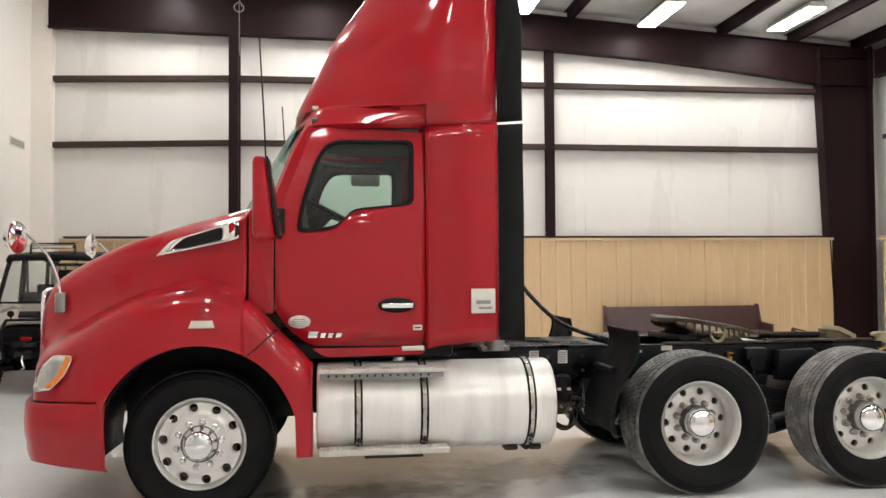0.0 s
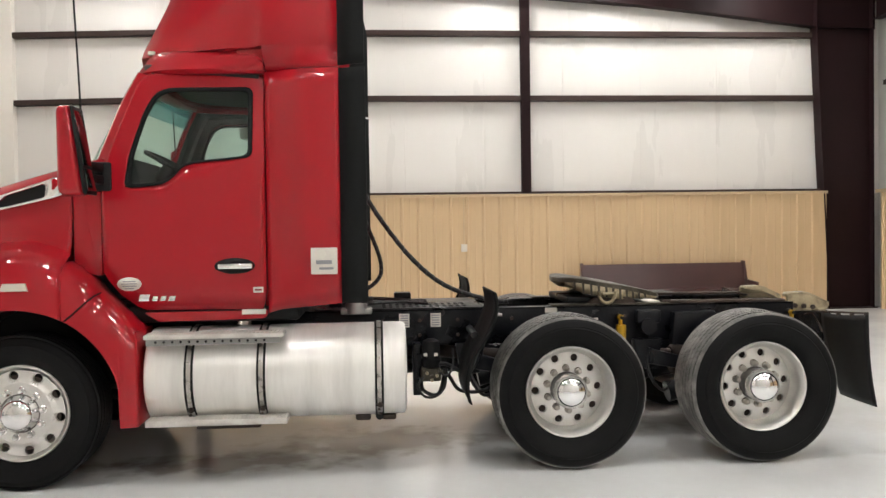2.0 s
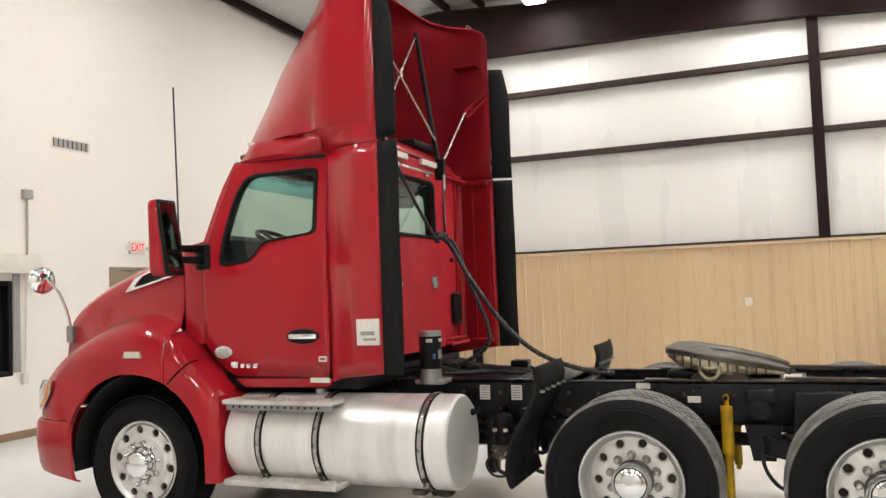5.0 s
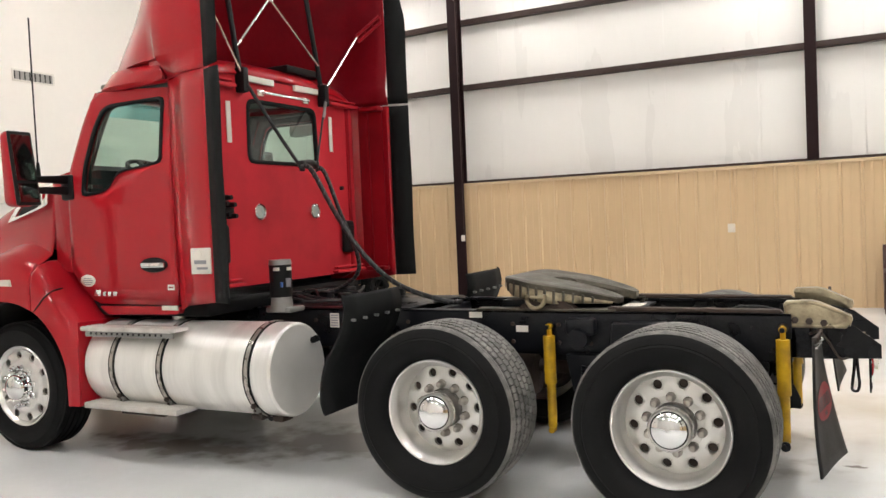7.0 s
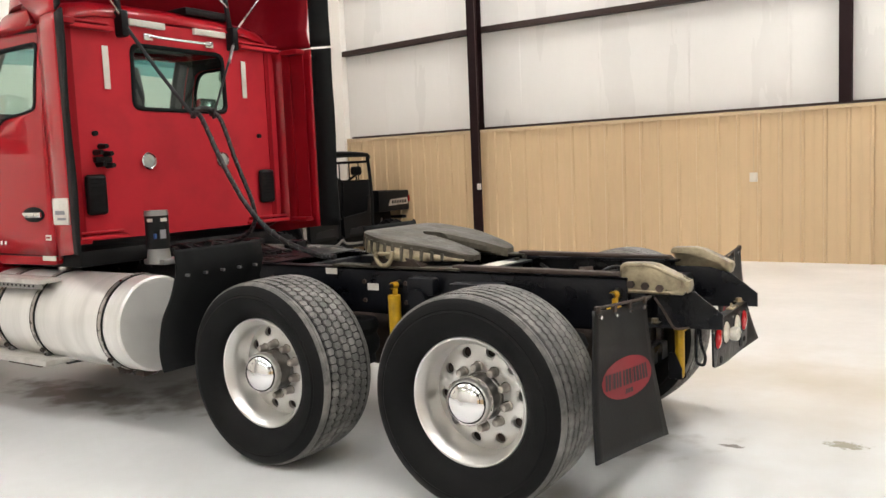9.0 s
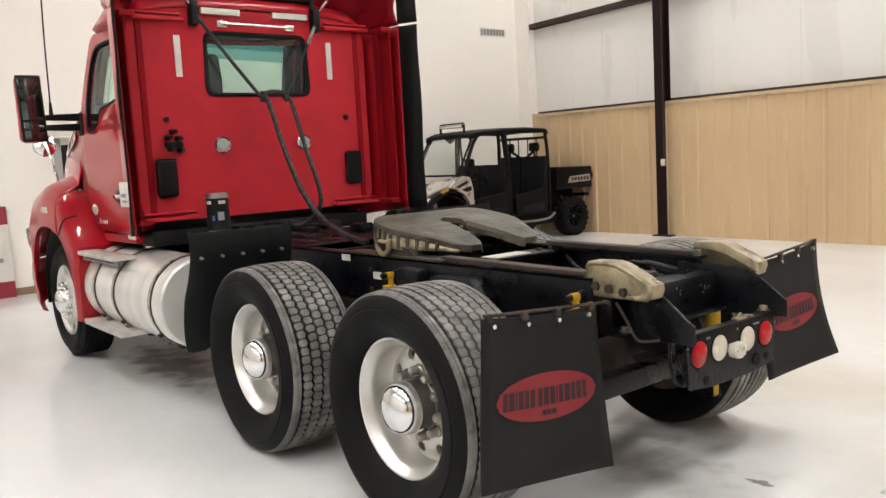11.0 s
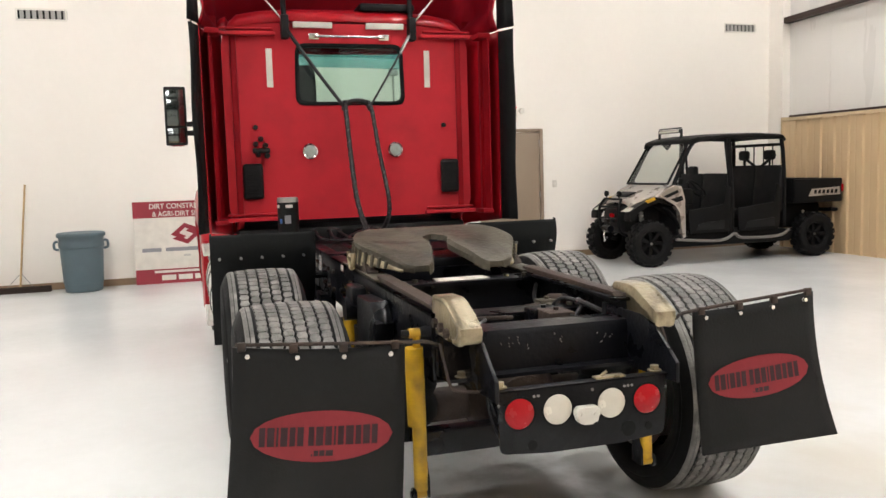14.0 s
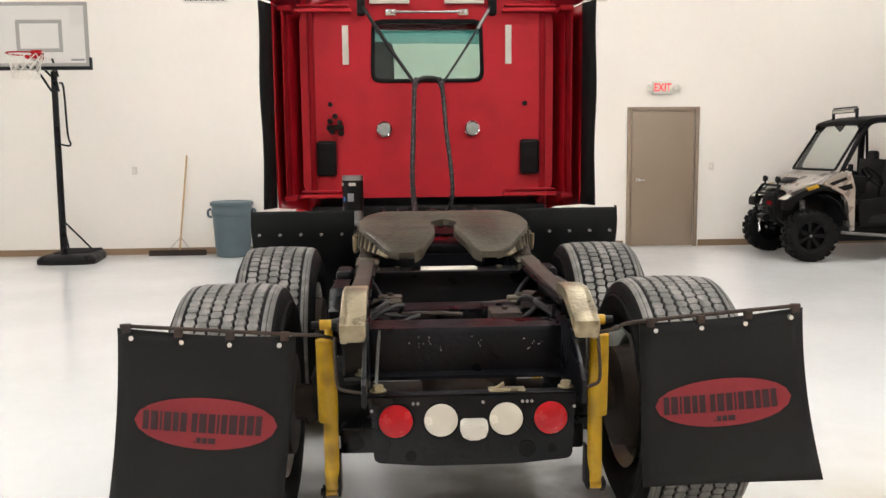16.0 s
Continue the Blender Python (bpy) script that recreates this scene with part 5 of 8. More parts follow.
# ---- chassis ----
def chassis():
    for s in (-1, 1):
        # channel rail with the tapered tail
        bm = B()
        box(bm, (0.10, s * 0.43 - 0.008, 0.765), (5.46, s * 0.43 + 0.008, 1.03), 0.003)
        box(bm, (0.10, min(s * 0.34, s * 0.438), 1.016), (5.46, max(s * 0.34, s * 0.438), 1.03), 0.003)
        box(bm, (0.10, min(s * 0.34, s * 0.438), 0.765), (5.46, max(s * 0.34, s * 0.438), 0.779), 0.003)
        r = part("frame_rail", bm, FRAME, truck, "black steel frame rail")
        bm = B()
        prism(bm, [(5.34, 0.782), (5.34, 1.0), (5.64, 0.995), (5.755, 0.965), (5.888, 0.862), (5.888, 0.790), (5.62, 0.780)], s * 0.333, s * 0.349, "Y", 0.004)
        part("rail_tail", bm, FRAME, r, "black tapered frame end")
        bm = B()
        for x in (0.9, 1.5, 2.35, 2.62, 2.9, 3.1, 3.3, 3.85, 4.15, 4.35, 4.6, 4.75):
            for z in (0.84, 0.95):
                cyl(bm, (x, s * 0.436, z), (x, s * 0.452, z), 0.014, seg=6)
        tagged(part("rail_bolts", bm, RUST, r), "rusty bolt heads", kind="stuff")
        # ramp casting at the tail, its side recessed inside a rim, with three bolts
        side = [(5.43, 0.955), (5.42, 1.082), (5.435, 1.098), (5.555, 1.102), (5.60, 1.092), (5.69, 1.050), (5.752, 1.020), (5.756, 0.998), (5.725, 0.955)]
        bm = B()
        prism(bm, side[1:8] + [(x - 0.012, z - 0.034) for x, z in side[7:1:-1]], s * 0.338, s * 0.4205, "Y", 0.006)
        prism(bm, side, s * 0.398, s * 0.422, "Y", 0.006)
        c = part("tail_ramp", bm, CAST, truck, "tan metal fifth-wheel ramp casting on the frame end")
        bm = B()
        ring_panel(bm, [(5.59 + (x - 5.59) * 0.985, 1.02 + (z - 1.02) * 0.98) for x, z in side], [(5.58 + (x - 5.59) * 0.86, 1.022 + (z - 1.02) * 0.76) for x, z in side], (5.58, 1.022), lambda u, v: V(u, s * 0.4225, v), 40, 1)
        part("ramp_rim", bm, CAST, c, thick=0.012)
        for x, z in ((5.478, 0.998), (5.548, 0.993), (5.619, 0.985)):
            bm = B()
            cyl(bm, (x, s * 0.418, z), (x, s * 0.438, z), 0.019, seg=6)
            part("ramp_bolt", bm, RUST, c)
        # long greasy guide rail ahead of the ramp
        bm = B()
        prism(bm, [(4.45, 1.031), (4.45, 1.058), (5.40, 1.050), (5.42, 1.031)], s * 0.350, s * 0.418, "Y", 0.006)
        part("guide_rail", bm, RUST, truck, "rusty greasy guide rail on the frame")
        # shock absorbers
        for x, top, low in ((4.105, 0.945, 0.33), (5.42, 0.955, 0.345)):
            y = s * 0.487
            bm = B()
            cyl(bm, (x, y + s * 0.008, 0.60), (x, y + s * 0.012, top - 0.055), 0.036, 0.036, seg=20)
            k = part("shock_absorber", bm, YELLOW, truck, "yellow shock absorber")
            bm = B()
            cyl(bm, (x, y, low), (x, y, 0.62), 0.027, seg=20)
            part("shock_rod", bm, YELLOW, k)
            for z in (top, low - 0.015):
                bm = B()
                cyl(bm, (x, y - s * 0.018, z), (x, y + s * 0.030, z), 0.019, seg=14)
                cyl(bm, (x, y, z - 0.055 if z == top else z), (x, y, z if z == top else z + 0.03), 0.015, seg=10)
                part("shock_eye", bm, YELLOW, k)
            bm = B()
            cyl(bm, (x, s * 0.43, top), (x, y - s * 0.012, top), 0.028, 0.020, 14)
            part("shock_bracket", bm, FRAME, k)
            bm = B()
            cyl(bm, (x, y + s * 0.026, top), (x, y + s * 0.060, top), 0.014, seg=10)
            part("shock_pin", bm, FRAME, k)
        # air springs and suspension arms
        for hx in (HUB_M[0], HUB_R[0]):
            bm = B()
            lathe(bm, [(0.0005, 0.0), (0.10, 0.0), (0.125, 0.03), (0.13, 0.08), (0.11, 0.12), (0.13, 0.16), (0.11, 0.21), (0.0005, 0.22)], 24, "Z")
            part("air_spring", bm, RUBBER, truck, "black rubber air spring", m=Matrix.Translation((hx + 0.20, s * 0.46, 0.52)))
            bm = B()
            prism(bm, [(hx - 0.62, 0.60), (hx - 0.62, 0.72), (hx - 0.3, 0.62), (hx + 0.05, 0.64), (hx + 0.30, 0.52), (hx + 0.30, 0.47), (hx + 0.05, 0.56), (hx - 0.3, 0.54)], s * 0.42, s * 0.52, "Y", 0.01)
            part("trailing_arm", bm, FRAME, truck)
            bm = B()
            prism(bm, [(hx - 0.72, 0.78), (hx - 0.50, 0.78), (hx - 0.55, 0.56), (hx - 0.68, 0.56)], s * 0.40, s * 0.50, "Y", 0.01)
            part("arm_hanger", bm, FRAME, truck)
            # brake chamber
            bm = B()
            cyl(bm, (hx - 0.30, s * 0.42, 0.40), (hx - 0.16, s * 0.42, 0.44), 0.085, seg=24)
            cyl(bm, (hx - 0.45, s * 0.42, 0.37), (hx - 0.30, s * 0.42, 0.40), 0.078, 0.07, 24)
            part("brake_chamber", bm, FRAME, truck)
            bm = B()
            tube(bm, [(hx - 0.42, s * 0.44, 0.43), (hx - 0.52, s * 0.50, 0.40), (hx - 0.62, s * 0.52, 0.55), (hx - 0.60, s * 0.44, 0.80)], 0.012, 8, 6)
            part("brake_hose", bm, HOSE, truck)
        # mud flap with hanger: its four corners, a little bowed and rippled
        if s < 0:
            corners = (V(5.610, -0.580, 0.956), V(5.606, -1.168, 0.998), V(5.730, -0.640, 0.358), V(5.622, -1.226, 0.388))
        else:
            corners = (V(5.600, 0.598, 0.975), V(5.600, 1.168, 1.020), V(5.665, 0.605, 0.410), V(5.687, 1.220, 0.434))

        def on_flap(u, v, lift_off):
            top, low = corners[0].lerp(corners[1], u), corners[2].lerp(corners[3], u)
            p = top.lerp(low, v)
            p.x = top.x + (low.x - top.x) * v**1.8 + 0.010 * v * math.sin(3.0 * u + 4 * v) + lift_off
            p.y = top.y + (low.y - top.y) * v**1.5
            p.z -= 0.010 * (1 - v) * math.sin(math.pi * u)
            return p

        bm = B()
        loft(bm, [[on_flap(u, v, 0.0) for u in lin(0, 1, 14)] for v in lin(0, 1, 16)], False)
        f = part("mud_flap", bm, FLAP, truck, "black rubber mud flap with a red oval print", thick=0.010)
        cu, cv = (0.485, 0.50) if s < 0 else (0.49, 0.515)
        bm = B()
        patch(bm, [(cu + 0.410 * math.cos(a), cv + 0.146 * math.sin(a)) for a in lin(0, 2 * math.pi, 49)[:-1]], lambda u, v: on_flap(u, v, 0.0035), (cu, cv), 48, 4)
        part("oval_print", bm, LOGO, f, "faded red oval print", smooth=60)
        bm = B()
        pos = -0.36
        for w in [0.034, 0.040, 0.012, 0.040, 0.032, 0.036] + [0.0] + [0.032, 0.042, 0.038, 0.012, 0.034, 0.046, 0.032, 0.040, 0.034]:
            if w:
                ua, ub = cu + s * pos, cu + s * (pos + w)
                bm.faces.new([bm.verts.new(on_flap(*p, 0.0055)) for p in ((ua, cv + 0.052), (ub, cv + 0.052), (ub, cv - 0.056), (ua, cv - 0.056))])
                pos += w + 0.0115
            else:
                pos += 0.016
        for w, u0 in ((0.008, -0.062), (0.026, -0.046), (0.030, -0.014), (0.042, 0.022)):
            bm.faces.new([bm.verts.new(on_flap(*p, 0.0055)) for p in ((cu + s * u0, cv + 0.112), (cu + s * (u0 + w), cv + 0.112), (cu + s * (u0 + w), cv + 0.080 + 0.02 * (w < 0.01)), (cu + s * u0, cv + 0.080 + 0.02 * (w < 0.01)))])
        part("lettering", bm, INK, f, "rows of small dark printed bars", smooth=0)
        for u in (0.09, 0.37, 0.64, 0.92):
            bm = B()
            p = on_flap(u, 0.045, 0.0)
            cyl(bm, p, p + V(0.012, 0, 0), 0.009, seg=6)
            part("flap_bolt", bm, POLISHED, f, "bright bolt head")
        bm = B()
        p0, p1 = on_flap(0, 0, 0.0), on_flap(1, 0, 0.0)
        tube(bm, [(5.55, s * 0.43, 0.925), (5.58, s * 0.47, 0.945), (5.60, s * 0.52, 0.960), p0 + V(0, 0, 0.008), p1 + V(0.0, s * -0.01, 0.008)], 0.0068, 8, 4)
        for u in (0.06, 0.37, 0.66, 0.95):
            q = on_flap(u, 0.0, 0.0)
            box(bm, q + V(-0.010, -0.014, -0.012), q + V(0.010, 0.014, 0.018), 0.003)
        part("flap_hanger", bm, RUST, f, "black steel flap hanger bar")
        # quarter fender ahead of the tandem
        bm = B()
        prof = smooth_path([(3.085, 0, 1.196), (3.10, 0, 1.08), (3.04, 0, 0.92), (2.95, 0, 0.78), (2.91, 0, 0.65), (2.902, 0, 0.55), (2.92, 0, 0.475)], 4)
        loft(bm, [[V(p.x, s * y, p.z) for p in prof] for y in lin(0.52, 1.172, 6)], False)
        qf = part("quarter_fender", bm, RUBBER, truck, "black plastic quarter fender ahead of the rear tyres", thick=0.012)
        bm = B()
        loft(bm, [[V(p.x + dx, s * y, p.z + dz) for p in prof] for y, dx, dz in ((1.172, 0.0, 0.0), (1.175, -0.014, 0.006), (1.169, -0.026, 0.011))], False)
        part("fender_lip", bm, RUBBER, qf, thick=0.010)
        for y in (0.60, 0.73, 0.86, 0.99, 1.12):
            bm = B()
            cyl(bm, (3.10, s * y, 1.048), (3.126, s * y, 1.048), 0.009, seg=8)
            part("fender_bolt", bm, STEEL, qf)
        bm = B()
        tube(bm, [(2.98, s * 0.43, 0.90), (2.97, s * 0.60, 0.90), (2.955, s * 1.02, 0.905)], 0.024, 10, 2)
        part("fender_bracket", bm, FRAME, qf)
    # cross members
    for x in (1.2, 2.4, 3.15):
        bm = B()
        box(bm, (x - 0.04, -0.43, 0.80), (x + 0.04, 0.43, 1.0), 0.006)
        part("crossmember", bm, FRAME, truck)
    for x, z in ((4.50, 1.016), (5.02, 0.94)):
        bm = B()
        prism(bm, [(x - 0.08, z - 0.014), (x - 0.08, z), (x + 0.08, z), (x + 0.08, z - 0.014), (x + 0.012, z - 0.014), (x + 0.012, 0.80), (x - 0.012, 0.80), (x - 0.012, z - 0.014)], -0.42, 0.42, "Y", 0.003)
        cm = part("crossmember", bm, FRAME, truck, "black bolted cross member")
        for y in (-0.34, -0.24, 0.24, 0.34):
            bm = B()
            cyl(bm, (x, y, z - 0.002), (x, y, z + 0.014), 0.016, seg=6)
            part("member_bolt", bm, GREASE, cm)
    bm = B()
    box(bm, (4.44, -0.132, 1.018), (4.555, 0.132, 1.022), 0.001)
    part("white_plate", bm, DECAL, truck, "worn white label plate on the cross member")
    # closing cross member and the lamp plate under it
    bm = B()
    prism(bm, [(5.48, 0.795), (5.60, 0.795), (5.60, 0.808), (5.555, 0.812), (5.55, 0.945), (5.54, 0.962), (5.41, 0.965), (5.41, 0.95), (5.48, 0.945)], -0.42, 0.42, "Y", 0.003)
    part("tail_crossmember", bm, FRAME, truck, "black scuffed closing cross member")
    bm = B()
    rng = random.Random(5)
    for i in range(22):
        c = rng.choice((-0.17, -0.14, 0.03, 0.05, 0.20, 0.24))
        y, z, w, q = c + rng.gauss(0, 0.02), rng.uniform(0.88, 0.935), rng.uniform(0.0015, 0.005), rng.uniform(-0.008, 0.008)
        prism(bm, [(y, z), (y + w, z + q), (y + w, z + q + 0.0022), (y, z + 0.0016)], 5.5475, 5.5545, "X")
    tagged(part("paint_chips", bm, DECAL, truck, smooth=0), "pale paint chips", kind="stuff")
    for x, y, z in ((5.80, -0.30, 0.822), (5.80, 0.30, 0.822), (5.57, -0.36, 0.812), (5.57, 0.36, 0.812)):
        bm = B()
        cyl(bm, (x, y, z - 0.006), (x, y, z + 0.016), 0.017, seg=6)
        cyl(bm, (x, y, z - 0.004), (x, y, z), 0.026, seg=16)
        part("gilt_nut", bm, CAST, truck, "yellow-passivated nut and washer")
    bm = B()
    tube(bm, [(5.54, -0.30, 0.955), (5.575, -0.305, 0.90), (5.60, -0.31, 0.83), (5.64, -0.31, 0.80)], 0.006, 6, 4)
    part("drain_line", bm, STEEL, truck)
    for s in (-1, 1):
        bm = B()
        tube(bm, [(5.60, s * 0.450, 0.945), (5.645, s * 0.446, 0.88), (5.68, s * 0.440, 0.815), (5.70, s * 0.42, 0.795), (5.73, s * 0.345, 0.790)], 0.006, 8, 4)
        part("flap_stay", bm, RUST, truck, "thin bent stay from the flap hanger to the lamp plate")
        bm = B()
        prism(bm, [(5.36, 0.315), (5.44, 0.315), (5.44, 0.38), (5.40, 0.47), (5.36, 0.47)], s * 0.455, s * 0.466, "Y", 0.004)
        cyl(bm, (5.42, s * 0.455, 0.328), (5.42, s * 0.53, 0.328), 0.014, seg=10)
        cyl(bm, (5.42, s * 0.51, 0.328), (5.42, s * 0.523, 0.328), 0.027, seg=12)
        part("shock_foot", bm, FRAME, truck, "black lower shock bracket")
    # low beam between the shocks
    bm = B()
    box(bm, (5.27, -0.46, 0.445), (5.36, 0.46, 0.545), 0.012)
    part("shock_beam", bm, FRAME, truck, "black low cross beam between the shocks")
    bm = B()
    prism(bm, rounded([(-0.325, 0.815), (0.325, 0.815), (0.315, 0.60), (0.14, 0.585), (-0.14, 0.585), (-0.315, 0.60)], 0.02), 5.69, 5.70, "X", 0.002)
    box(bm, (5.655, -0.335, 0.808), (5.70, 0.335, 0.818), 0.003)
    plate = part("lamp_plate", bm, FRAME, truck, "black steel tail lamp plate", m=Matrix.Translation((0.138, 0, -0.004)))
    for y, mat, lab in ((-0.245, REDLENS, "round red tail lamp"), (-0.103, CLEARLENS, "round white reversing lamp"), (0.103, CLEARLENS, "round white reversing lamp"), (0.245, REDLENS, "round red tail lamp")):
        bm = B()
        lathe(bm, [(0.053, -0.004), (0.053, 0.004), (0.047, 0.009), (0.025, 0.014), (0.0005, 0.016)], 36, "X")
        lamp = part("tail_lamp", bm, mat, plate, lab, m=Matrix.Translation((5.70, y, 0.735)))
        bm = B()
        lathe(bm, [(0.053, 0.002), (0.060, 0.003), (0.060, -0.002)], 36, "X")
        part("lamp_grommet", bm, RUBBER, lamp)
    bm = B()
    prism(bm, rounded([(-0.042, 0.738), (0.042, 0.738), (0.044, 0.70), (0.026, 0.678), (-0.026, 0.678), (-0.044, 0.70)], 0.010), 5.70, 5.735, "X", 0.008)
    for y in (-0.025, 0.025):
        cyl(bm, (5.735, y, 0.715), (5.742, y, 0.715), 0.008, seg=10)
    part("plate_lamp", bm, WHITE_PL, plate, "white licence plate lamp housing")
    for y in (-0.32, -0.19, -0.175, 0.03, 0.155, 0.17, 0.185, 0.32):
        bm = B()
        cyl(bm, (5.699, y, 0.79 - 0.02 * (abs(y) > 0.3)), (5.704, y, 0.79 - 0.02 * (abs(y) > 0.3)), 0.005, seg=8)
        part("plate_hole", bm, STEEL, plate)
    for y, z, r in ((0.17, 0.635, 0.028), (0.25, 0.635, 0.014), (-0.20, 0.62, 0.018)):
        bm = B()
        cyl(bm, (5.699, y, z), (5.704, y, z), r, seg=20)
        part("plate_opening", bm, RUBBER, plate)
    bm = B()
    box(bm, (5.66, 0.05, 0.820), (5.695, 0.165, 0.828), 0.002)
    cyl(bm, (5.675, 0.075, 0.826), (5.675, 0.10, 0.842), 0.006, seg=8)
    part("tow_latch", bm, CAST, plate, "tan latch on the lamp plate")
    # axles, differential housings and drive shaft
    for hx in (HUB_M[0], HUB_R[0]):
        bm = B()
        cyl(bm, (hx, -0.75, 0.52), (hx, 0.75, 0.52), 0.075, seg=20)
        lathe_bm = [(0.0005, -0.26), (0.10, -0.25), (0.18, -0.16), (0.215, -0.03), (0.20, 0.10), (0.13, 0.22), (0.0005, 0.24)]
        part("axle", bm, RUST, truck, "rusty black drive axle")
        bm = B()
        lathe(bm, lathe_bm, 28, "X")
        part("differential", bm, RUST, truck, "rusty differential housing", m=Matrix.Translation((hx, 0.06, 0.54)))
    bm = B()
    cyl(bm, (-0.0 + 0.07, -0.9, 0.46), (0.07, 0.9, 0.46), 0.06, seg=14)
    part("front_axle", bm, FRAME, truck)
    bm = B()
    cyl(bm, (1.9, 0.0, 0.74), (3.36, 0.06, 0.60), 0.05, seg=16)
    cyl(bm, (3.84, 0.06, 0.60), (4.68, 0.06, 0.58), 0.045, seg=16)
    part("drive_shaft", bm, RUST, truck)
    bm = B()
    tube(bm, [(5.12, -0.34, 0.885), (5.04, -0.19, 0.905), (4.92, 0.316, 0.936), (4.90, 0.40, 0.94)], 0.018, 8, 3)
    cyl(bm, (4.88, 0.31, 0.935), (4.95, 0.35, 0.94), 0.04, seg=14)
    part("torque_rod", bm, RUST, truck, "rusty torque rod between the rails")
    for pts in ([(5.30, -0.36, 0.95), (5.18, -0.28, 0.99), (5.08, -0.33, 0.96), (4.95, -0.36, 0.90)], [(5.25, 0.40, 0.93), (5.12, 0.28, 0.99), (5.02, 0.26, 0.93), (5.10, 0.34, 0.88), (5.2, 0.30, 0.86)], [(5.30, 0.22, 0.93), (5.2, 0.31, 0.965), (5.05, 0.36, 0.95)]):
        bm = B()
        tube(bm, pts, 0.009, 8, 6)
        part("air_line", bm, HOSE, truck)
    for pts, r, mat in (
        ([(5.12, -0.30, 0.925), (5.12, -0.12, 0.93), (5.13, 0.02, 0.925)], 0.009, RUST),
        ([(5.30, -0.40, 0.90), (5.24, -0.30, 0.96), (5.16, -0.22, 0.97), (5.10, -0.26, 0.90), (5.18, -0.33, 0.86)], 0.010, HOSE),
        ([(5.36, -0.24, 0.94), (5.28, -0.16, 0.955), (5.2, -0.2, 0.93), (5.1, -0.34, 0.93)], 0.008, HOSE),
        ([(5.34, 0.36, 0.95), (5.22, 0.30, 0.985), (5.12, 0.34, 0.97), (5.08, 0.38, 0.90)], 0.012, HOSE),
        ([(5.38, 0.26, 0.93), (5.26, 0.20, 0.95), (5.10, 0.26, 0.94), (4.98, 0.20, 0.90)], 0.008, HOSE),
        ([(4.62, -0.36, 0.98), (4.80, -0.30, 0.90), (4.96, -0.34, 0.86)], 0.012, HOSE),
        ([(4.60, 0.36, 0.98), (4.78, 0.28, 0.92), (4.96, 0.33, 0.88)], 0.010, HOSE),
    ):
        bm = B()
        tube(bm, pts, r, 8, 6)
        part("air_line", bm, mat, truck)
    rng = random.Random(23)
    for i in range(14):
        x, y, z = rng.uniform(4.75, 5.35), rng.choice((-1, 1)) * rng.uniform(0.16, 0.36), rng.uniform(0.84, 0.93)
        a, b, c = rng.uniform(0.03, 0.07), rng.uniform(0.03, 0.07), rng.uniform(0.02, 0.05)
        bm = B()
        box(bm, (x - a, y - b, z - c), (x + a, y + b, z + c), 0.008)
        cyl(bm, (x, y, z + c - 0.002), (x, y, z + c + 0.012), 0.012, seg=6)
        part("valve_bracket", bm, rng.choice((FRAME, RUST, GREASE)), truck, "greasy valve bracket between the rails")
    # suspension hangers outside the rails
    for s in (-1, 1):
        bm = B()
        prism(bm, [(4.48, 0.74), (4.86, 0.70), (4.90, 0.90), (4.80, 0.985), (4.50, 0.975)], s * 0.445, s * 0.535, "Y", 0.015)
        part("suspension_bracket", bm, FRAME, truck, "black cast suspension bracket")
        bm = B()
        cyl(bm, (4.30, s * 0.45, 0.88), (4.30, s * 0.56, 0.88), 0.06, seg=18)
        box(bm, (4.22, s * 0.50 - 0.04, 0.90), (4.40, s * 0.50 + 0.04, 1.0), 0.02)
        part("levelling_valve", bm, FRAME, truck, "black levelling valve on the rail")
    # hanging hook and loop under the left tail
    bm = B()
    tube(bm, [(5.76, -0.33, 0.80), (5.755, -0.32, 0.72), (5.745, -0.29, 0.64), (5.745, -0.26, 0.60), (5.77, -0.25, 0.595), (5.78, -0.26, 0.64), (5.775, -0.30, 0.70), (5.77, -0.33, 0.80)], 0.008, 8, 5)
    part("chain_hook", bm, FRAME, truck, "black hook hanging from the frame end")
    bm = B()
    box(bm, (0.35, -0.42, 0.55), (1.9, 0.42, 1.02), 0.08, 3)
    part("engine_gearbox", bm, FRAME, truck)
    bm = B()
    cyl(bm, (2.0, 0.20, 0.60), (3.0, 0.20, 0.60), 0.14, seg=24)
    part("air_tank", bm, FRAME, truck, "black air reservoir under the frame")
    bm = B()
    box(bm, (0.9, 0.55, 0.45), (2.5, 1.1, 1.0), 0.10, 3)
    part("right_equipment_box", bm, FRAME, truck)


chassis()


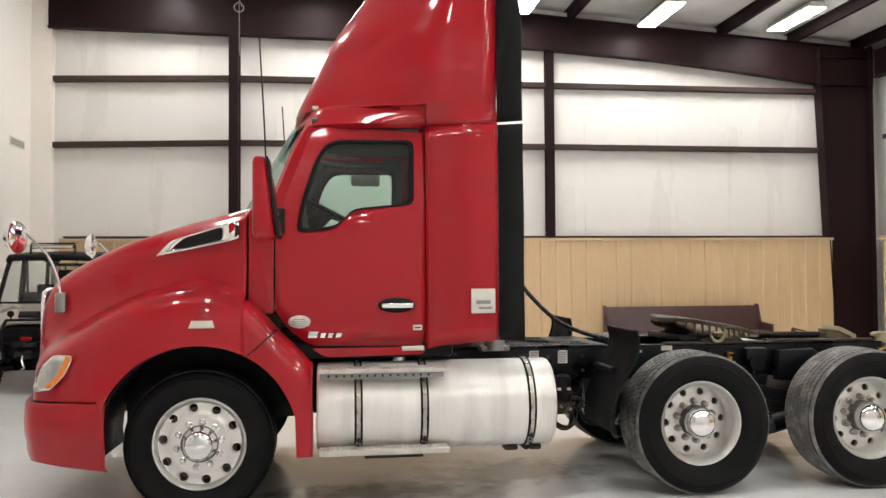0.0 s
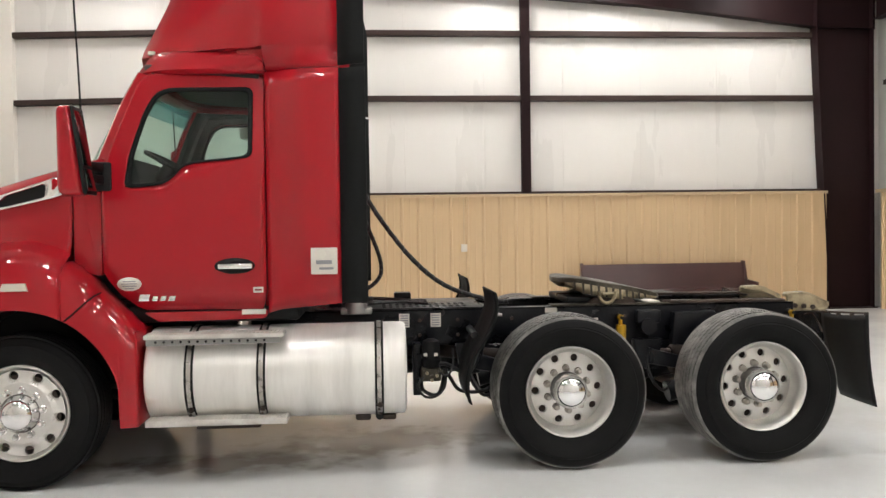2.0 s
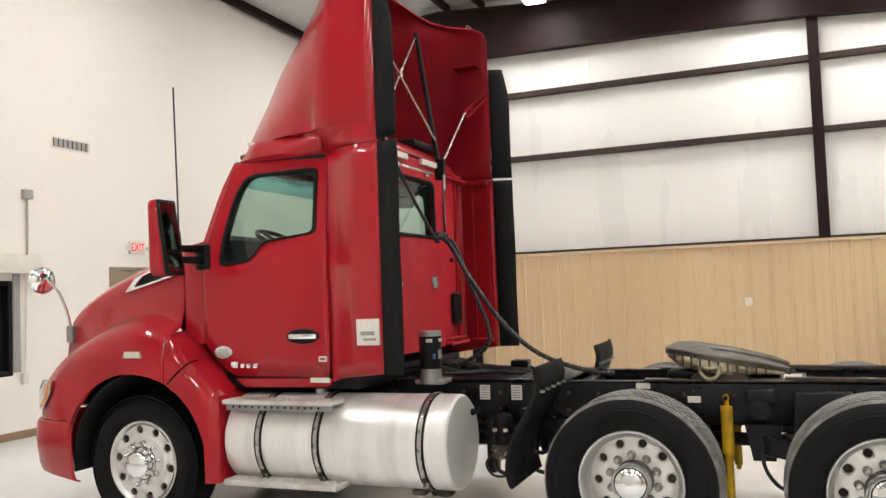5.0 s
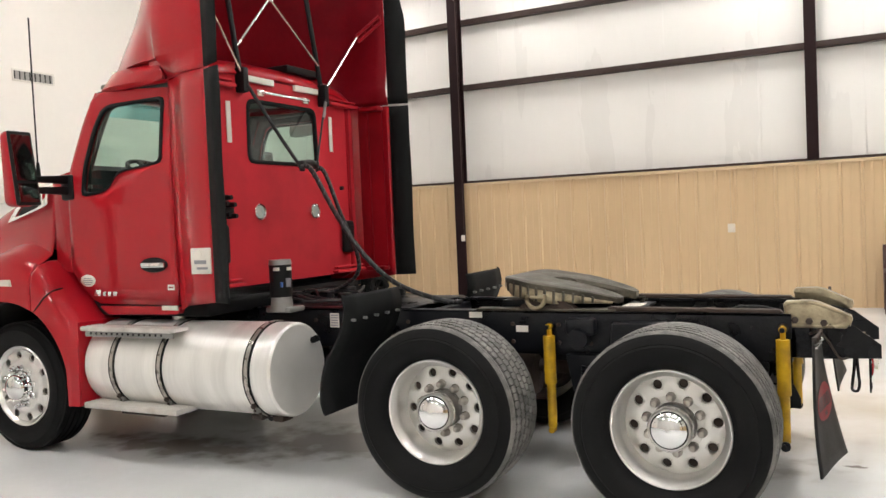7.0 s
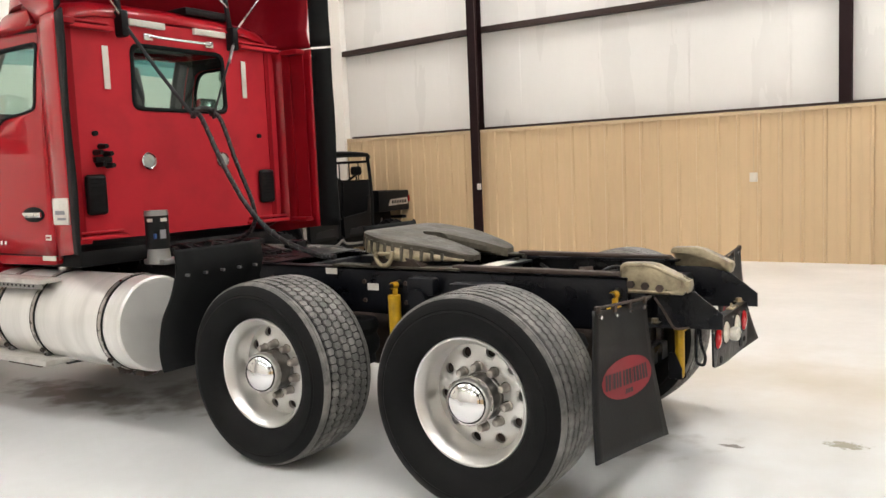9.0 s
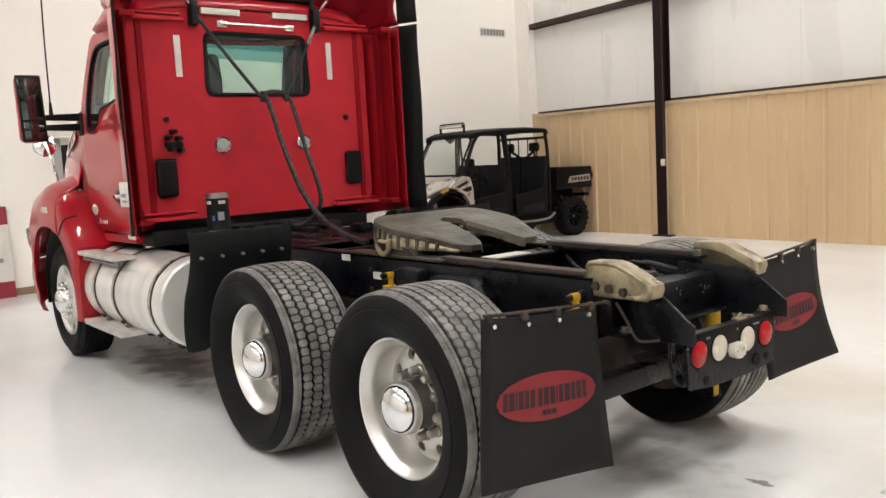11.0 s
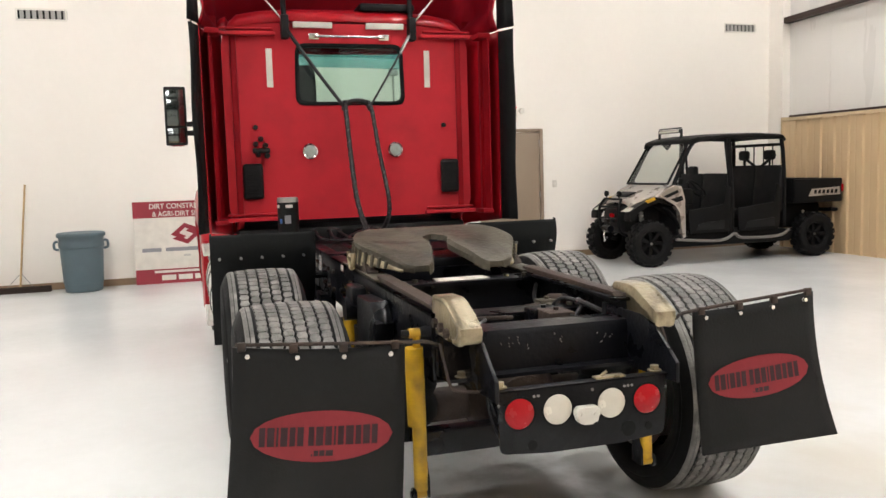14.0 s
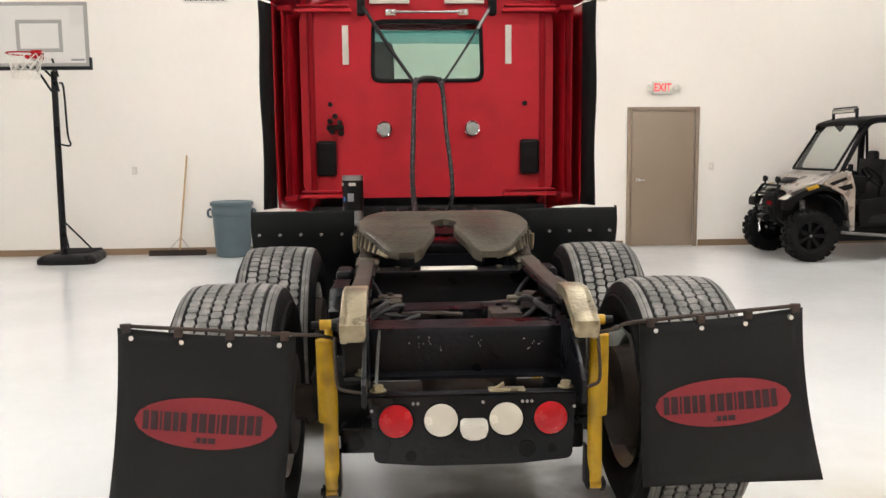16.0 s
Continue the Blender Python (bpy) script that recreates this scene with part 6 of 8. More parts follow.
def fuel_tanks():
    for s in (-1, 1):
        yc, zc, r = s * 0.865, 0.683, 0.308
        bm = B()
        prof = [(0.0005, 0.848), (0.20, 0.842), (0.285, 0.838), (0.302, 0.846), (r, 0.862), (r, 1.10), (r, 1.58), (r, 2.3), (r, 2.472), (0.304, 2.486), (0.292, 2.497), (0.27, 2.500), (0.15, 2.503), (0.0005, 2.504)]
        lathe(bm, prof, 64, "X")
        t = part("fuel_tank", bm, TANK, truck, "brushed aluminium cylindrical fuel tank", smooth=25, m=Matrix.Translation((0, yc, zc)))
        for x in (1.12, 1.57, 2.32):
            bm = B()
            lathe(bm, [(r + 0.001, -0.028), (r + 0.006, -0.028), (r + 0.006, 0.028), (r + 0.001, 0.028)], 64, "X")
            st = part("tank_strap", bm, RUBBER, t, "bright strap over black rubber", m=Matrix.Translation((x, 0, 0)))
            bm = B()
            lathe(bm, [(r + 0.006, -0.014), (r + 0.010, -0.013), (r + 0.010, 0.013), (r + 0.006, 0.014)], 64, "X")
            part("strap_band", bm, NUT, st, "steel strap band")
            bm = B()
            box(bm, (-0.02, s * (r * 0.70) - 0.02, -0.255), (0.02, s * (r * 0.70) + 0.02, -0.215), 0.006)
            part("strap_bolt", bm, STEEL, st)
            bm = B()
            for k, a in enumerate((-38, -46, -52)):
                c, q = math.cos(math.radians(a)), math.sin(math.radians(a))
                p = V(0.004 * (-1) ** k, s * (r + 0.008) * c, (r + 0.008) * q)
                cyl(bm, p, p + V(0, s * 0.022 * c, 0.022 * q), 0.013 if k else 0.017, seg=6)
            part("strap_buckle", bm, RUST, st, "dark strap tightening bolts")
        # frame brackets under the tank
        for x in (1.12, 1.57, 2.32):
            bm = B()
            tube(bm, [(x, s * 0.44, 0.80), (x, s * 0.50, 0.48), (x, s * 0.72, 0.375), (x, s * 0.95, 0.372)], 0.028, 8, 4)
            part("tank_bracket", bm, FRAME, truck)
        bm = B()
        box(bm, (2.16, yc - 0.10, 0.345), (2.26, yc + 0.02, 0.385), 0.015)
        part("tank_drain", bm, RUST, t, m=Matrix.Translation((0, -yc, -zc)))
        bm = B()
        box(bm, (2.34, yc - 0.10, 0.345), (2.43, yc + 0.02, 0.385), 0.015)
        part("tank_drain", bm, RUST, t, m=Matrix.Translation((0, -yc, -zc)))
        bm = B()
        tube(bm, [(2.503, yc - s * 0.16, zc + 0.17), (2.54, yc - s * 0.16, zc + 0.17), (2.565, yc - s * 0.14, zc + 0.18), (2.57, yc - s * 0.10, zc + 0.20)], 0.013, 10, 4)
        cyl(bm, (2.502, yc - s * 0.16, zc + 0.17), (2.518, yc - s * 0.16, zc + 0.17), 0.024, seg=6)
        part("fuel_elbow", bm, RUBBER, t, "black fuel line elbow", m=Matrix.Translation((0, -yc, -zc)))
        # steps
        for z0, z1, x1, w in ((0.945, 0.975, 1.72, 0.11), (0.395, 0.435, 1.735, 0.20)):
            bm = B()
            y0, y1 = s * 1.20, s * (1.20 - w - 0.06)
            box(bm, (0.855, min(y0, y1), z0), (x1, max(y0, y1), z1), 0.006)
            sp = part("step", bm, STEP, truck, "aluminium cab step with raised tread")
            bm = B()
            for i in range(34):
                x = 0.87 + (x1 - 0.89) * i / 33
                for k in range(3 if z0 > 0.6 else 5):
                    yy = s * (1.185 - 0.04 * k)
                    cyl(bm, (x, yy, z1 - 0.001), (x, yy, z1 + 0.004), 0.007, 0.005, 6)
            tagged(part("step_tread", bm, STEP, sp), "raised round tread buttons", kind="stuff")
            if z0 < 0.6:
                bm = B()
                box(bm, (1.16, min(s * 1.02, s * 1.14), 0.362), (1.56, max(s * 1.02, s * 1.14), 0.394), 0.005)
                part("step_bracket", bm, RUST, sp, "rusty bracket under the step")
            else:
                bm = B()
                prism(bm, [(0.86, 0.90), (1.70, 0.905), (1.70, 0.946), (0.86, 0.946)], s * 1.150, s * 1.160, "Y", 0.002)
                lip = part("step_lip", bm, STEEL, sp)
                for i in range(14):
                    x = 0.92 + 0.052 * i
                    bm = B()
                    cyl(bm, (x, s * 1.159, 0.924), (x, s * 1.163, 0.924), 0.008, seg=12)
                    part("lip_hole", bm, RUBBER, lip)
        # filler cap and deck plates on the tank top
        bm = B()
        cyl(bm, (1.42, yc - s * 0.06, zc + r - 0.02), (1.42, yc - s * 0.06, zc + r + 0.045), 0.055, seg=20)
        part("filler_cap", bm, POLISHED, t, "aluminium filler cap", m=Matrix.Translation((0, -yc, -zc)))


fuel_tanks()


def deck_gear():
    # perforated deck plate behind the cab
    bm = B()
    box(bm, (1.86, -0.44, 1.032), (3.10, 0.44, 1.040), 0.002)
    d = part("deck_plate", bm, FRAME, truck, "greasy perforated deck plate between the rails")
    bm = B()
    for i in range(13):
        for y in (-0.30, -0.12):
            box(bm, (2.35 + 0.05 * i, y - 0.06, 1.040), (2.375 + 0.05 * i, y + 0.06, 1.0425))
    part("deck_slot", bm, RUBBER, d, smooth=0)
    # low clutter of valves, brackets and lines behind the cab
    for x, y, z, a, b, c in ((1.95, -0.25, 1.04, 0.10, 0.08, 0.09), (2.0, 0.30, 1.04, 0.12, 0.16, 0.07), (2.2, 0.05, 1.04, 0.08, 0.10, 0.05), (1.95, 0.05, 1.04, 0.16, 0.10, 0.06), (2.45, 0.33, 1.04, 0.14, 0.12, 0.06)):
        bm = B()
        box(bm, (x, y, z), (x + a, y + b, z + c), 0.012)
        part("valve_block", bm, FRAME, truck, "black valve block on the deck")
    rng = random.Random(11)
    for i in range(7):
        bm = B()
        y0 = -0.35 + 0.11 * i
        tube(bm, [(1.85, y0, 1.10), (2.0, y0 + rng.uniform(-0.1, 0.1), 1.12), (2.2, y0 + rng.uniform(-0.15, 0.15), 1.07), (2.45, y0 * 0.6 + rng.uniform(-0.1, 0.1), 1.06), (2.7, y0 * 0.5, 1.05)], 0.009, 6, 5)
        part("air_line", bm, HOSE, truck)
    # fuel filter with its clear bowl
    base = V(2.165, -0.58, 0)
    bm = B()
    cyl(bm, base + V(0, 0, 1.13), base + V(0, 0, 1.355), 0.078, seg=28)
    f = part("fuel_filter", bm, BLACK_PL, truck, "black fuel filter with a bare metal cap")
    bm = B()
    cyl(bm, base + V(0, 0, 1.355), base + V(0, 0, 1.39), 0.081, 0.076, 28)
    part("filter_cap", bm, STEEL, f, "bare metal filter cap")
    bm = B()
    cyl(bm, base + V(0, 0, 1.03), base + V(0, 0, 1.13), 0.082, 0.072, 28)
    box(bm, base + V(-0.11, -0.05, 1.02), base + V(0.11, 0.12, 1.06), 0.012)
    part("filter_head", bm, STEEL, f, "bare metal filter head")
    bm = B()
    box(bm, base + V(0.070, -0.035, 1.20), base + V(0.0795, 0.010, 1.26), 0.002)
    part("filter_label", bm, GREYPRINT, f, smooth=0)
    bm = B()
    box(bm, base + V(0.0, -0.0785, 1.315), base + V(0.045, -0.065, 1.338), 0.002)
    part("filter_label", bm, DECAL, f, smooth=0)
    bm = B()
    box(bm, base + V(0.072, -0.025, 1.315), base + V(0.0795, 0.025, 1.338), 0.002)
    part("filter_label", bm, DECAL, f, smooth=0)
    bm = B()
    box(bm, base + V(0.045, -0.068, 1.20), base + V(0.060, -0.052, 1.235), 0.002)
    part("filter_label", bm, BLUEPRINT, f, "small blue label", smooth=0)
    # decals on the rail
    for x in (2.47, 2.70):
        bm = B()
        box(bm, (x, -0.4425, 0.90), (x + 0.075, -0.4385, 1.0), 0.001)
        dc = part("rail_decal", bm, DECAL, truck, "white decal on the frame rail", smooth=0)
        bm = B()
        for z in lin(0.915, 0.985, 5):
            box(bm, (x + 0.01, -0.444, z - 0.004), (x + 0.065, -0.4424, z + 0.004))
        part("decal_print", bm, GREYPRINT, dc, smooth=0)
    bm = B()
    box(bm, (3.55, -0.4425, 0.985), (3.64, -0.4385, 1.022), 0.001)
    part("rail_decal", bm, DECAL, truck, "white decal on the frame rail", smooth=0)
    bm = B()
    box(bm, (3.87, -0.4425, 0.90), (3.95, -0.4385, 0.94), 0.001)
    part("rail_decal", bm, DECAL, truck, "white decal on the frame rail", smooth=0)
    # air dryer behind the tank
    bm = B()
    lathe(bm, [(0.0005, 0.0), (0.066, 0.0), (0.072, 0.02), (0.072, 0.06), (0.065, 0.065), (0.064, 0.16), (0.056, 0.185), (0.03, 0.198), (0.0005, 0.20)], 28, "Z")
    dry = part("air_dryer", bm, BLACK_PL, truck, "black air dryer canister behind the tank", m=Matrix.Translation((2.69, -0.60, 0.635)))
    bm = B()
    box(bm, (-0.075, -0.06, -0.10), (0.07, 0.09, -0.002), 0.02)
    for x, y, z in ((-0.05, -0.07, -0.03), (0.0, -0.075, -0.06), (0.05, -0.07, -0.02), (0.075, 0.0, -0.05)):
        cyl(bm, (x, y + 0.03, z), (x * 1.2, y - 0.012, z), 0.014, seg=8)
    part("dryer_base", bm, GREASE, dry, "greasy valve base")
    bm = B()
    tube(bm, [(-0.06, -0.08, -0.06), (-0.10, -0.10, -0.12), (-0.06, -0.10, -0.19), (0.02, -0.08, -0.20), (0.09, -0.05, -0.14), (0.11, 0.0, -0.02)], 0.009, 8, 5)
    tube(bm, [(0.05, -0.08, -0.03), (0.11, -0.10, -0.05), (0.15, -0.06, 0.02), (0.16, 0.02, 0.12)], 0.008, 8, 5)
    part("dryer_line", bm, HOSE, dry)
    for x, y, z in ((-0.035, -0.085, -0.035), (0.035, -0.088, -0.055), (0.0, -0.09, -0.085)):
        bm = B()
        cyl(bm, (x, y + 0.03, z), (x, y - 0.012, z), 0.013, 0.010, 6)
        cyl(bm, (x, y - 0.012, z), (x, y - 0.022, z), 0.007, seg=8)
        part("brass_fitting", bm, CAST, dry, "brass hose fitting")
    for x in (-0.045, 0.03):
        bm = B()
        box(bm, (x - 0.012, -0.074, 0.085), (x + 0.014, -0.058, 0.105), 0.001)
        part("dryer_label", bm, DECAL, dry, smooth=0)
    bm = B()
    box(bm, (2.56, -0.60, 0.43), (2.62, -0.48, 0.80), 0.01)
    part("tank_hanger", bm, FRAME, truck)
    bm = B()
    for p in ([(2.62, -0.6, 0.56), (2.63, -0.62, 0.47), (2.74, -0.6, 0.44), (2.80, -0.5, 0.6)], [(2.66, -0.56, 0.6), (2.80, -0.6, 0.58), (2.9, -0.55, 0.45), (3.1, -0.5, 0.44), (3.2, -0.45, 0.55)], [(2.66, -0.62, 0.62), (2.78, -0.64, 0.66), (2.95, -0.6, 0.58), (3.05, -0.5, 0.7)]):
        tube(bm, p, 0.014, 8, 6)
    part("air_line", bm, HOSE, truck)
    # hoses from the bracket below the back window down to the deck
    for pts, r in (
        ([(2.04, -0.10, 2.07), (2.14, -0.11, 2.03), (2.345, -0.125, 1.70), (2.59, -0.14, 1.385), (2.85, -0.13, 1.175), (3.195, -0.12, 1.06), (3.35, -0.12, 1.05)], 0.0175),
        ([(2.04, 0.09, 2.07), (2.11, 0.10, 2.02), (2.22, 0.12, 1.71), (2.34, 0.15, 1.38), (2.32, 0.15, 1.22), (2.15, 0.13, 1.11), (1.98, 0.13, 1.09)], 0.016),
    ):
        bm = B()
        tube(bm, pts, r, 12, 14)
        hose = part("suzi_hose", bm, HOSE, truck, "black air and electric hose in a spiral wrap")
        mid = smooth_path(pts, 24)
        bm = B()
        coil = []
        for i in range(3, len(mid) - 3):
            u, w = frame_of((mid[i + 1] - mid[i - 1]).normalized())
            coil.append(mid[i] + (u * math.cos(i * 1.15) + w * math.sin(i * 1.15)) * (r + 0.001))
        tube(bm, coil, 0.0042, 5, 1)
        part("spiral_wrap", bm, WRAP, hose, "grey spiral hose wrap")
    bm = B()
    tube(bm, [(2.05, -0.108, 2.04), (2.04, -0.09, 2.08), (2.04, -0.045, 2.103), (2.04, 0.0, 2.108), (2.04, 0.045, 2.103), (2.04, 0.085, 2.08), (2.05, 0.10, 2.04)], 0.021, 10, 5)
    for y in (-0.095, 0.085):
        box(bm, (2.015, y - 0.016, 2.055), (2.065, y + 0.016, 2.115), 0.008)
    part("hose_clamp", bm, HOSE, truck, "black clamp holding the hoses")
    for s in (-1, 1):
        bm = B()
        tube(bm, [(1.88, s * 0.49, 2.66), (1.95, s * 0.30, 2.36), (2.03, s * 0.105, 2.07)], 0.014 if s < 0 else 0.009, 8, 5)
        part("hose_spring", bm, HOSE, truck, "stretched black spring that carries the hoses")
    bm = B()
    tube(bm, [(1.89, 0.47, 2.63), (1.925, 0.385, 2.49)], 0.013, 8, 1)
    part("spring_end", bm, STEEL, truck, "bare metal end of a spring")
    # fifth wheel: crowned plate with throat and drooping horns, on a cast skirt
    fw = new("fifth_wheel")
    fw.parent = truck
    tagged(fw, "greasy steel fifth-wheel coupling plate, tilted down to the rear")
    crown = curve_at([(3.69, 1.222), (3.75, 1.236), (3.84, 1.233), (3.97, 1.210), (4.15, 1.180), (4.30, 1.148), (4.40, 1.122), (4.485, 1.094)])
    outer = curve_at([(3.698, 0.02), (3.704, 0.12), (3.73, 0.25), (3.785, 0.345), (3.885, 0.415), (4.03, 0.442), (4.13, 0.427), (4.22, 0.392), (4.31, 0.352), (4.39, 0.318), (4.45, 0.285), (4.482, 0.235)])

    def inner(x):
        if x < 3.99:
            return 0.0
        if x < 4.07:
            return math.sqrt(max(0.0, 0.075**2 - (x - 4.065) ** 2)) * 0.95
        return curve_at([(4.07, 0.070), (4.11, 0.050), (4.20, 0.060), (4.32, 0.092), (4.40, 0.112), (4.45, 0.128), (4.482, 0.158)])(x)

    stations = lin(3.698, 3.79, 8) + lin(3.805, 4.36, 27) + lin(4.375, 4.482, 9)
    for s in (-1, 1):
        rows = []
        for x in stations:
            yo, yi = outer(x), inner(x)
            row = []
            for t in (0.0, 0.05, 0.12, 0.3, 0.5, 0.7, 0.85, 0.93, 0.975, 1.0):
                y = yi + (yo - yi) * t
                sink = 0.007 * max(0.0, (t - 0.93) / 0.07) + (0.020 * max(0.0, (0.05 - t) / 0.05) if yi > 0.0 and x > 4.12 else 0.0)
                arc = 0.004 if 0.12 < math.hypot(x - 4.05, y) < 0.20 and x < 4.16 else 0.0
                row.append(V(x, s * y, crown(x) - sink + arc))
            rows.append(row)
        bm = B()
        loft(bm, [row + [p - V(0, 0, 0.030) for p in row[::-1]] for row in rows], True, True, True)
        part("coupling_plate", bm, GREASE, fw, "greasy half of the coupling plate", smooth=28)
        # skirt, deeper in front and fading to the horns
        bm = B()
        top, low = [], []
        for x in lin(3.74, 4.45, 40):
            d = 0.085 * min(1.0, max(0.0, (4.47 - x) / 0.35)) ** 0.8
            y = outer(x)
            top.append(V(x, s * (y - 0.006), crown(x) - 0.026))
            low.append(V(x, s * (y + 0.010), max(1.048, crown(x) - 0.026 - d * min(1.0, 0.35 + (x - 3.74) / 0.15))))
        loft(bm, [top, low], False)
        part("plate_skirt", bm, CAST, fw, "tan cast skirt of the plate", smooth=60, thick=0.014)
        for i in range(3, 34, 3):
            p, q = top[i], low[i]
            if p.z - q.z < 0.03:
                continue
            bm = B()
            d = (top[i + 1] - top[i - 1]).normalized() * 0.007
            out = V(0, s * 0.016, 0)
            loft(bm, [[p - d, p + d, p + d + out, p - d + out], [q - d, q + d, q + d + out * 0.4, q - d + out * 0.4]], True, True, True)
            part("skirt_rib", bm, GREASE, fw)
        bm = B()
        tube(bm, [(3.952, s * 0.462, 1.135), (3.962, s * 0.462, 1.085), (3.985, s * 0.462, 1.058), (4.013, s * 0.462, 1.050), (4.041, s * 0.462, 1.058), (4.066, s * 0.462, 1.085), (4.076, s * 0.462, 1.135)], 0.013, 10, 4)
        tube(bm, [(3.955, s * 0.462, 1.118), (4.073, s * 0.462, 1.118)], 0.011, 8, 1)
        part("pivot_lug", bm, CAST, fw, "tan cast D-shaped pivot lug")
        bm = B()
        prism(bm, rounded([(3.88, 1.044), (4.26, 1.044), (4.20, 1.085), (4.10, 1.10), (3.97, 1.10), (3.92, 1.075)], 0.012), s * 0.36, s * 0.43, "Y", 0.006)
        part("pivot_stand", bm, RUST, fw)
        bm = B()
        box(bm, (3.60, s * 0.385 - 0.055, 1.031), (4.50, s * 0.385 + 0.055, 1.044), 0.003)
        part("slide_plate", bm, GREASE, fw)
    bm = B()
    box(bm, (3.74, -0.34, 1.04), (4.14, 0.34, 1.09), 0.01)
    part("lock_block", bm, FRAME, fw)


deck_gear()

# ---- things along the front wall ----
def wall_fittings():
    # door in its frame
    d = tagged(new("door_1"), "closed taupe painted metal door with a lever handle", "door", kind="structure")
    bm = B()
    box(bm, (X0 + 0.001, 3.40, 0.012), (X0 + 0.03, 4.40, 2.135), 0.004)
    part("door_leaf", bm, DOORP, d)
    bm = B()
    for lo, hi in (((X0, 3.33, 0), (X0 + 0.045, 3.39, 2.195)), ((X0, 4.41, 0), (X0 + 0.045, 4.47, 2.195)), ((X0, 3.39, 2.14), (X0 + 0.045, 4.41, 2.195))):
        box(bm, lo, hi, 0.006)
    part("door_frame", bm, DOORP, d)
    bm = B()
    cyl(bm, (X0 + 0.03, 3.50, 1.06), (X0 + 0.04, 3.50, 1.06), 0.032, seg=20)
    cyl(bm, (X0 + 0.04, 3.50, 1.06), (X0 + 0.085, 3.50, 1.06), 0.012, seg=12)
    tube(bm, [(X0 + 0.08, 3.49, 1.06), (X0 + 0.082, 3.56, 1.06), (X0 + 0.08, 3.61, 1.055)], 0.010, 8, 3)
    part("door_handle", bm, POLISHED, d, "silver lever handle")
    bm = B()
    for z in (0.25, 1.1, 1.95):
        cyl(bm, (X0 + 0.032, 4.402, z - 0.05), (X0 + 0.032, 4.402, z + 0.05), 0.010, seg=10)
    part("hinges", bm, STEEL, d)

    # exit sign with two lamp heads
    e = thing("exit_sign", "white emergency exit sign with red letters and two lamp heads", "exit sign", at=(X0, 3.865, 2.49))
    bm = B()
    box(bm, (0.0, -0.15, -0.10), (0.05, 0.15, 0.10), 0.012)
    part("sign_body", bm, WHITE_PL, e)
    text_mesh("letters", "EXIT", 0.165, EXITGLOW, Matrix(((0, 0, 1, 0.0515), (1, 0, 0, 0), (0, 1, 0, 0.0), (0, 0, 0, 1))), e, 0.82, 0.003)
    for s in (-1, 1):
        bm = B()
        lathe(bm, [(0.0005, -0.05), (0.03, -0.045), (0.05, 0.0), (0.05, 0.012), (0.0005, 0.014)], 20, "X")
        part("lamp_head", bm, WHITE_PL, e, m=pose(0.07, s * 0.215, 0.0, 0, 15, s * 25))
        bm = B()
        cyl(bm, (0.03, s * 0.145, 0), (0.05, s * 0.20, 0), 0.012, seg=8)
        part("lamp_arm", bm, WHITE_PL, e)

    # wall vents
    for y, z in ((2.66, 3.88), (8.39, 3.94), (-3.12, 3.885)):
        v = thing("wall_vent", "white louvred wall vent grille", "vent", "wall vents", at=(X0, y, z))
        bm = B()
        for lo, hi in (((0, -0.33, -0.085), (0.014, 0.33, -0.06)), ((0, -0.33, 0.06), (0.014, 0.33, 0.085)), ((0, -0.33, -0.06), (0.014, -0.305, 0.06)), ((0, 0.305, -0.06), (0.014, 0.33, 0.06))):
            box(bm, lo, hi, 0.003)
        part("frame", bm, WHITE_PL, v)
        bm = B()
        box(bm, (0.002, -0.305, -0.06), (0.004, 0.305, 0.06))
        part("backing", bm, RUBBER, v, smooth=0)
        for k in range(8):
            yy = -0.28 + 0.08 * k
            bm = B()
            prism(bm, [(0.004, yy), (0.012, yy + 0.012), (0.012, yy + 0.055), (0.004, yy + 0.04)], -0.058, 0.058, "Z")
            part("slat", bm, GREYBOX, v, smooth=0)

    # switch and outlets
    for name, x, y, z in (("light_switch", X0, 4.69, 1.262), ("wall_outlet", X0, -4.30, 1.297)):
        t = thing(name, "small wall plate on the white wall", "switch" if "switch" in name else "outlet", at=(x, y, z))
        bm = B()
        box(bm, (0, -0.04, -0.06), (0.008, 0.04, 0.06), 0.003)
        part("cover_plate", bm, DECAL, t)
        bm = B()
        box(bm, (0.008, -0.013, -0.025), (0.014, 0.013, 0.025), 0.002)
        part("toggle", bm, WHITE_PL, t)
    # outlet and conduit on the wainscot, and one on the column
    t = thing("conduit_outlet", "white outlet box on thin conduit on the tan wainscot", "outlet", at=(3.93, 8.848, 1.285))
    bm = B()
    box(bm, (-0.055, -0.055, -0.07), (0.055, -0.002, 0.07), 0.006)
    part("outlet_box", bm, DECAL, t)
    bm = B()
    cyl(bm, (0, -0.025, 0.07), (0, -0.025, 0.96), 0.010, seg=8)
    part("conduit", bm, TANTRIM, t)
    t = thing("hanging_cable", "grey wire with a ring hanging under the brown rafter", "cable", at=(-0.785, 8.52, 6.50))
    bm = B()
    tube(bm, [(0, 0.47, 0.16), (0, 0.10, 0.16), (0, 0.0, 0.12), (0, 0, 0.0), (0.004, 0.02, -0.5), (0.0, 0.10, -0.86)], 0.008, 6, 3)
    part("wire", bm, STEEL, t)
    bm = B()
    tube(bm, [(0.085 * math.cos(a), -0.014, 0.085 * math.sin(a)) for a in lin(0, 2 * math.pi, 25)], 0.011, 6, 1)
    part("ring", bm, STEEL, t)
    t = thing("column_outlet", "white outlet box on the brown wall column", "outlet", at=(-0.84, 8.738, 1.26))
    bm = B()
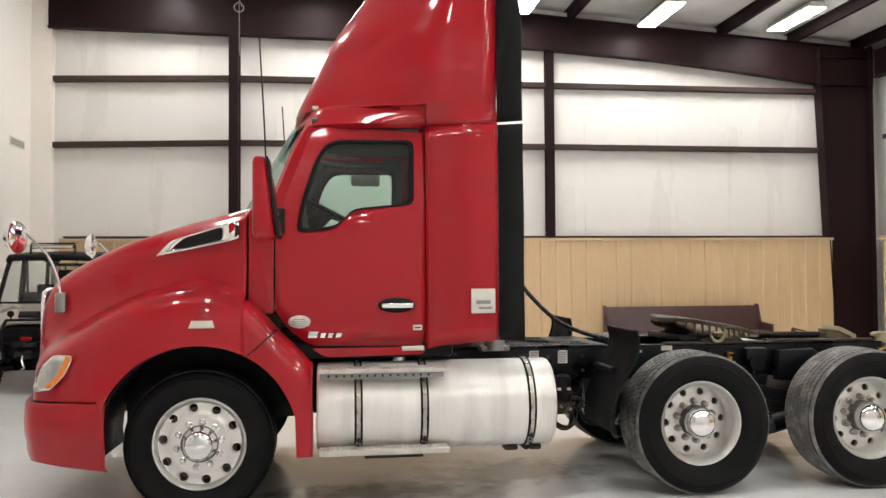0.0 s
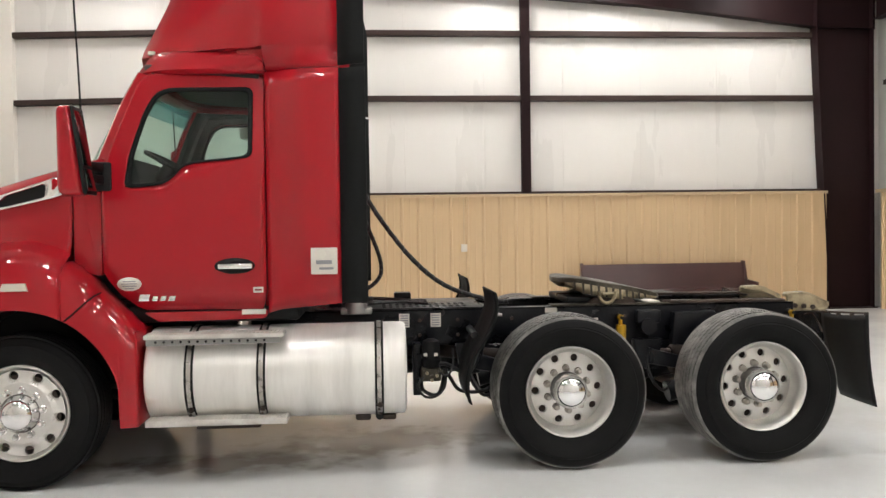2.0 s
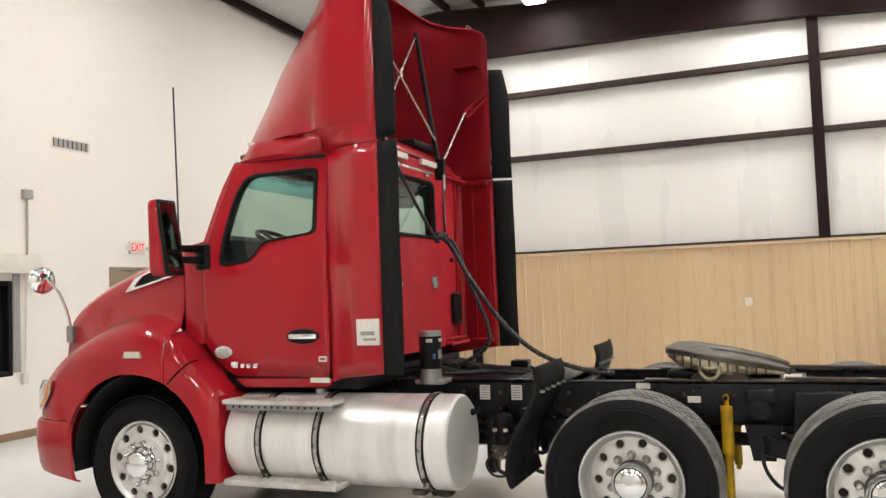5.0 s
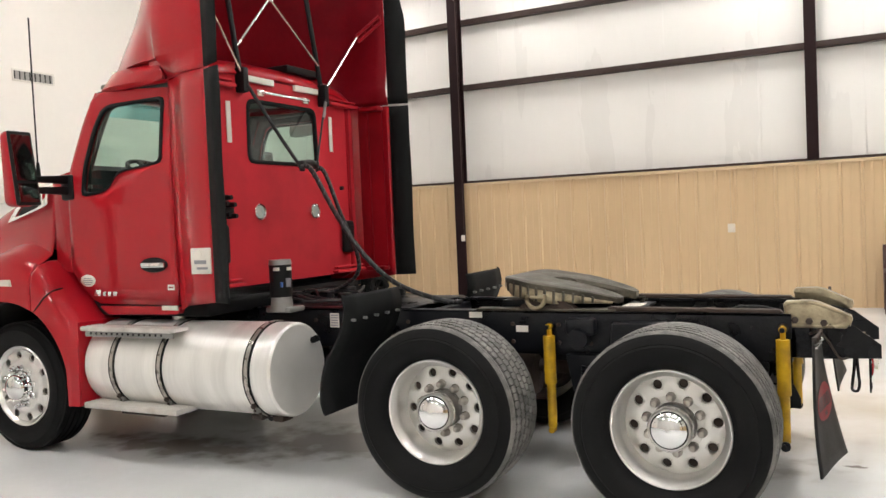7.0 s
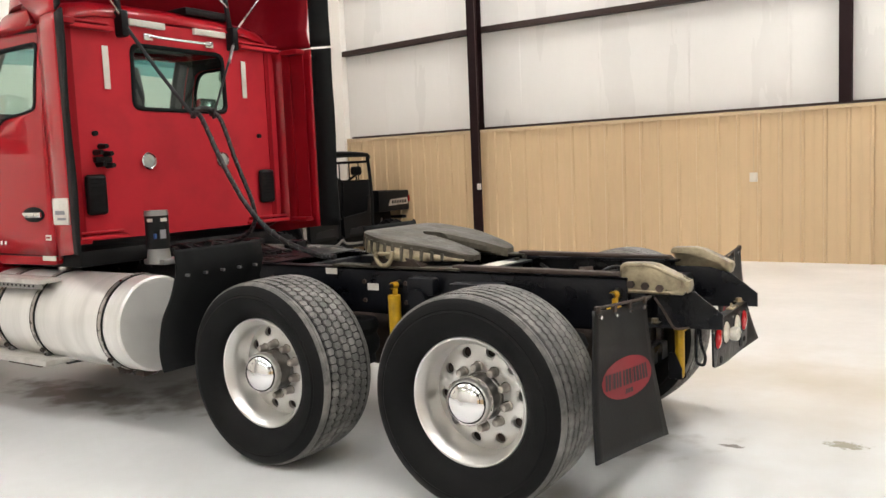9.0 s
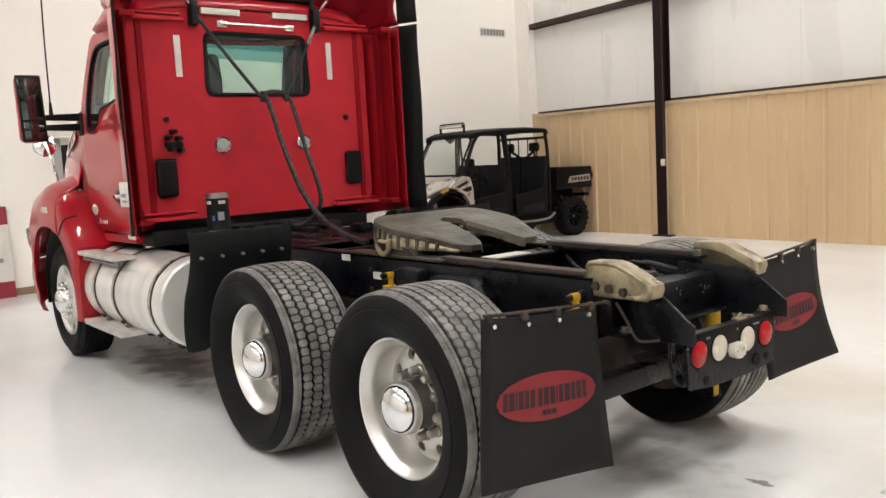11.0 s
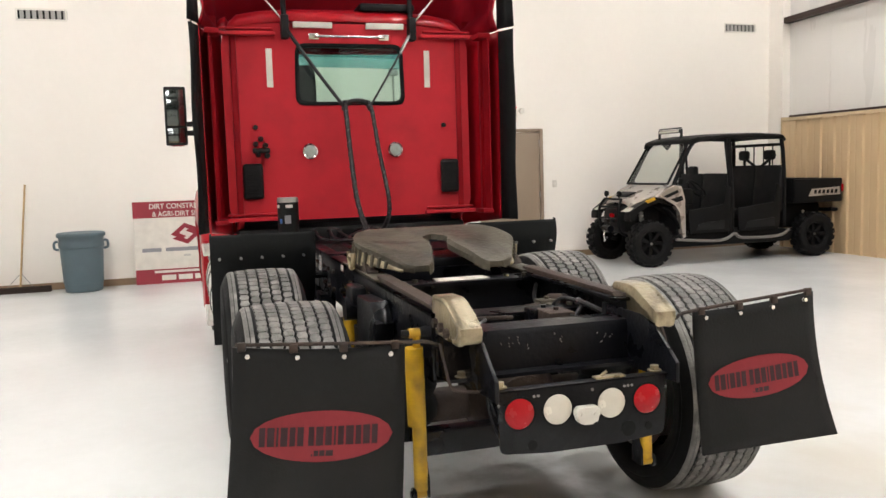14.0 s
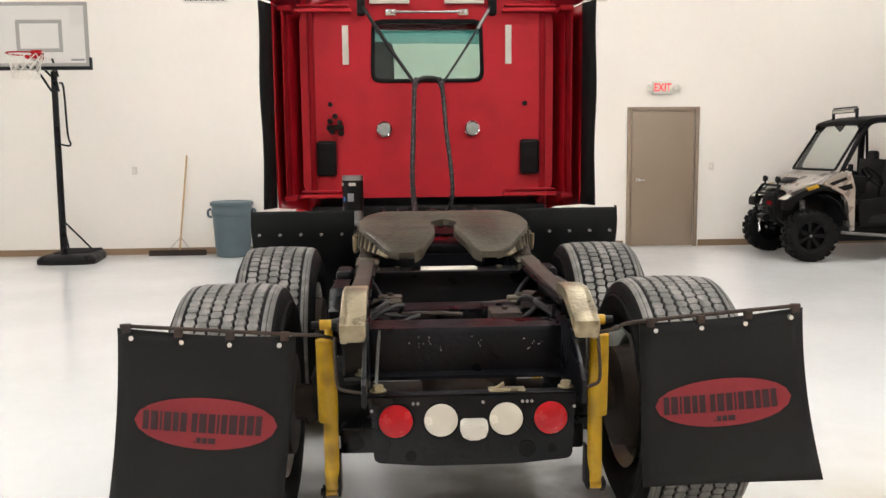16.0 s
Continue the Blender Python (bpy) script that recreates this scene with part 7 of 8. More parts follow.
    box(bm, (-0.035, -0.04, -0.055), (0.035, 0.0, 0.055), 0.006)
    part("outlet_box", bm, DECAL, t)
    bm = B()
    cyl(bm, (0.02, -0.012, 0.055), (0.02, -0.012, 4.85), 0.009, seg=8)
    part("conduit", bm, GIRT, t)

    # dark office window with trim and a roller-shutter box over it
    w = tagged(new("window_1"), "dark office window with pale trim under a white shutter box", "window", kind="structure")
    bm = B()
    box(bm, (X0 - 0.12, 0.17, 0.82), (X0 - 0.11, 1.68, 1.98))
    part("pane", bm, DARKGLASS, w, smooth=0)
    bm = B()
    for lo, hi in (((X0 - 0.17, 0.15, 0.80), (X0 + 0.0, 0.21, 2.0)), ((X0 - 0.17, 1.64, 0.80), (X0 + 0.0, 1.70, 2.0)), ((X0 - 0.17, 0.21, 0.80), (X0 + 0.0, 1.64, 0.86)), ((X0 - 0.17, 0.21, 1.94), (X0 + 0.0, 1.64, 2.0))):
        box(bm, lo, hi, 0.005)
    part("window_frame", bm, BLACK_PL, w)
    bm = B()
    box(bm, (X0, 1.70, 0.84), (X0 + 0.02, 1.80, 2.1), 0.004)
    box(bm, (X0, 0.05, 0.84), (X0 + 0.02, 0.15, 2.1), 0.004)
    part("window_trim", bm, GREYBOX, w)
    bm = B()
    box(bm, (X0, -0.15, 2.11), (X0 + 0.16, 2.02, 2.33), 0.02)
    box(bm, (X0, -0.17, 2.09), (X0 + 0.20, 2.05, 2.115), 0.006)
    part("shutter_box", bm, WHITE_PL, w, "white box over the window")
    t = thing("conduit_box", "grey junction box with conduit down the white wall", "junction box", at=(X0, 1.91, 3.12))
    bm = B()
    box(bm, (0, -0.07, -0.06), (0.07, 0.07, 0.06), 0.008)
    part("box", bm, GREYBOX, t)
    bm = B()
    tube(bm, [(0.03, 0.0, -0.06), (0.03, 0.0, -0.5), (0.03, -0.01, -0.80)], 0.014, 8, 2)
    part("upper_conduit", bm, GREYBOX, t)
    bm = B()
    tube(bm, [(0.03, -0.02, -1.05), (0.03, -0.06, -2.3)], 0.012, 8, 1)
    box(bm, (0, -0.10, -2.44), (0.05, -0.02, -2.30), 0.006)
    part("lower_conduit", bm, WHITE_PL, t)


wall_fittings()


def notice_board():
    lean = 4.0
    m = pose(X0 + 0.115, -1.36, 0.0, 0, -lean, 0)
    t = tagged(new("advertising_board"), "red and white printed advertising board leaning on the wall", "sign")
    t.matrix_basis = m
    W, Hh = 0.735, 1.215
    bm = B()
    box(bm, (0, -W, 0), (0.012, W, Hh), 0.002)
    part("board", bm, DECAL, t, "white printed board", smooth=0)
    bm = B()
    box(bm, (0.012, -W, 0.0), (0.014, W, 0.215))
    part("lower_band", bm, LOGO_DARK, t, "dark red band", smooth=0)
    bm = B()
    box(bm, (0.012, -W, 0.975), (0.014, W, Hh))
    part("upper_band", bm, LOGO_DARK, t, "dark red band", smooth=0)
    turn = lambda y, z: Matrix(((0, 0, 1, 0.0145), (1, 0, 0, y), (0, 1, 0, z), (0, 0, 0, 1)))
    text_mesh("wording", "DIRT CONSTRUCTION", 0.105, DECAL, turn(0.0, 1.14), t, 0.93, 0.001)
    text_mesh("wording", "& AGRI-DIRT SERVICES", 0.105, DECAL, turn(0.0, 1.025), t, 0.88, 0.001)

    def bars(z, h, widths, gap, mat, y=0.0):
        total = sum(widths) + gap * (len(widths) - 1)
        x = y - total / 2
        bm = B()
        for w in widths:
            box(bm, (0.0128, x, z - h / 2), (0.0146, x + w, z + h / 2))
            x += w + gap
        tagged(part("printed_line", bm, mat, t, smooth=0), "row of printed bars", kind="stuff")

    bars(0.50, 0.055, [0.27, 0.50, 0.37], 0.06, GREYPRINT)
    bars(0.405, 0.03, [0.10], 0.0, DECAL_GREY)
    bars(0.175, 0.035, [0.95], 0.0, DECAL)
    bars(0.085, 0.075, [0.20, 0.20, 0.28], 0.035, DECAL)
    # angular double-hook emblem
    bm = B()
    one = [(-0.22, 0.715), (-0.02, 0.885), (0.20, 0.80), (0.11, 0.76), (-0.01, 0.815), (-0.10, 0.735), (0.0, 0.69), (-0.05, 0.645)]
    prism(bm, one, 0.0128, 0.0148, "X")
    prism(bm, [(-y, 1.455 - z) for y, z in one], 0.0128, 0.0148, "X")
    part("emblem", bm, LOGO_DARK, t, "dark red angular emblem", smooth=0)


LOGO_DARK = M("dark_red_print", (0.26, 0.02, 0.035), 0.45, 0, 0.08, 5, 60)
DECAL_GREY = M("pale_grey_print", (0.48, 0.46, 0.44), 0.5, 0, 0.08, 5, 60)
notice_board()


def waste_bin():
    t = thing("waste_bin", "round grey-blue plastic waste bin with lid, standing by the wall", "bin", at=(-4.16, -2.77, 0))
    bm = B()
    lathe(bm, [(0.0005, 0.01), (0.235, 0.01), (0.245, 0.02), (0.255, 0.12), (0.262, 0.125), (0.285, 0.62), (0.298, 0.63), (0.300, 0.70), (0.292, 0.715), (0.298, 0.79)], 40, "Z")
    part("bin_body", bm, BINP, t)
    bm = B()
    lathe(bm, [(0.318, 0.775), (0.322, 0.80), (0.315, 0.825), (0.29, 0.835), (0.27, 0.828), (0.0005, 0.85)], 40, "Z")
    part("lid", bm, BINP, t)
    for s in (-1, 1):
        bm = B()
        tube(bm, [(0.02, s * 0.292, 0.60), (0.03, s * 0.345, 0.62), (0.03, s * 0.345, 0.70), (0.02, s * 0.30, 0.72)], 0.018, 8, 4)
        part("grip", bm, BINP, t)


BINP = M("grey_blue_plastic", (0.085, 0.125, 0.145), 0.5, 0, 0.12, 4, 40, bump=0.1, bscale=100)
WOOD = M("pale_wood_stick", (0.48, 0.32, 0.15), 0.55, 0, 0.2, 8, 60, stretch=(8, 8, 1))
BRISTLE = M("dark_bristles", (0.035, 0.022, 0.016), 0.9, 0, 0.3, 30, 200, bump=0.6, bscale=300)
waste_bin()


def push_broom():
    t = thing("push_broom", "push broom with a pale wooden handle leaning on the wall", "broom", at=(-4.38, -3.66, 0))
    bm = B()
    cyl(bm, (0.0, 0.03, 0.07), (-0.16, 0.16, 1.52), 0.014, 0.013, 12)
    part("broom_stick", bm, WOOD, t)
    bm = B()
    box(bm, (-0.035, -0.43, 0.045), (0.035, 0.43, 0.085), 0.01)
    part("broom_block", bm, BRISTLE, t)
    bm = B()
    for i in range(60):
        y = -0.42 + 0.84 * i / 59
        for x in (-0.025, 0.0, 0.025):
            cyl(bm, (x, y, 0.05), (x * 1.5, y, 0.0), 0.009, 0.012, 5)
    tagged(part("bristles", bm, BRISTLE, t), "dark broom bristles", kind="stuff")
    bm = B()
    for s in (-1, 1):
        tube(bm, [(0.0, 0.03 + s * 0.16, 0.09), (-0.02, 0.05, 0.28)], 0.004, 6, 1)
    part("brace", bm, STEEL, t)


push_broom()


def hoop_stand():
    t = thing("basketball_stand", "portable basketball hoop with clear backboard and dark base", "basketball hoop", at=(-3.95, -5.02, 0))
    bm = B()
    out = rounded([(0.42, -0.42), (0.50, -0.20), (0.50, 0.20), (0.42, 0.42), (-0.42, 0.30), (-0.46, 0.0), (-0.42, -0.30)], 0.08)
    rings = [[V(x * k, y * k, z) for x, y in out] for k, z in ((1.0, 0.0), (1.0, 0.07), (0.95, 0.10), (0.80, 0.125), (0.60, 0.13))]
    loft(bm, rings, True, True, True)
    for k in range(5):
        x = -0.35 + 0.13 * k
        box(bm, (x - 0.025, -0.26, 0.10), (x + 0.025, 0.26, 0.15), 0.02)
    part("base", bm, BLACK_PL, t, "black ribbed plastic water base")
    bm = B()
    for s in (-1, 1):
        cyl(bm, (0.40, s * 0.30 - 0.03, 0.06), (0.40, s * 0.30 + 0.03, 0.06), 0.06, seg=18)
    part("base_wheels", bm, RUBBER, t)
    bm = B()
    cyl(bm, (0.28, -0.06, 0.08), (0.18, -0.08, 2.72), 0.048, 0.042, 18)
    part("pole", bm, FRAME, t, "black steel pole")
    bm = B()
    cyl(bm, (0.25, -0.06, 0.62), (-0.36, 0.12, 0.11), 0.013, seg=10)
    cyl(bm, (0.25, -0.06, 0.62), (-0.36, -0.24, 0.11), 0.013, seg=10)
    part("pole_brace", bm, FRAME, t)
    bm = B()
    tube(bm, [(0.22, 0.0, 2.55), (0.20, 0.05, 2.50), (0.21, 0.07, 1.85), (0.22, 0.11, 1.70), (0.22, 0.05, 1.68), (0.22, -0.02, 1.70)], 0.014, 8, 3)
    part("height_crank", bm, FRAME, t)
    for s in (-1, 1):
        bm = B()
        tube(bm, [(0.16, s * 0.05 - 0.08, 2.66), (0.45, s * 0.12 - 0.10, 2.86)], 0.016, 8, 1)
        tube(bm, [(0.17, s * 0.05 - 0.08, 2.45), (0.47, s * 0.12 - 0.10, 2.78)], 0.016, 8, 1)
        part("board_arm", bm, FRAME, t)
    # backboard
    Y0b, Y1b, Z0b, Z1b, xb = -0.76, 0.545, 2.76, 3.62, 0.50
    bm = B()
    box(bm, (xb - 0.006, Y0b, Z0b), (xb + 0.006, Y1b, Z1b))
    b = part("backboard", bm, CLEAR, t, "clear acrylic backboard with grey lines", smooth=0)
    b.visible_shadow = False
    bm = B()
    w = 0.045
    for lo, hi in (((xb - 0.02, Y0b, Z0b), (xb + 0.02, Y1b, Z0b + w)), ((xb - 0.02, Y0b, Z1b - w), (xb + 0.02, Y1b, Z1b)), ((xb - 0.02, Y0b, Z0b + w), (xb + 0.02, Y0b + w, Z1b - w)), ((xb - 0.02, Y1b - w, Z0b + w), (xb + 0.02, Y1b, Z1b - w))):
        box(bm, lo, hi, 0.005)
    part("board_frame", bm, GREYBOX, b, "grey board frame")
    bm = B()
    c, z0, z1 = -0.11, 2.95, 3.385
    for lo, hi in (((c - 0.31, z0), (c + 0.31, z0 + 0.05)), ((c - 0.31, z1 - 0.05), (c + 0.31, z1)), ((c - 0.31, z0 + 0.05), (c - 0.26, z1 - 0.05)), ((c + 0.26, z0 + 0.05), (c + 0.31, z1 - 0.05))):
        box(bm, (xb + 0.007, lo[0], lo[1]), (xb + 0.010, hi[0], hi[1]))
    part("target_square", bm, GREYBOX, b, "grey target square", smooth=0)
    bm = B()
    box(bm, (xb + 0.007, 0.30, 2.835), (xb + 0.010, 0.48, 2.86))
    part("print_bar", bm, GREYPRINT, b, smooth=0)
    bm = B()
    box(bm, (xb - 0.03, Y0b - 0.02, Z0b - 0.05), (xb + 0.03, Y1b + 0.03, Z0b), 0.01)
    box(bm, (xb - 0.03, Y1b, Z0b - 0.05), (xb + 0.03, Y1b + 0.03, Z0b + 0.12), 0.01)
    part("edge_pad", bm, FRAME, b, "black edge pad")
    bm = B()
    ring = [(xb + 0.15 + 0.225 * (1 + math.cos(a)), c - 0.05 + 0.225 * math.sin(a), 2.89) for a in lin(0, 2 * math.pi, 33)]
    tube(bm, ring, 0.010, 8, 1)
    box(bm, (xb + 0.01, c - 0.15, 2.85), (xb + 0.17, c + 0.05, 2.895), 0.008)
    box(bm, (xb + 0.006, c - 0.12, 2.86), (xb + 0.02, c + 0.02, 2.98), 0.004)
    part("rim", bm, REDLENS, t, "red basketball rim")
    bm = B()
    n = 12
    for i in range(n):
        for d in (1, -1):
            pts = []
            for k in range(6):
                a = 2 * math.pi * (i + 0.5 * d * k) / n
                r = 0.225 - 0.022 * k + 0.002 * k * k
                pts.append((xb + 0.375 + r * math.cos(a), c - 0.05 + r * math.sin(a), 2.885 - 0.065 * k))
            tube(bm, pts, 0.005, 5, 1)
    tagged(part("net", bm, WHITE_PL, t), "white and red rope net", kind="stuff")


hoop_stand()


def pew():
    t = thing("steel_bench", "long dark maroon bench standing before the wainscot", "bench", at=(7.66, 8.50, 0))
    bm = B()
    prism(bm, [(-0.02, 0.42), (0.02, 0.42), (0.16, 0.93), (0.13, 0.94)], -1.53, 1.53, "X", 0.006)
    part("backrest", bm, MAROON, t)
    bm = B()
    box(bm, (-1.53, -0.42, 0.42), (1.53, 0.02, 0.47), 0.01)
    part("seat", bm, MAROON, t)
    for s in (-1, 1):
        bm = B()
        prism(bm, [(-0.45, 0.0), (-0.38, 0.0), (-0.30, 0.30), (0.05, 0.30), (0.10, 0.0), (0.20, 0.0), (0.20, 0.97), (0.11, 0.97), (0.02, 0.62), (-0.45, 0.60)], s * 1.53, s * 1.58, "X", 0.008)
        part("end_panel", bm, MAROON, t)


MAROON = M("dark_maroon_paint", (0.055, 0.022, 0.020), 0.38, 0, 0.2, 3, 30)
pew()


# ---- the side-by-side utility vehicle, nose towards -y ----
SILVER = M("warm_silver_plastic", (0.40, 0.36, 0.325), 0.32, 0.35, 0.06, 4, 40, coat=0.3)
UTV_BLACK = M("utv_black_plastic", (0.0055, 0.0055, 0.0060), 0.5, 0, 0.25, 6, 60, bump=0.12, bscale=160, spec=0.12)
UTV_SEAT = M("utv_seat_vinyl", (0.0085, 0.0085, 0.0095), 0.55, 0, 0.2, 6, 60, spec=0.2)


def utility_vehicle():
    t = thing("utility_vehicle", "silver and black four-door side-by-side utility vehicle, parked by the wall", "utility vehicle", at=(-3.20, 5.355, 0))
    WB, R = 2.93, 0.355
    # wheels
    bm = B()
    h = 0.12
    lathe(bm, [(0.19, -h + 0.02), (0.22, -h - 0.004), (0.28, -h - 0.012), (0.315, -h + 0.0), (0.33, -h + 0.03), (0.333, 0.0), (0.33, h - 0.03), (0.315, h), (0.28, h + 0.012), (0.22, h + 0.004), (0.19, h - 0.02)], 40, "X")
    n = 20
    for i in range(n):
        for k, (x0, x1, r1) in enumerate(((-0.115, -0.045, 0.352), (-0.035, 0.035, 0.358), (0.045, 0.115, 0.352))):
            a0 = 2 * math.pi * (i + 0.5 * (k % 2)) / n
            a1 = a0 + 2 * math.pi * 0.62 / n
            vs = []
            for r in (0.325, r1):
                for x, a in ((x0, a0), (x1, a0 + 0.03), (x1, a1 + 0.03), (x0, a1)):
                    vs.append(bm.verts.new(V(x, r * math.cos(a), r * math.sin(a))))
            bm.faces.new(vs[4:])
            for j in range(4):
                bm.faces.new((vs[j], vs[(j + 1) % 4], vs[4 + (j + 1) % 4], vs[4 + j]))
        a0 = 2 * math.pi * i / n
        for s in (-1, 1):
            vs = []
            for x, r in ((s * 0.118, 0.332), (s * 0.136, 0.30)):
                for a in (a0, a0 + 0.16):
                    vs.append(bm.verts.new(V(x, r * math.cos(a), r * math.sin(a))))
            for x, r in ((s * 0.10, 0.342),):
                for a in (a0, a0 + 0.16):
                    vs.append(bm.verts.new(V(x, r * math.cos(a), r * math.sin(a))))
            bm.faces.new((vs[0], vs[1], vs[3], vs[2]))
            bm.faces.new((vs[4], vs[5], vs[1], vs[0]))
    tyre = mesh_of("knobby_tyre", bm, TYRE, 30)
    bm = B()
    lathe(bm, [(0.195, 0.10), (0.198, 0.085), (0.185, 0.075), (0.18, 0.0), (0.05, 0.03), (0.045, 0.055), (0.0005, 0.06)], 32, "X")
    for i in range(7):
        a = 2 * math.pi * i / 7
        d, e = V(0, math.cos(a), math.sin(a)), V(0, -math.sin(a), math.cos(a))
        loft(bm, [[V(0.050, 0, 0) + d * 0.045 + e * q for q in (-0.02, 0.02)] + [V(0.02, 0, 0) + d * 0.045 + e * q for q in (0.02, -0.02)], [V(0.082, 0, 0) + d * 0.188 + e * q for q in (-0.028, 0.028)] + [V(0.05, 0, 0) + d * 0.188 + e * q for q in (0.028, -0.028)]], True, True, True)
    rim = mesh_of("rim", bm, UTV_BLACK)
    bm = B()
    cyl(bm, (0.05, 0, 0), (0.068, 0, 0), 0.02, seg=16)
    cap = mesh_of("centre_cap", bm, STEEL)
    for s in (-1, 1):
        for y in (-0.04, WB):
            w = new("wheel", tyre)
            w.parent = t
            w.matrix_basis = pose(s * 0.635, y, R, 0, 0, 0 if s > 0 else 180)
            for nm, me in (("rim", rim), ("centre_cap", cap)):
                o = new(nm, me)
                o.parent = w
            bm = B()
            tube(bm, [(s * 0.52, y, R), (s * 0.25, y - 0.05, 0.36)], 0.025, 8, 1)
            tube(bm, [(s * 0.52, y, R + 0.06), (s * 0.28, y - 0.02, 0.50)], 0.02, 8, 1)
            part("suspension_arm", bm, UTV_BLACK, t)
            bm = B()
            tube(bm, [(s * 0.47, y + 0.02, 0.42), (s * 0.40, y + 0.02, 0.62), (s * 0.34, y + 0.03, 0.82)], 0.035, 10, 8, ribs=0.22)
            part("coil_shock", bm, GREYBOX, t, "grey coil-over shock")
    # chassis tub and sills
    bm = B()
    prism(bm, [(0.34, 0.27), (2.50, 0.27), (2.56, 0.42), (2.40, 0.47), (0.45, 0.47), (0.30, 0.40)], -0.66, 0.66, "X", 0.02)
    part("floor_tub", bm, UTV_BLACK, t)
    for s in (-1, 1):
        bm = B()
        tube(bm, [(s * 0.73, 0.36, 0.40), (s * 0.735, 1.0, 0.35), (s * 0.735, 1.25, 0.37), (s * 0.735, 1.40, 0.44), (s * 0.735, 1.55, 0.37), (s * 0.735, 2.2, 0.37), (s * 0.72, 2.42, 0.46)], 0.022, 10, 5)
        part("rock_slider", bm, UTV_GUARD, t, "grey tubular sill guard")
    # nose: fascia, hood, fenders
    bm = B()
    rings = []
    for y, z0, z1, w in ((-0.31, 0.62, 0.80, 0.27), (-0.28, 0.54, 0.87, 0.33), (-0.20, 0.48, 0.94, 0.34), (0.0, 0.50, 0.97, 0.30), (0.30, 0.42, 1.00, 0.34), (0.45, 0.40, 1.02, 0.60)):
        rings.append([V(x, y, z) for x, z in ((-w, z0), (w, z0), (w, z1 - 0.10), (w * 0.92, z1 - 0.03), (0.4 * w, z1), (-0.4 * w, z1), (-w * 0.92, z1 - 0.03), (-w, z1 - 0.10))])
    loft(bm, rings, True, True, True)
    fascia = part("front_fascia", bm, UTV_BLACK, t, "black front fascia")
    bm = B()
    prism(bm, rounded([(-0.075, -0.03), (0.075, -0.03), (0.075, 0.03), (-0.075, 0.03)], 0.029), -0.006, 0.004, "Y", 0.002)
    part("badge", bm, REDLENS, fascia, "red oval badge", m=Matrix.Translation((0, -0.318, 0.765)))
    bm = B()
    box(bm, (-0.09, -0.40, 0.585), (0.09, -0.385, 0.615), 0.004)
    part("fairlead", bm, POLISHED, fascia, "bright winch fairlead")
    bm = B()
    rows = []
    for y, z, w in ((-0.24, 0.975, 0.33), (-0.19, 1.01, 0.39), (-0.10, 1.06, 0.45), (0.03, 1.115, 0.51), (0.20, 1.18, 0.57), (0.36, 1.235, 0.61)):
        rows.append([V(x * w, y, z - d) for x, d in ((-1.07, 0.075), (-1.0, 0.040), (-0.7, 0.012), (-0.3, 0.0), (0.3, 0.0), (0.7, 0.012), (1.0, 0.040), (1.07, 0.075))])
    loft(bm, rows, False)
    hood_p = part("hood", bm, SILVER, t, "warm silver hood", thick=0.02)
    bm = B()
    prism(bm, [(-0.16, -0.10), (0.16, -0.10), (0.20, 0.06), (-0.20, 0.06)], -0.004, 0.012, "Z", 0.004)
    part("hood_scoop", bm, UTV_BLACK, hood_p, m=pose(0, -0.06, 1.092, 23, 0, 0))
    bm = B()
    box(bm, (-0.16, -0.42, 0.66), (0.16, -0.36, 0.72), 0.01)
    cyl(bm, (-0.10, -0.40, 0.56), (0.10, -0.40, 0.56), 0.055, seg=16)
    part("winch", bm, FRAME, t)
    bm = B()
    tube(bm, [(0.0, -0.44, 0.55), (0.0, -0.46, 0.46), (0.03, -0.46, 0.40), (-0.01, -0.45, 0.37)], 0.014, 8, 4)
    part("tow_hook", bm, POLISHED, t, "bright tow hook")
    bm = B()
    for x in (-0.42, 0.42):
        tube(bm, [(x * 0.62, -0.22, 0.46), (x * 0.66, -0.34, 0.54), (x * 0.70, -0.38, 0.72), (x * 0.70, -0.37, 0.90), (x * 0.62, -0.30, 1.02)], 0.022, 10, 5)
    for z, y in ((0.72, -0.38), (0.90, -0.37), (1.02, -0.30)):
        tube(bm, [(-0.27, y, z), (0.27, y, z)], 0.018, 10, 1)
    part("front_bumper", bm, UTV_BLACK, t, "black tubular front bumper")
    for s in (-1, 1):
        bm = B()
        prism(bm, [(-0.36, 0.84), (-0.22, 0.92), (-0.06, 0.965), (-0.10, 0.92), (-0.24, 0.86)], s * 0.34, s * 0.56, "X", 0.01)
        part("headlamp", bm, CLEARLENS, t, "clear headlamp")
        bm = B()
        prism(bm, rounded([(-0.36, 0.70), (-0.35, 0.83), (-0.22, 0.925), (0.05, 1.045), (0.20, 1.03), (0.40, 0.90), (0.24, 0.955), (0.10, 0.965), (-0.10, 0.895), (-0.24, 0.80), (-0.28, 0.71)], 0.02), s * 0.44, s * 0.625, "X", 0.015)
        part("fascia_wing", bm, UTV_BLACK, t, "black fascia wing over the front wheel")
        bm = B()
        prism(bm, [(-0.10, 1.00), (0.06, 1.05), (0.08, 1.01), (-0.06, 0.96)], s * 0.60, s * 0.635, "X", 0.004)
        part("yellow_marker", bm, YELLOW, t, "yellow side marking")
        # silver side fender running down to the sill
        bm = B()
        prism(bm, [(0.08, 1.055), (0.20, 1.14), (0.36, 1.225), (0.50, 1.20), (0.56, 1.0), (0.575, 0.42), (0.505, 0.40), (0.475, 0.80), (0.40, 0.92), (0.24, 1.0)], s * 0.58, s * 0.68, "X", 0.015)
        sf = part("side_fender", bm, SILVER, t, "warm silver side fender")
        bm = B()
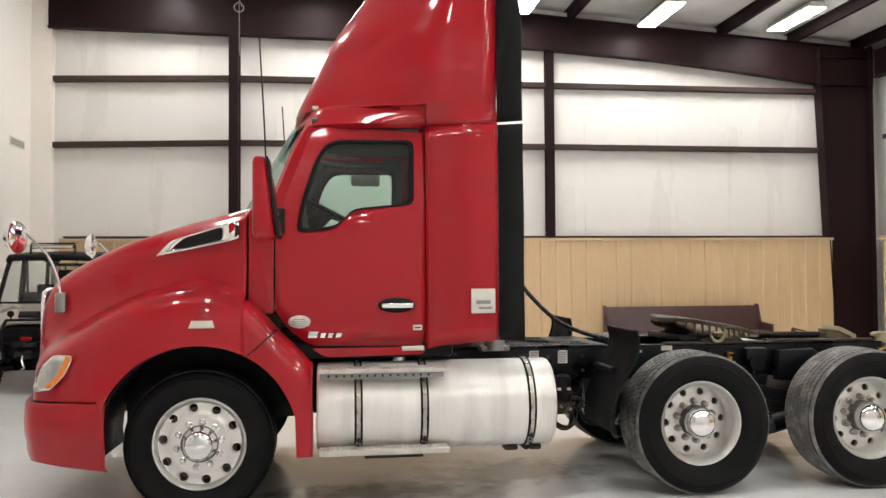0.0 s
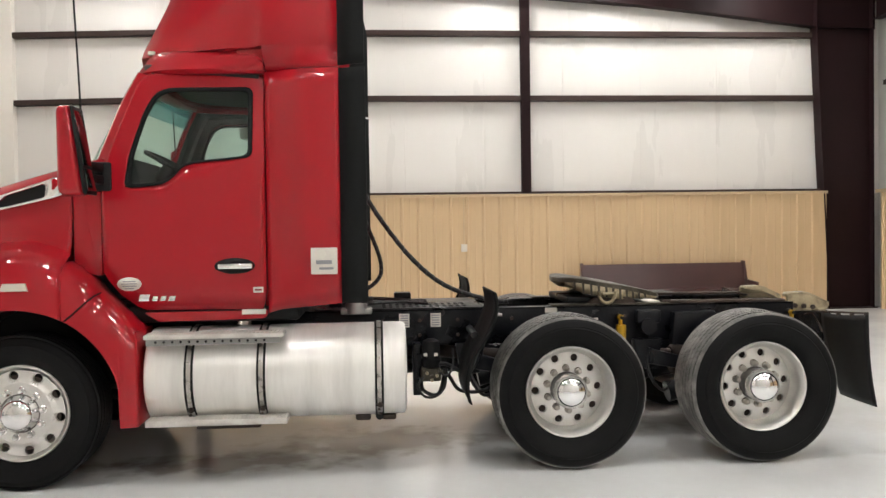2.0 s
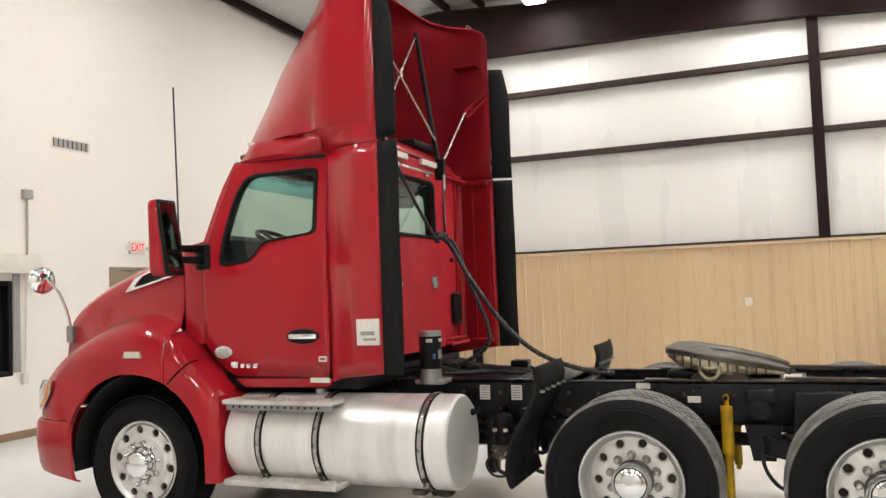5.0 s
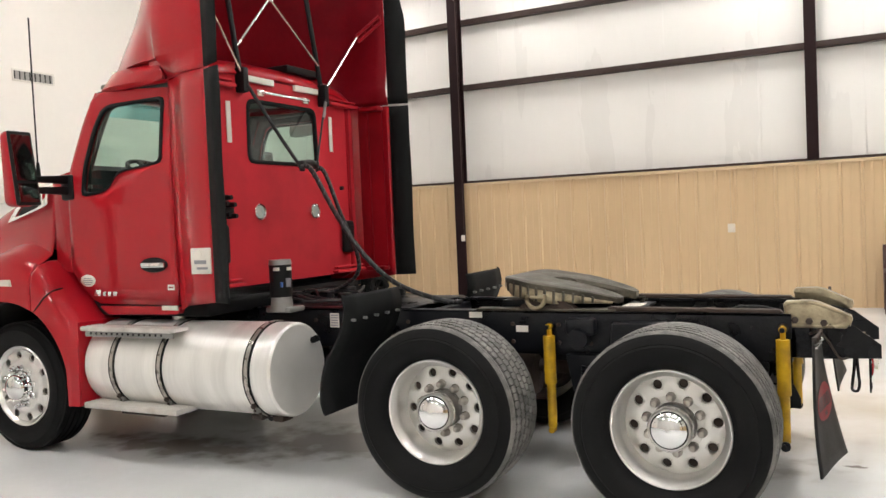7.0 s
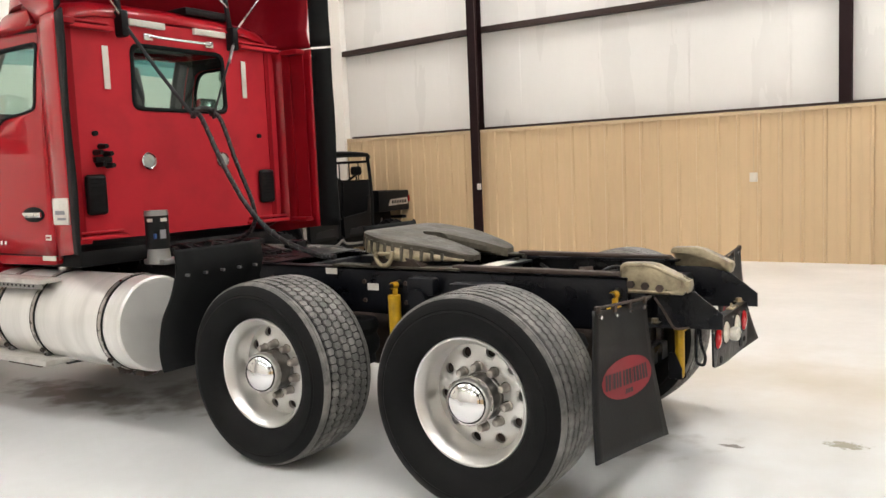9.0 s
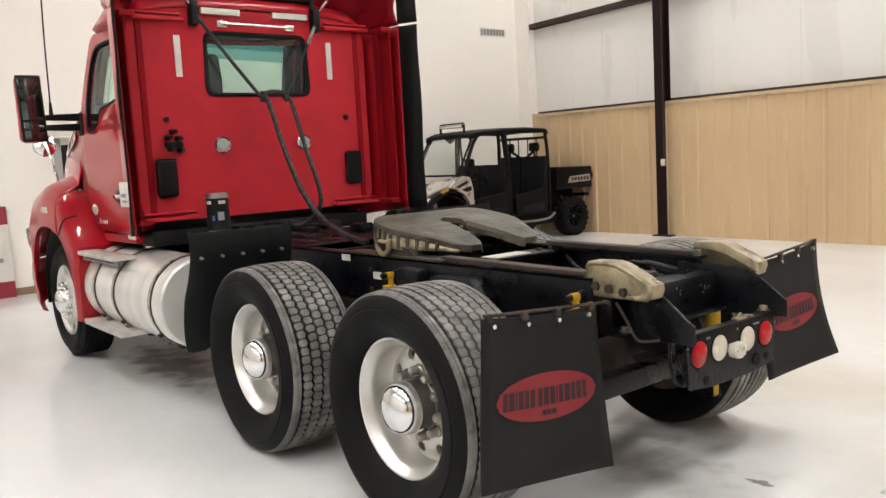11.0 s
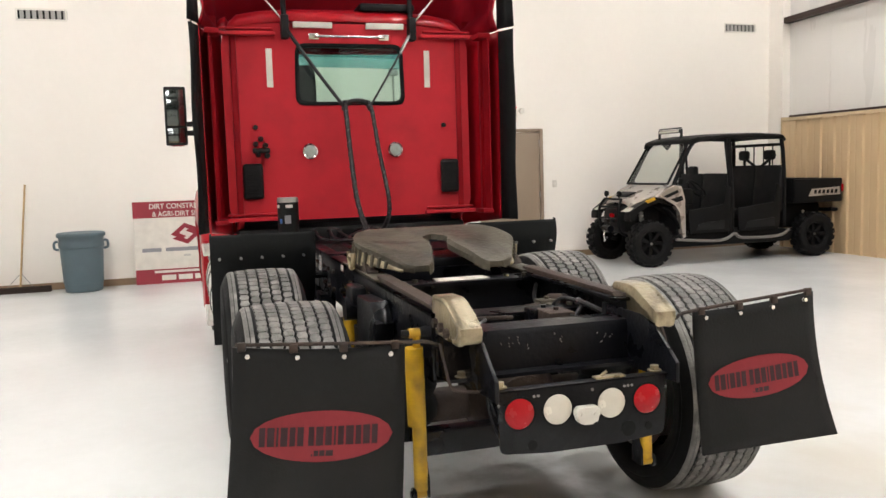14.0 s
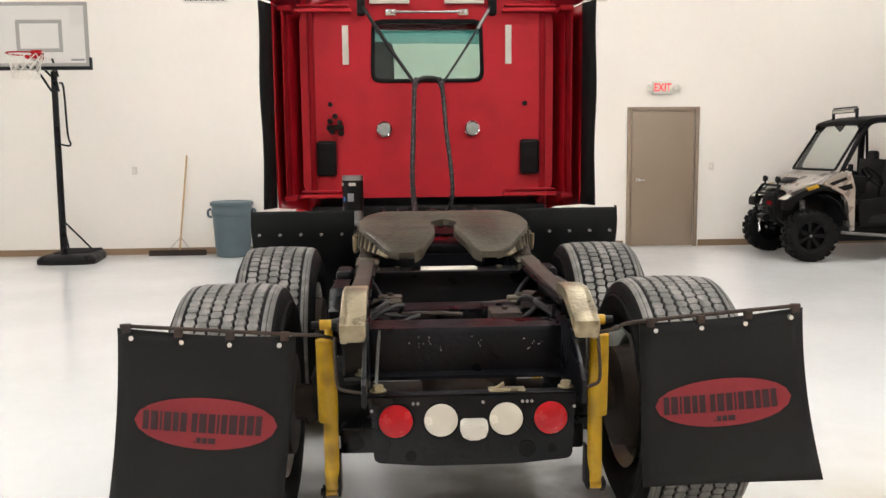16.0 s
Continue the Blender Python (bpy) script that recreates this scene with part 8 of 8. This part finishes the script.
        prism(bm, [(0.18, 1.06), (0.42, 1.15), (0.44, 1.11), (0.24, 1.03)], s * 0.68, s * 0.684, "X")
        prism(bm, [(0.30, 1.01), (0.50, 1.06), (0.52, 0.99), (0.40, 0.96)], s * 0.68, s * 0.684, "X")
        part("fender_graphic", bm, UTV_BLACK, sf, smooth=0)
        bm = B()
        arc = [(0.0 + 0.48 * math.cos(a), 0.46 + 0.48 * math.sin(a)) for a in lin(math.radians(12), math.radians(70), 9)]
        loft(bm, [[V(s * x, y, z) for y, z in arc] for x in (0.40, 0.55, 0.68)], False)
        part("wheel_arch", bm, UTV_BLACK, t, thick=0.015)
        # half doors
        for y0, y1 in ((0.62, 1.33), (1.50, 2.25)):
            bm = B()
            prism(bm, rounded([(y0, 0.47), (y1, 0.47), (y1 + 0.02, 1.16), (y1 - 0.06, 1.20), (y1 - 0.10, 0.90), (y0 + 0.10, 0.84), (y0 - 0.02, 0.84)], 0.03), s * 0.67, s * 0.71, "X", 0.012)
            d = part("half_door", bm, UTV_BLACK, t, "black moulded half door")
            bm = B()
            prism(bm, rounded([(y0 + 0.10, 0.52), (y1 - 0.10, 0.52), (y1 - 0.10, 0.66), (y0 + 0.16, 0.62)], 0.02), s * 0.71, s * 0.718, "X", 0.003)
            part("door_panel", bm, UTV_SEAT, d)
        # cage
        bm = B()
        tube(bm, [(s * 0.64, 0.34, 1.14), (s * 0.62, 0.50, 1.45), (s * 0.60, 0.70, 1.80), (s * 0.60, 0.90, 1.90), (s * 0.60, 1.6, 1.93), (s * 0.60, 2.26, 1.92), (s * 0.61, 2.36, 1.80), (s * 0.64, 2.38, 1.20), (s * 0.64, 2.38, 0.50)], 0.032, 10, 6)
        part("cage_rail", bm, UTV_BLACK, t, "black roll cage tube")
        bm = B()
        tube(bm, [(s * 0.67, 1.38, 0.42), (s * 0.67, 1.37, 1.2), (s * 0.60, 1.34, 1.92)], 0.045, 10, 4)
        part("centre_post", bm, UTV_BLACK, t)
        bm = B()
        tube(bm, [(s * 0.60, 1.40, 1.90), (s * 0.60, 1.44, 1.20), (s * 0.62, 1.45, 0.9)], 0.020, 8, 2)
        part("cage_brace", bm, UTV_BLACK, t)
    for y, z in ((1.34, 1.92), (2.35, 1.80), (2.38, 1.46)):
        bm = B()
        tube(bm, [(-0.61, y, z), (0.61, y, z)], 0.024 if z > 1.7 else 0.014, 8, 1)
        part("cage_bar", bm, UTV_BLACK, t)
    for d in (-1, 1):
        bm = B()
        tube(bm, [(d * 0.42, 2.38, 1.64), (d * 0.20, 2.39, 1.52), (0.0, 2.39, 1.42)], 0.024, 8, 2)
        part("cross_brace", bm, UTV_BLACK, t, "black shoulder belt brace")
    for x in (-0.34, -0.12, 0.12, 0.34):
        bm = B()
        tube(bm, [(x, 2.40, 1.46), (x, 2.40, 1.79)], 0.011, 6, 1)
        part("screen_bar", bm, UTV_BLACK, t)
    # roof with light bar
    bm = B()
    rows = []
    for y, z, w in ((0.60, 1.87, 0.58), (0.64, 1.91, 0.63), (0.80, 1.955, 0.665), (1.3, 1.985, 0.68), (1.9, 1.99, 0.68), (2.34, 1.97, 0.66), (2.41, 1.93, 0.64)):
        rows.append([V(x * w, y, z - d) for x, d in ((-1.0, 0.07), (-0.97, 0.02), (-0.8, 0.0), (0.0, -0.012), (0.8, 0.0), (0.97, 0.02), (1.0, 0.07))])
    loft(bm, rows, False)
    part("roof", bm, UTV_BLACK, t, "black hard roof", thick=0.05)
    bm = B()
    box(bm, (-0.30, 0.70, 2.02), (0.30, 0.76, 2.075), 0.01)
    lb = part("light_bar", bm, FRAME, t, "black light bar on the roof")
    bm = B()
    box(bm, (-0.285, 0.694, 2.03), (0.285, 0.701, 2.065), 0.003)
    part("light_lens", bm, CLEARLENS, lb)
    bm = B()
    for x in (-0.31, 0.31):
        box(bm, (x - 0.012, 0.71, 1.93), (x + 0.012, 0.75, 2.08), 0.004)
    tube(bm, [(-0.31, 0.73, 2.095), (0.31, 0.73, 2.095)], 0.012, 8, 1)
    part("bar_mount", bm, FRAME, lb)
    for s in (-1, 1):
        bm = B()
        lathe(bm, [(0.0005, 0.03), (0.034, 0.025), (0.045, 0.0), (0.045, -0.02), (0.0005, -0.022)], 18, "Y")
        cyl(bm, (0, 0.0, -0.085), (0, 0.0, -0.03), 0.012, seg=8)
        part("pod_lamp", bm, UTV_BLACK, t, "small black pod lamp on the bumper hoop", m=Matrix.Translation((s * 0.20, -0.30, 1.105)))
        bm = B()
        box(bm, (s * 0.70 - 0.045, 0.44, 1.22), (s * 0.70 + 0.045, 0.48, 1.32), 0.015)
        cyl(bm, (s * 0.62, 0.44, 1.24), (s * 0.68, 0.46, 1.26), 0.014, seg=8)
        part("side_mirror", bm, UTV_BLACK, t, "small black side mirror")
    bm = B()
    prism(bm, [(-0.14, 0.0), (0.14, 0.0), (0.10, -0.06), (0.02, -0.10), (-0.06, -0.06)], -0.01, 0.01, "Y", 0.005)
    part("visor_mirror", bm, UTV_BLACK, t, "black inside mirror under the roof", m=Matrix.Translation((0.0, 0.66, 1.86)))
    # windshield
    bm = B()
    rows = []
    for k in lin(0, 1, 5):
        w = 0.60 - 0.03 * k
        rows.append([V(u * w, 0.30 + 0.38 * k - 0.08 * (1 - u * u) * (1 - 0.4 * k), 1.24 + 0.62 * k) for u in lin(-1, 1, 13)])
    loft(bm, rows, False)
    ws = part("windshield", bm, CLEAR_WS, t, "hazy clear windshield")
    ws.visible_shadow = False
    bm = B()
    loop = [r for r in rows[0]] + [rows[k][-1] for k in range(1, 5)] + rows[-1][::-1] + [rows[k][0] for k in range(3, -1, -1)]
    tube(bm, loop, 0.018, 6, 1)
    part("windshield_seal", bm, UTV_BLACK, ws)
    bm = B()
    box(bm, (-0.58, 0.52, 0.90), (0.58, 0.78, 1.16), 0.05)
    part("dashboard", bm, UTV_BLACK, t)
    bm = B()
    c, nrm = V(0.33, 0.98, 1.14), V(0, 0.75, 0.66)
    u, w2 = frame_of(nrm)
    tube(bm, [c + 0.17 * (math.cos(a) * u + math.sin(a) * w2) for a in lin(0, 2 * math.pi, 25)], 0.015, 8, 1)
    tube(bm, [c, c - nrm * 0.25], 0.02, 8, 1)
    for a in (0.3, 2.8, 4.7):
        tube(bm, [c, c + 0.17 * (math.cos(a) * u + math.sin(a) * w2)], 0.012, 6, 1)
    part("steering_wheel", bm, UTV_BLACK, t)
    # seats
    for y in (1.02, 2.02):
        bm = B()
        box(bm, (-0.60, y - 0.10, 0.62), (0.60, y + 0.34, 0.76), 0.05, 3)
        prism(bm, [(y - 0.06, 0.47), (y + 0.30, 0.47), (y + 0.30, 0.63), (y - 0.06, 0.63)], -0.55, 0.55, "X", 0.01)
        part("bench_seat", bm, UTV_SEAT, t, "black vinyl bench seat")
        for x in (-0.32, 0.32):
            bm = B()
            up = 0.10 if y > 1.5 else 0.02
            prism(bm, [(y + 0.24, 0.72), (y + 0.34, 0.74), (y + 0.40, 1.33 + up), (y + 0.31, 1.35 + up)], x - 0.315, x + 0.315, "X", 0.03, 3)
            part("seat_back", bm, UTV_SEAT, t)
            if y > 1.5 or x < 0:
                bm = B()
                z = 1.56 if y > 1.5 else 1.33
                box(bm, (x - 0.12, y + 0.30, z), (x + 0.12, y + 0.38, z + 0.16), 0.04, 3)
                cyl(bm, (x, y + 0.34, 1.18), (x, y + 0.34, z + 0.04), 0.016, seg=8)
                part("head_rest", bm, UTV_SEAT, t)
    # cargo bed
    bm = B()
    for lo, hi in (((-0.70, 2.50, 0.86), (0.70, 3.46, 0.91)), ((-0.70, 2.50, 0.88), (-0.65, 3.46, 1.24)), ((0.65, 2.50, 0.88), (0.70, 3.46, 1.24)), ((-0.70, 2.50, 0.88), (0.70, 2.55, 1.26)), ((-0.70, 3.42, 0.88), (0.70, 3.46, 1.24))):
        box(bm, lo, hi, 0.015)
    bed = part("cargo_bed", bm, UTV_BLACK, t, "black cargo bed")
    for s in (-1, 1):
        bm = B()
        prism(bm, [(2.80, 0.96), (3.42, 0.975), (3.40, 1.10), (2.86, 1.075)], s * 0.70, s * 0.706, "X", 0.002)
        sp = part("side_plate", bm, SILVER, bed, "silver bed plate with dark bars")
        bm = B()
        for i in range(6):
            y = 2.90 + 0.08 * i
            prism(bm, [(y, 1.0), (y + 0.05, 1.0), (y + 0.06, 1.06), (y + 0.01, 1.06)], s * 0.706, s * 0.708, "X")
        tagged(part("printed_line", bm, UTV_BLACK, sp, smooth=0), "dark printed bars", kind="stuff")
        bm = B()
        box(bm, (s * 0.69 - 0.02, 3.44, 1.02), (s * 0.69 + 0.02, 3.48, 1.14), 0.008)
        part("rear_lamp", bm, REDLENS, t, "red rear lamp")
    bm = B()
    box(bm, (-0.40, 2.55, 0.45), (0.40, 3.30, 0.86), 0.06)
    part("engine_block", bm, UTV_BLACK, t)
    bm = B()
    tube(bm, [(-0.35, 3.35, 0.70), (-0.2, 3.46, 0.70), (0.55, 3.46, 0.72), (0.62, 3.30, 0.74)], 0.03, 8, 3)
    part("rear_bumper", bm, UTV_BLACK, t)


CLEAR_WS = glass("hazy_windshield", (0.88, 0.95, 0.91))
utility_vehicle()
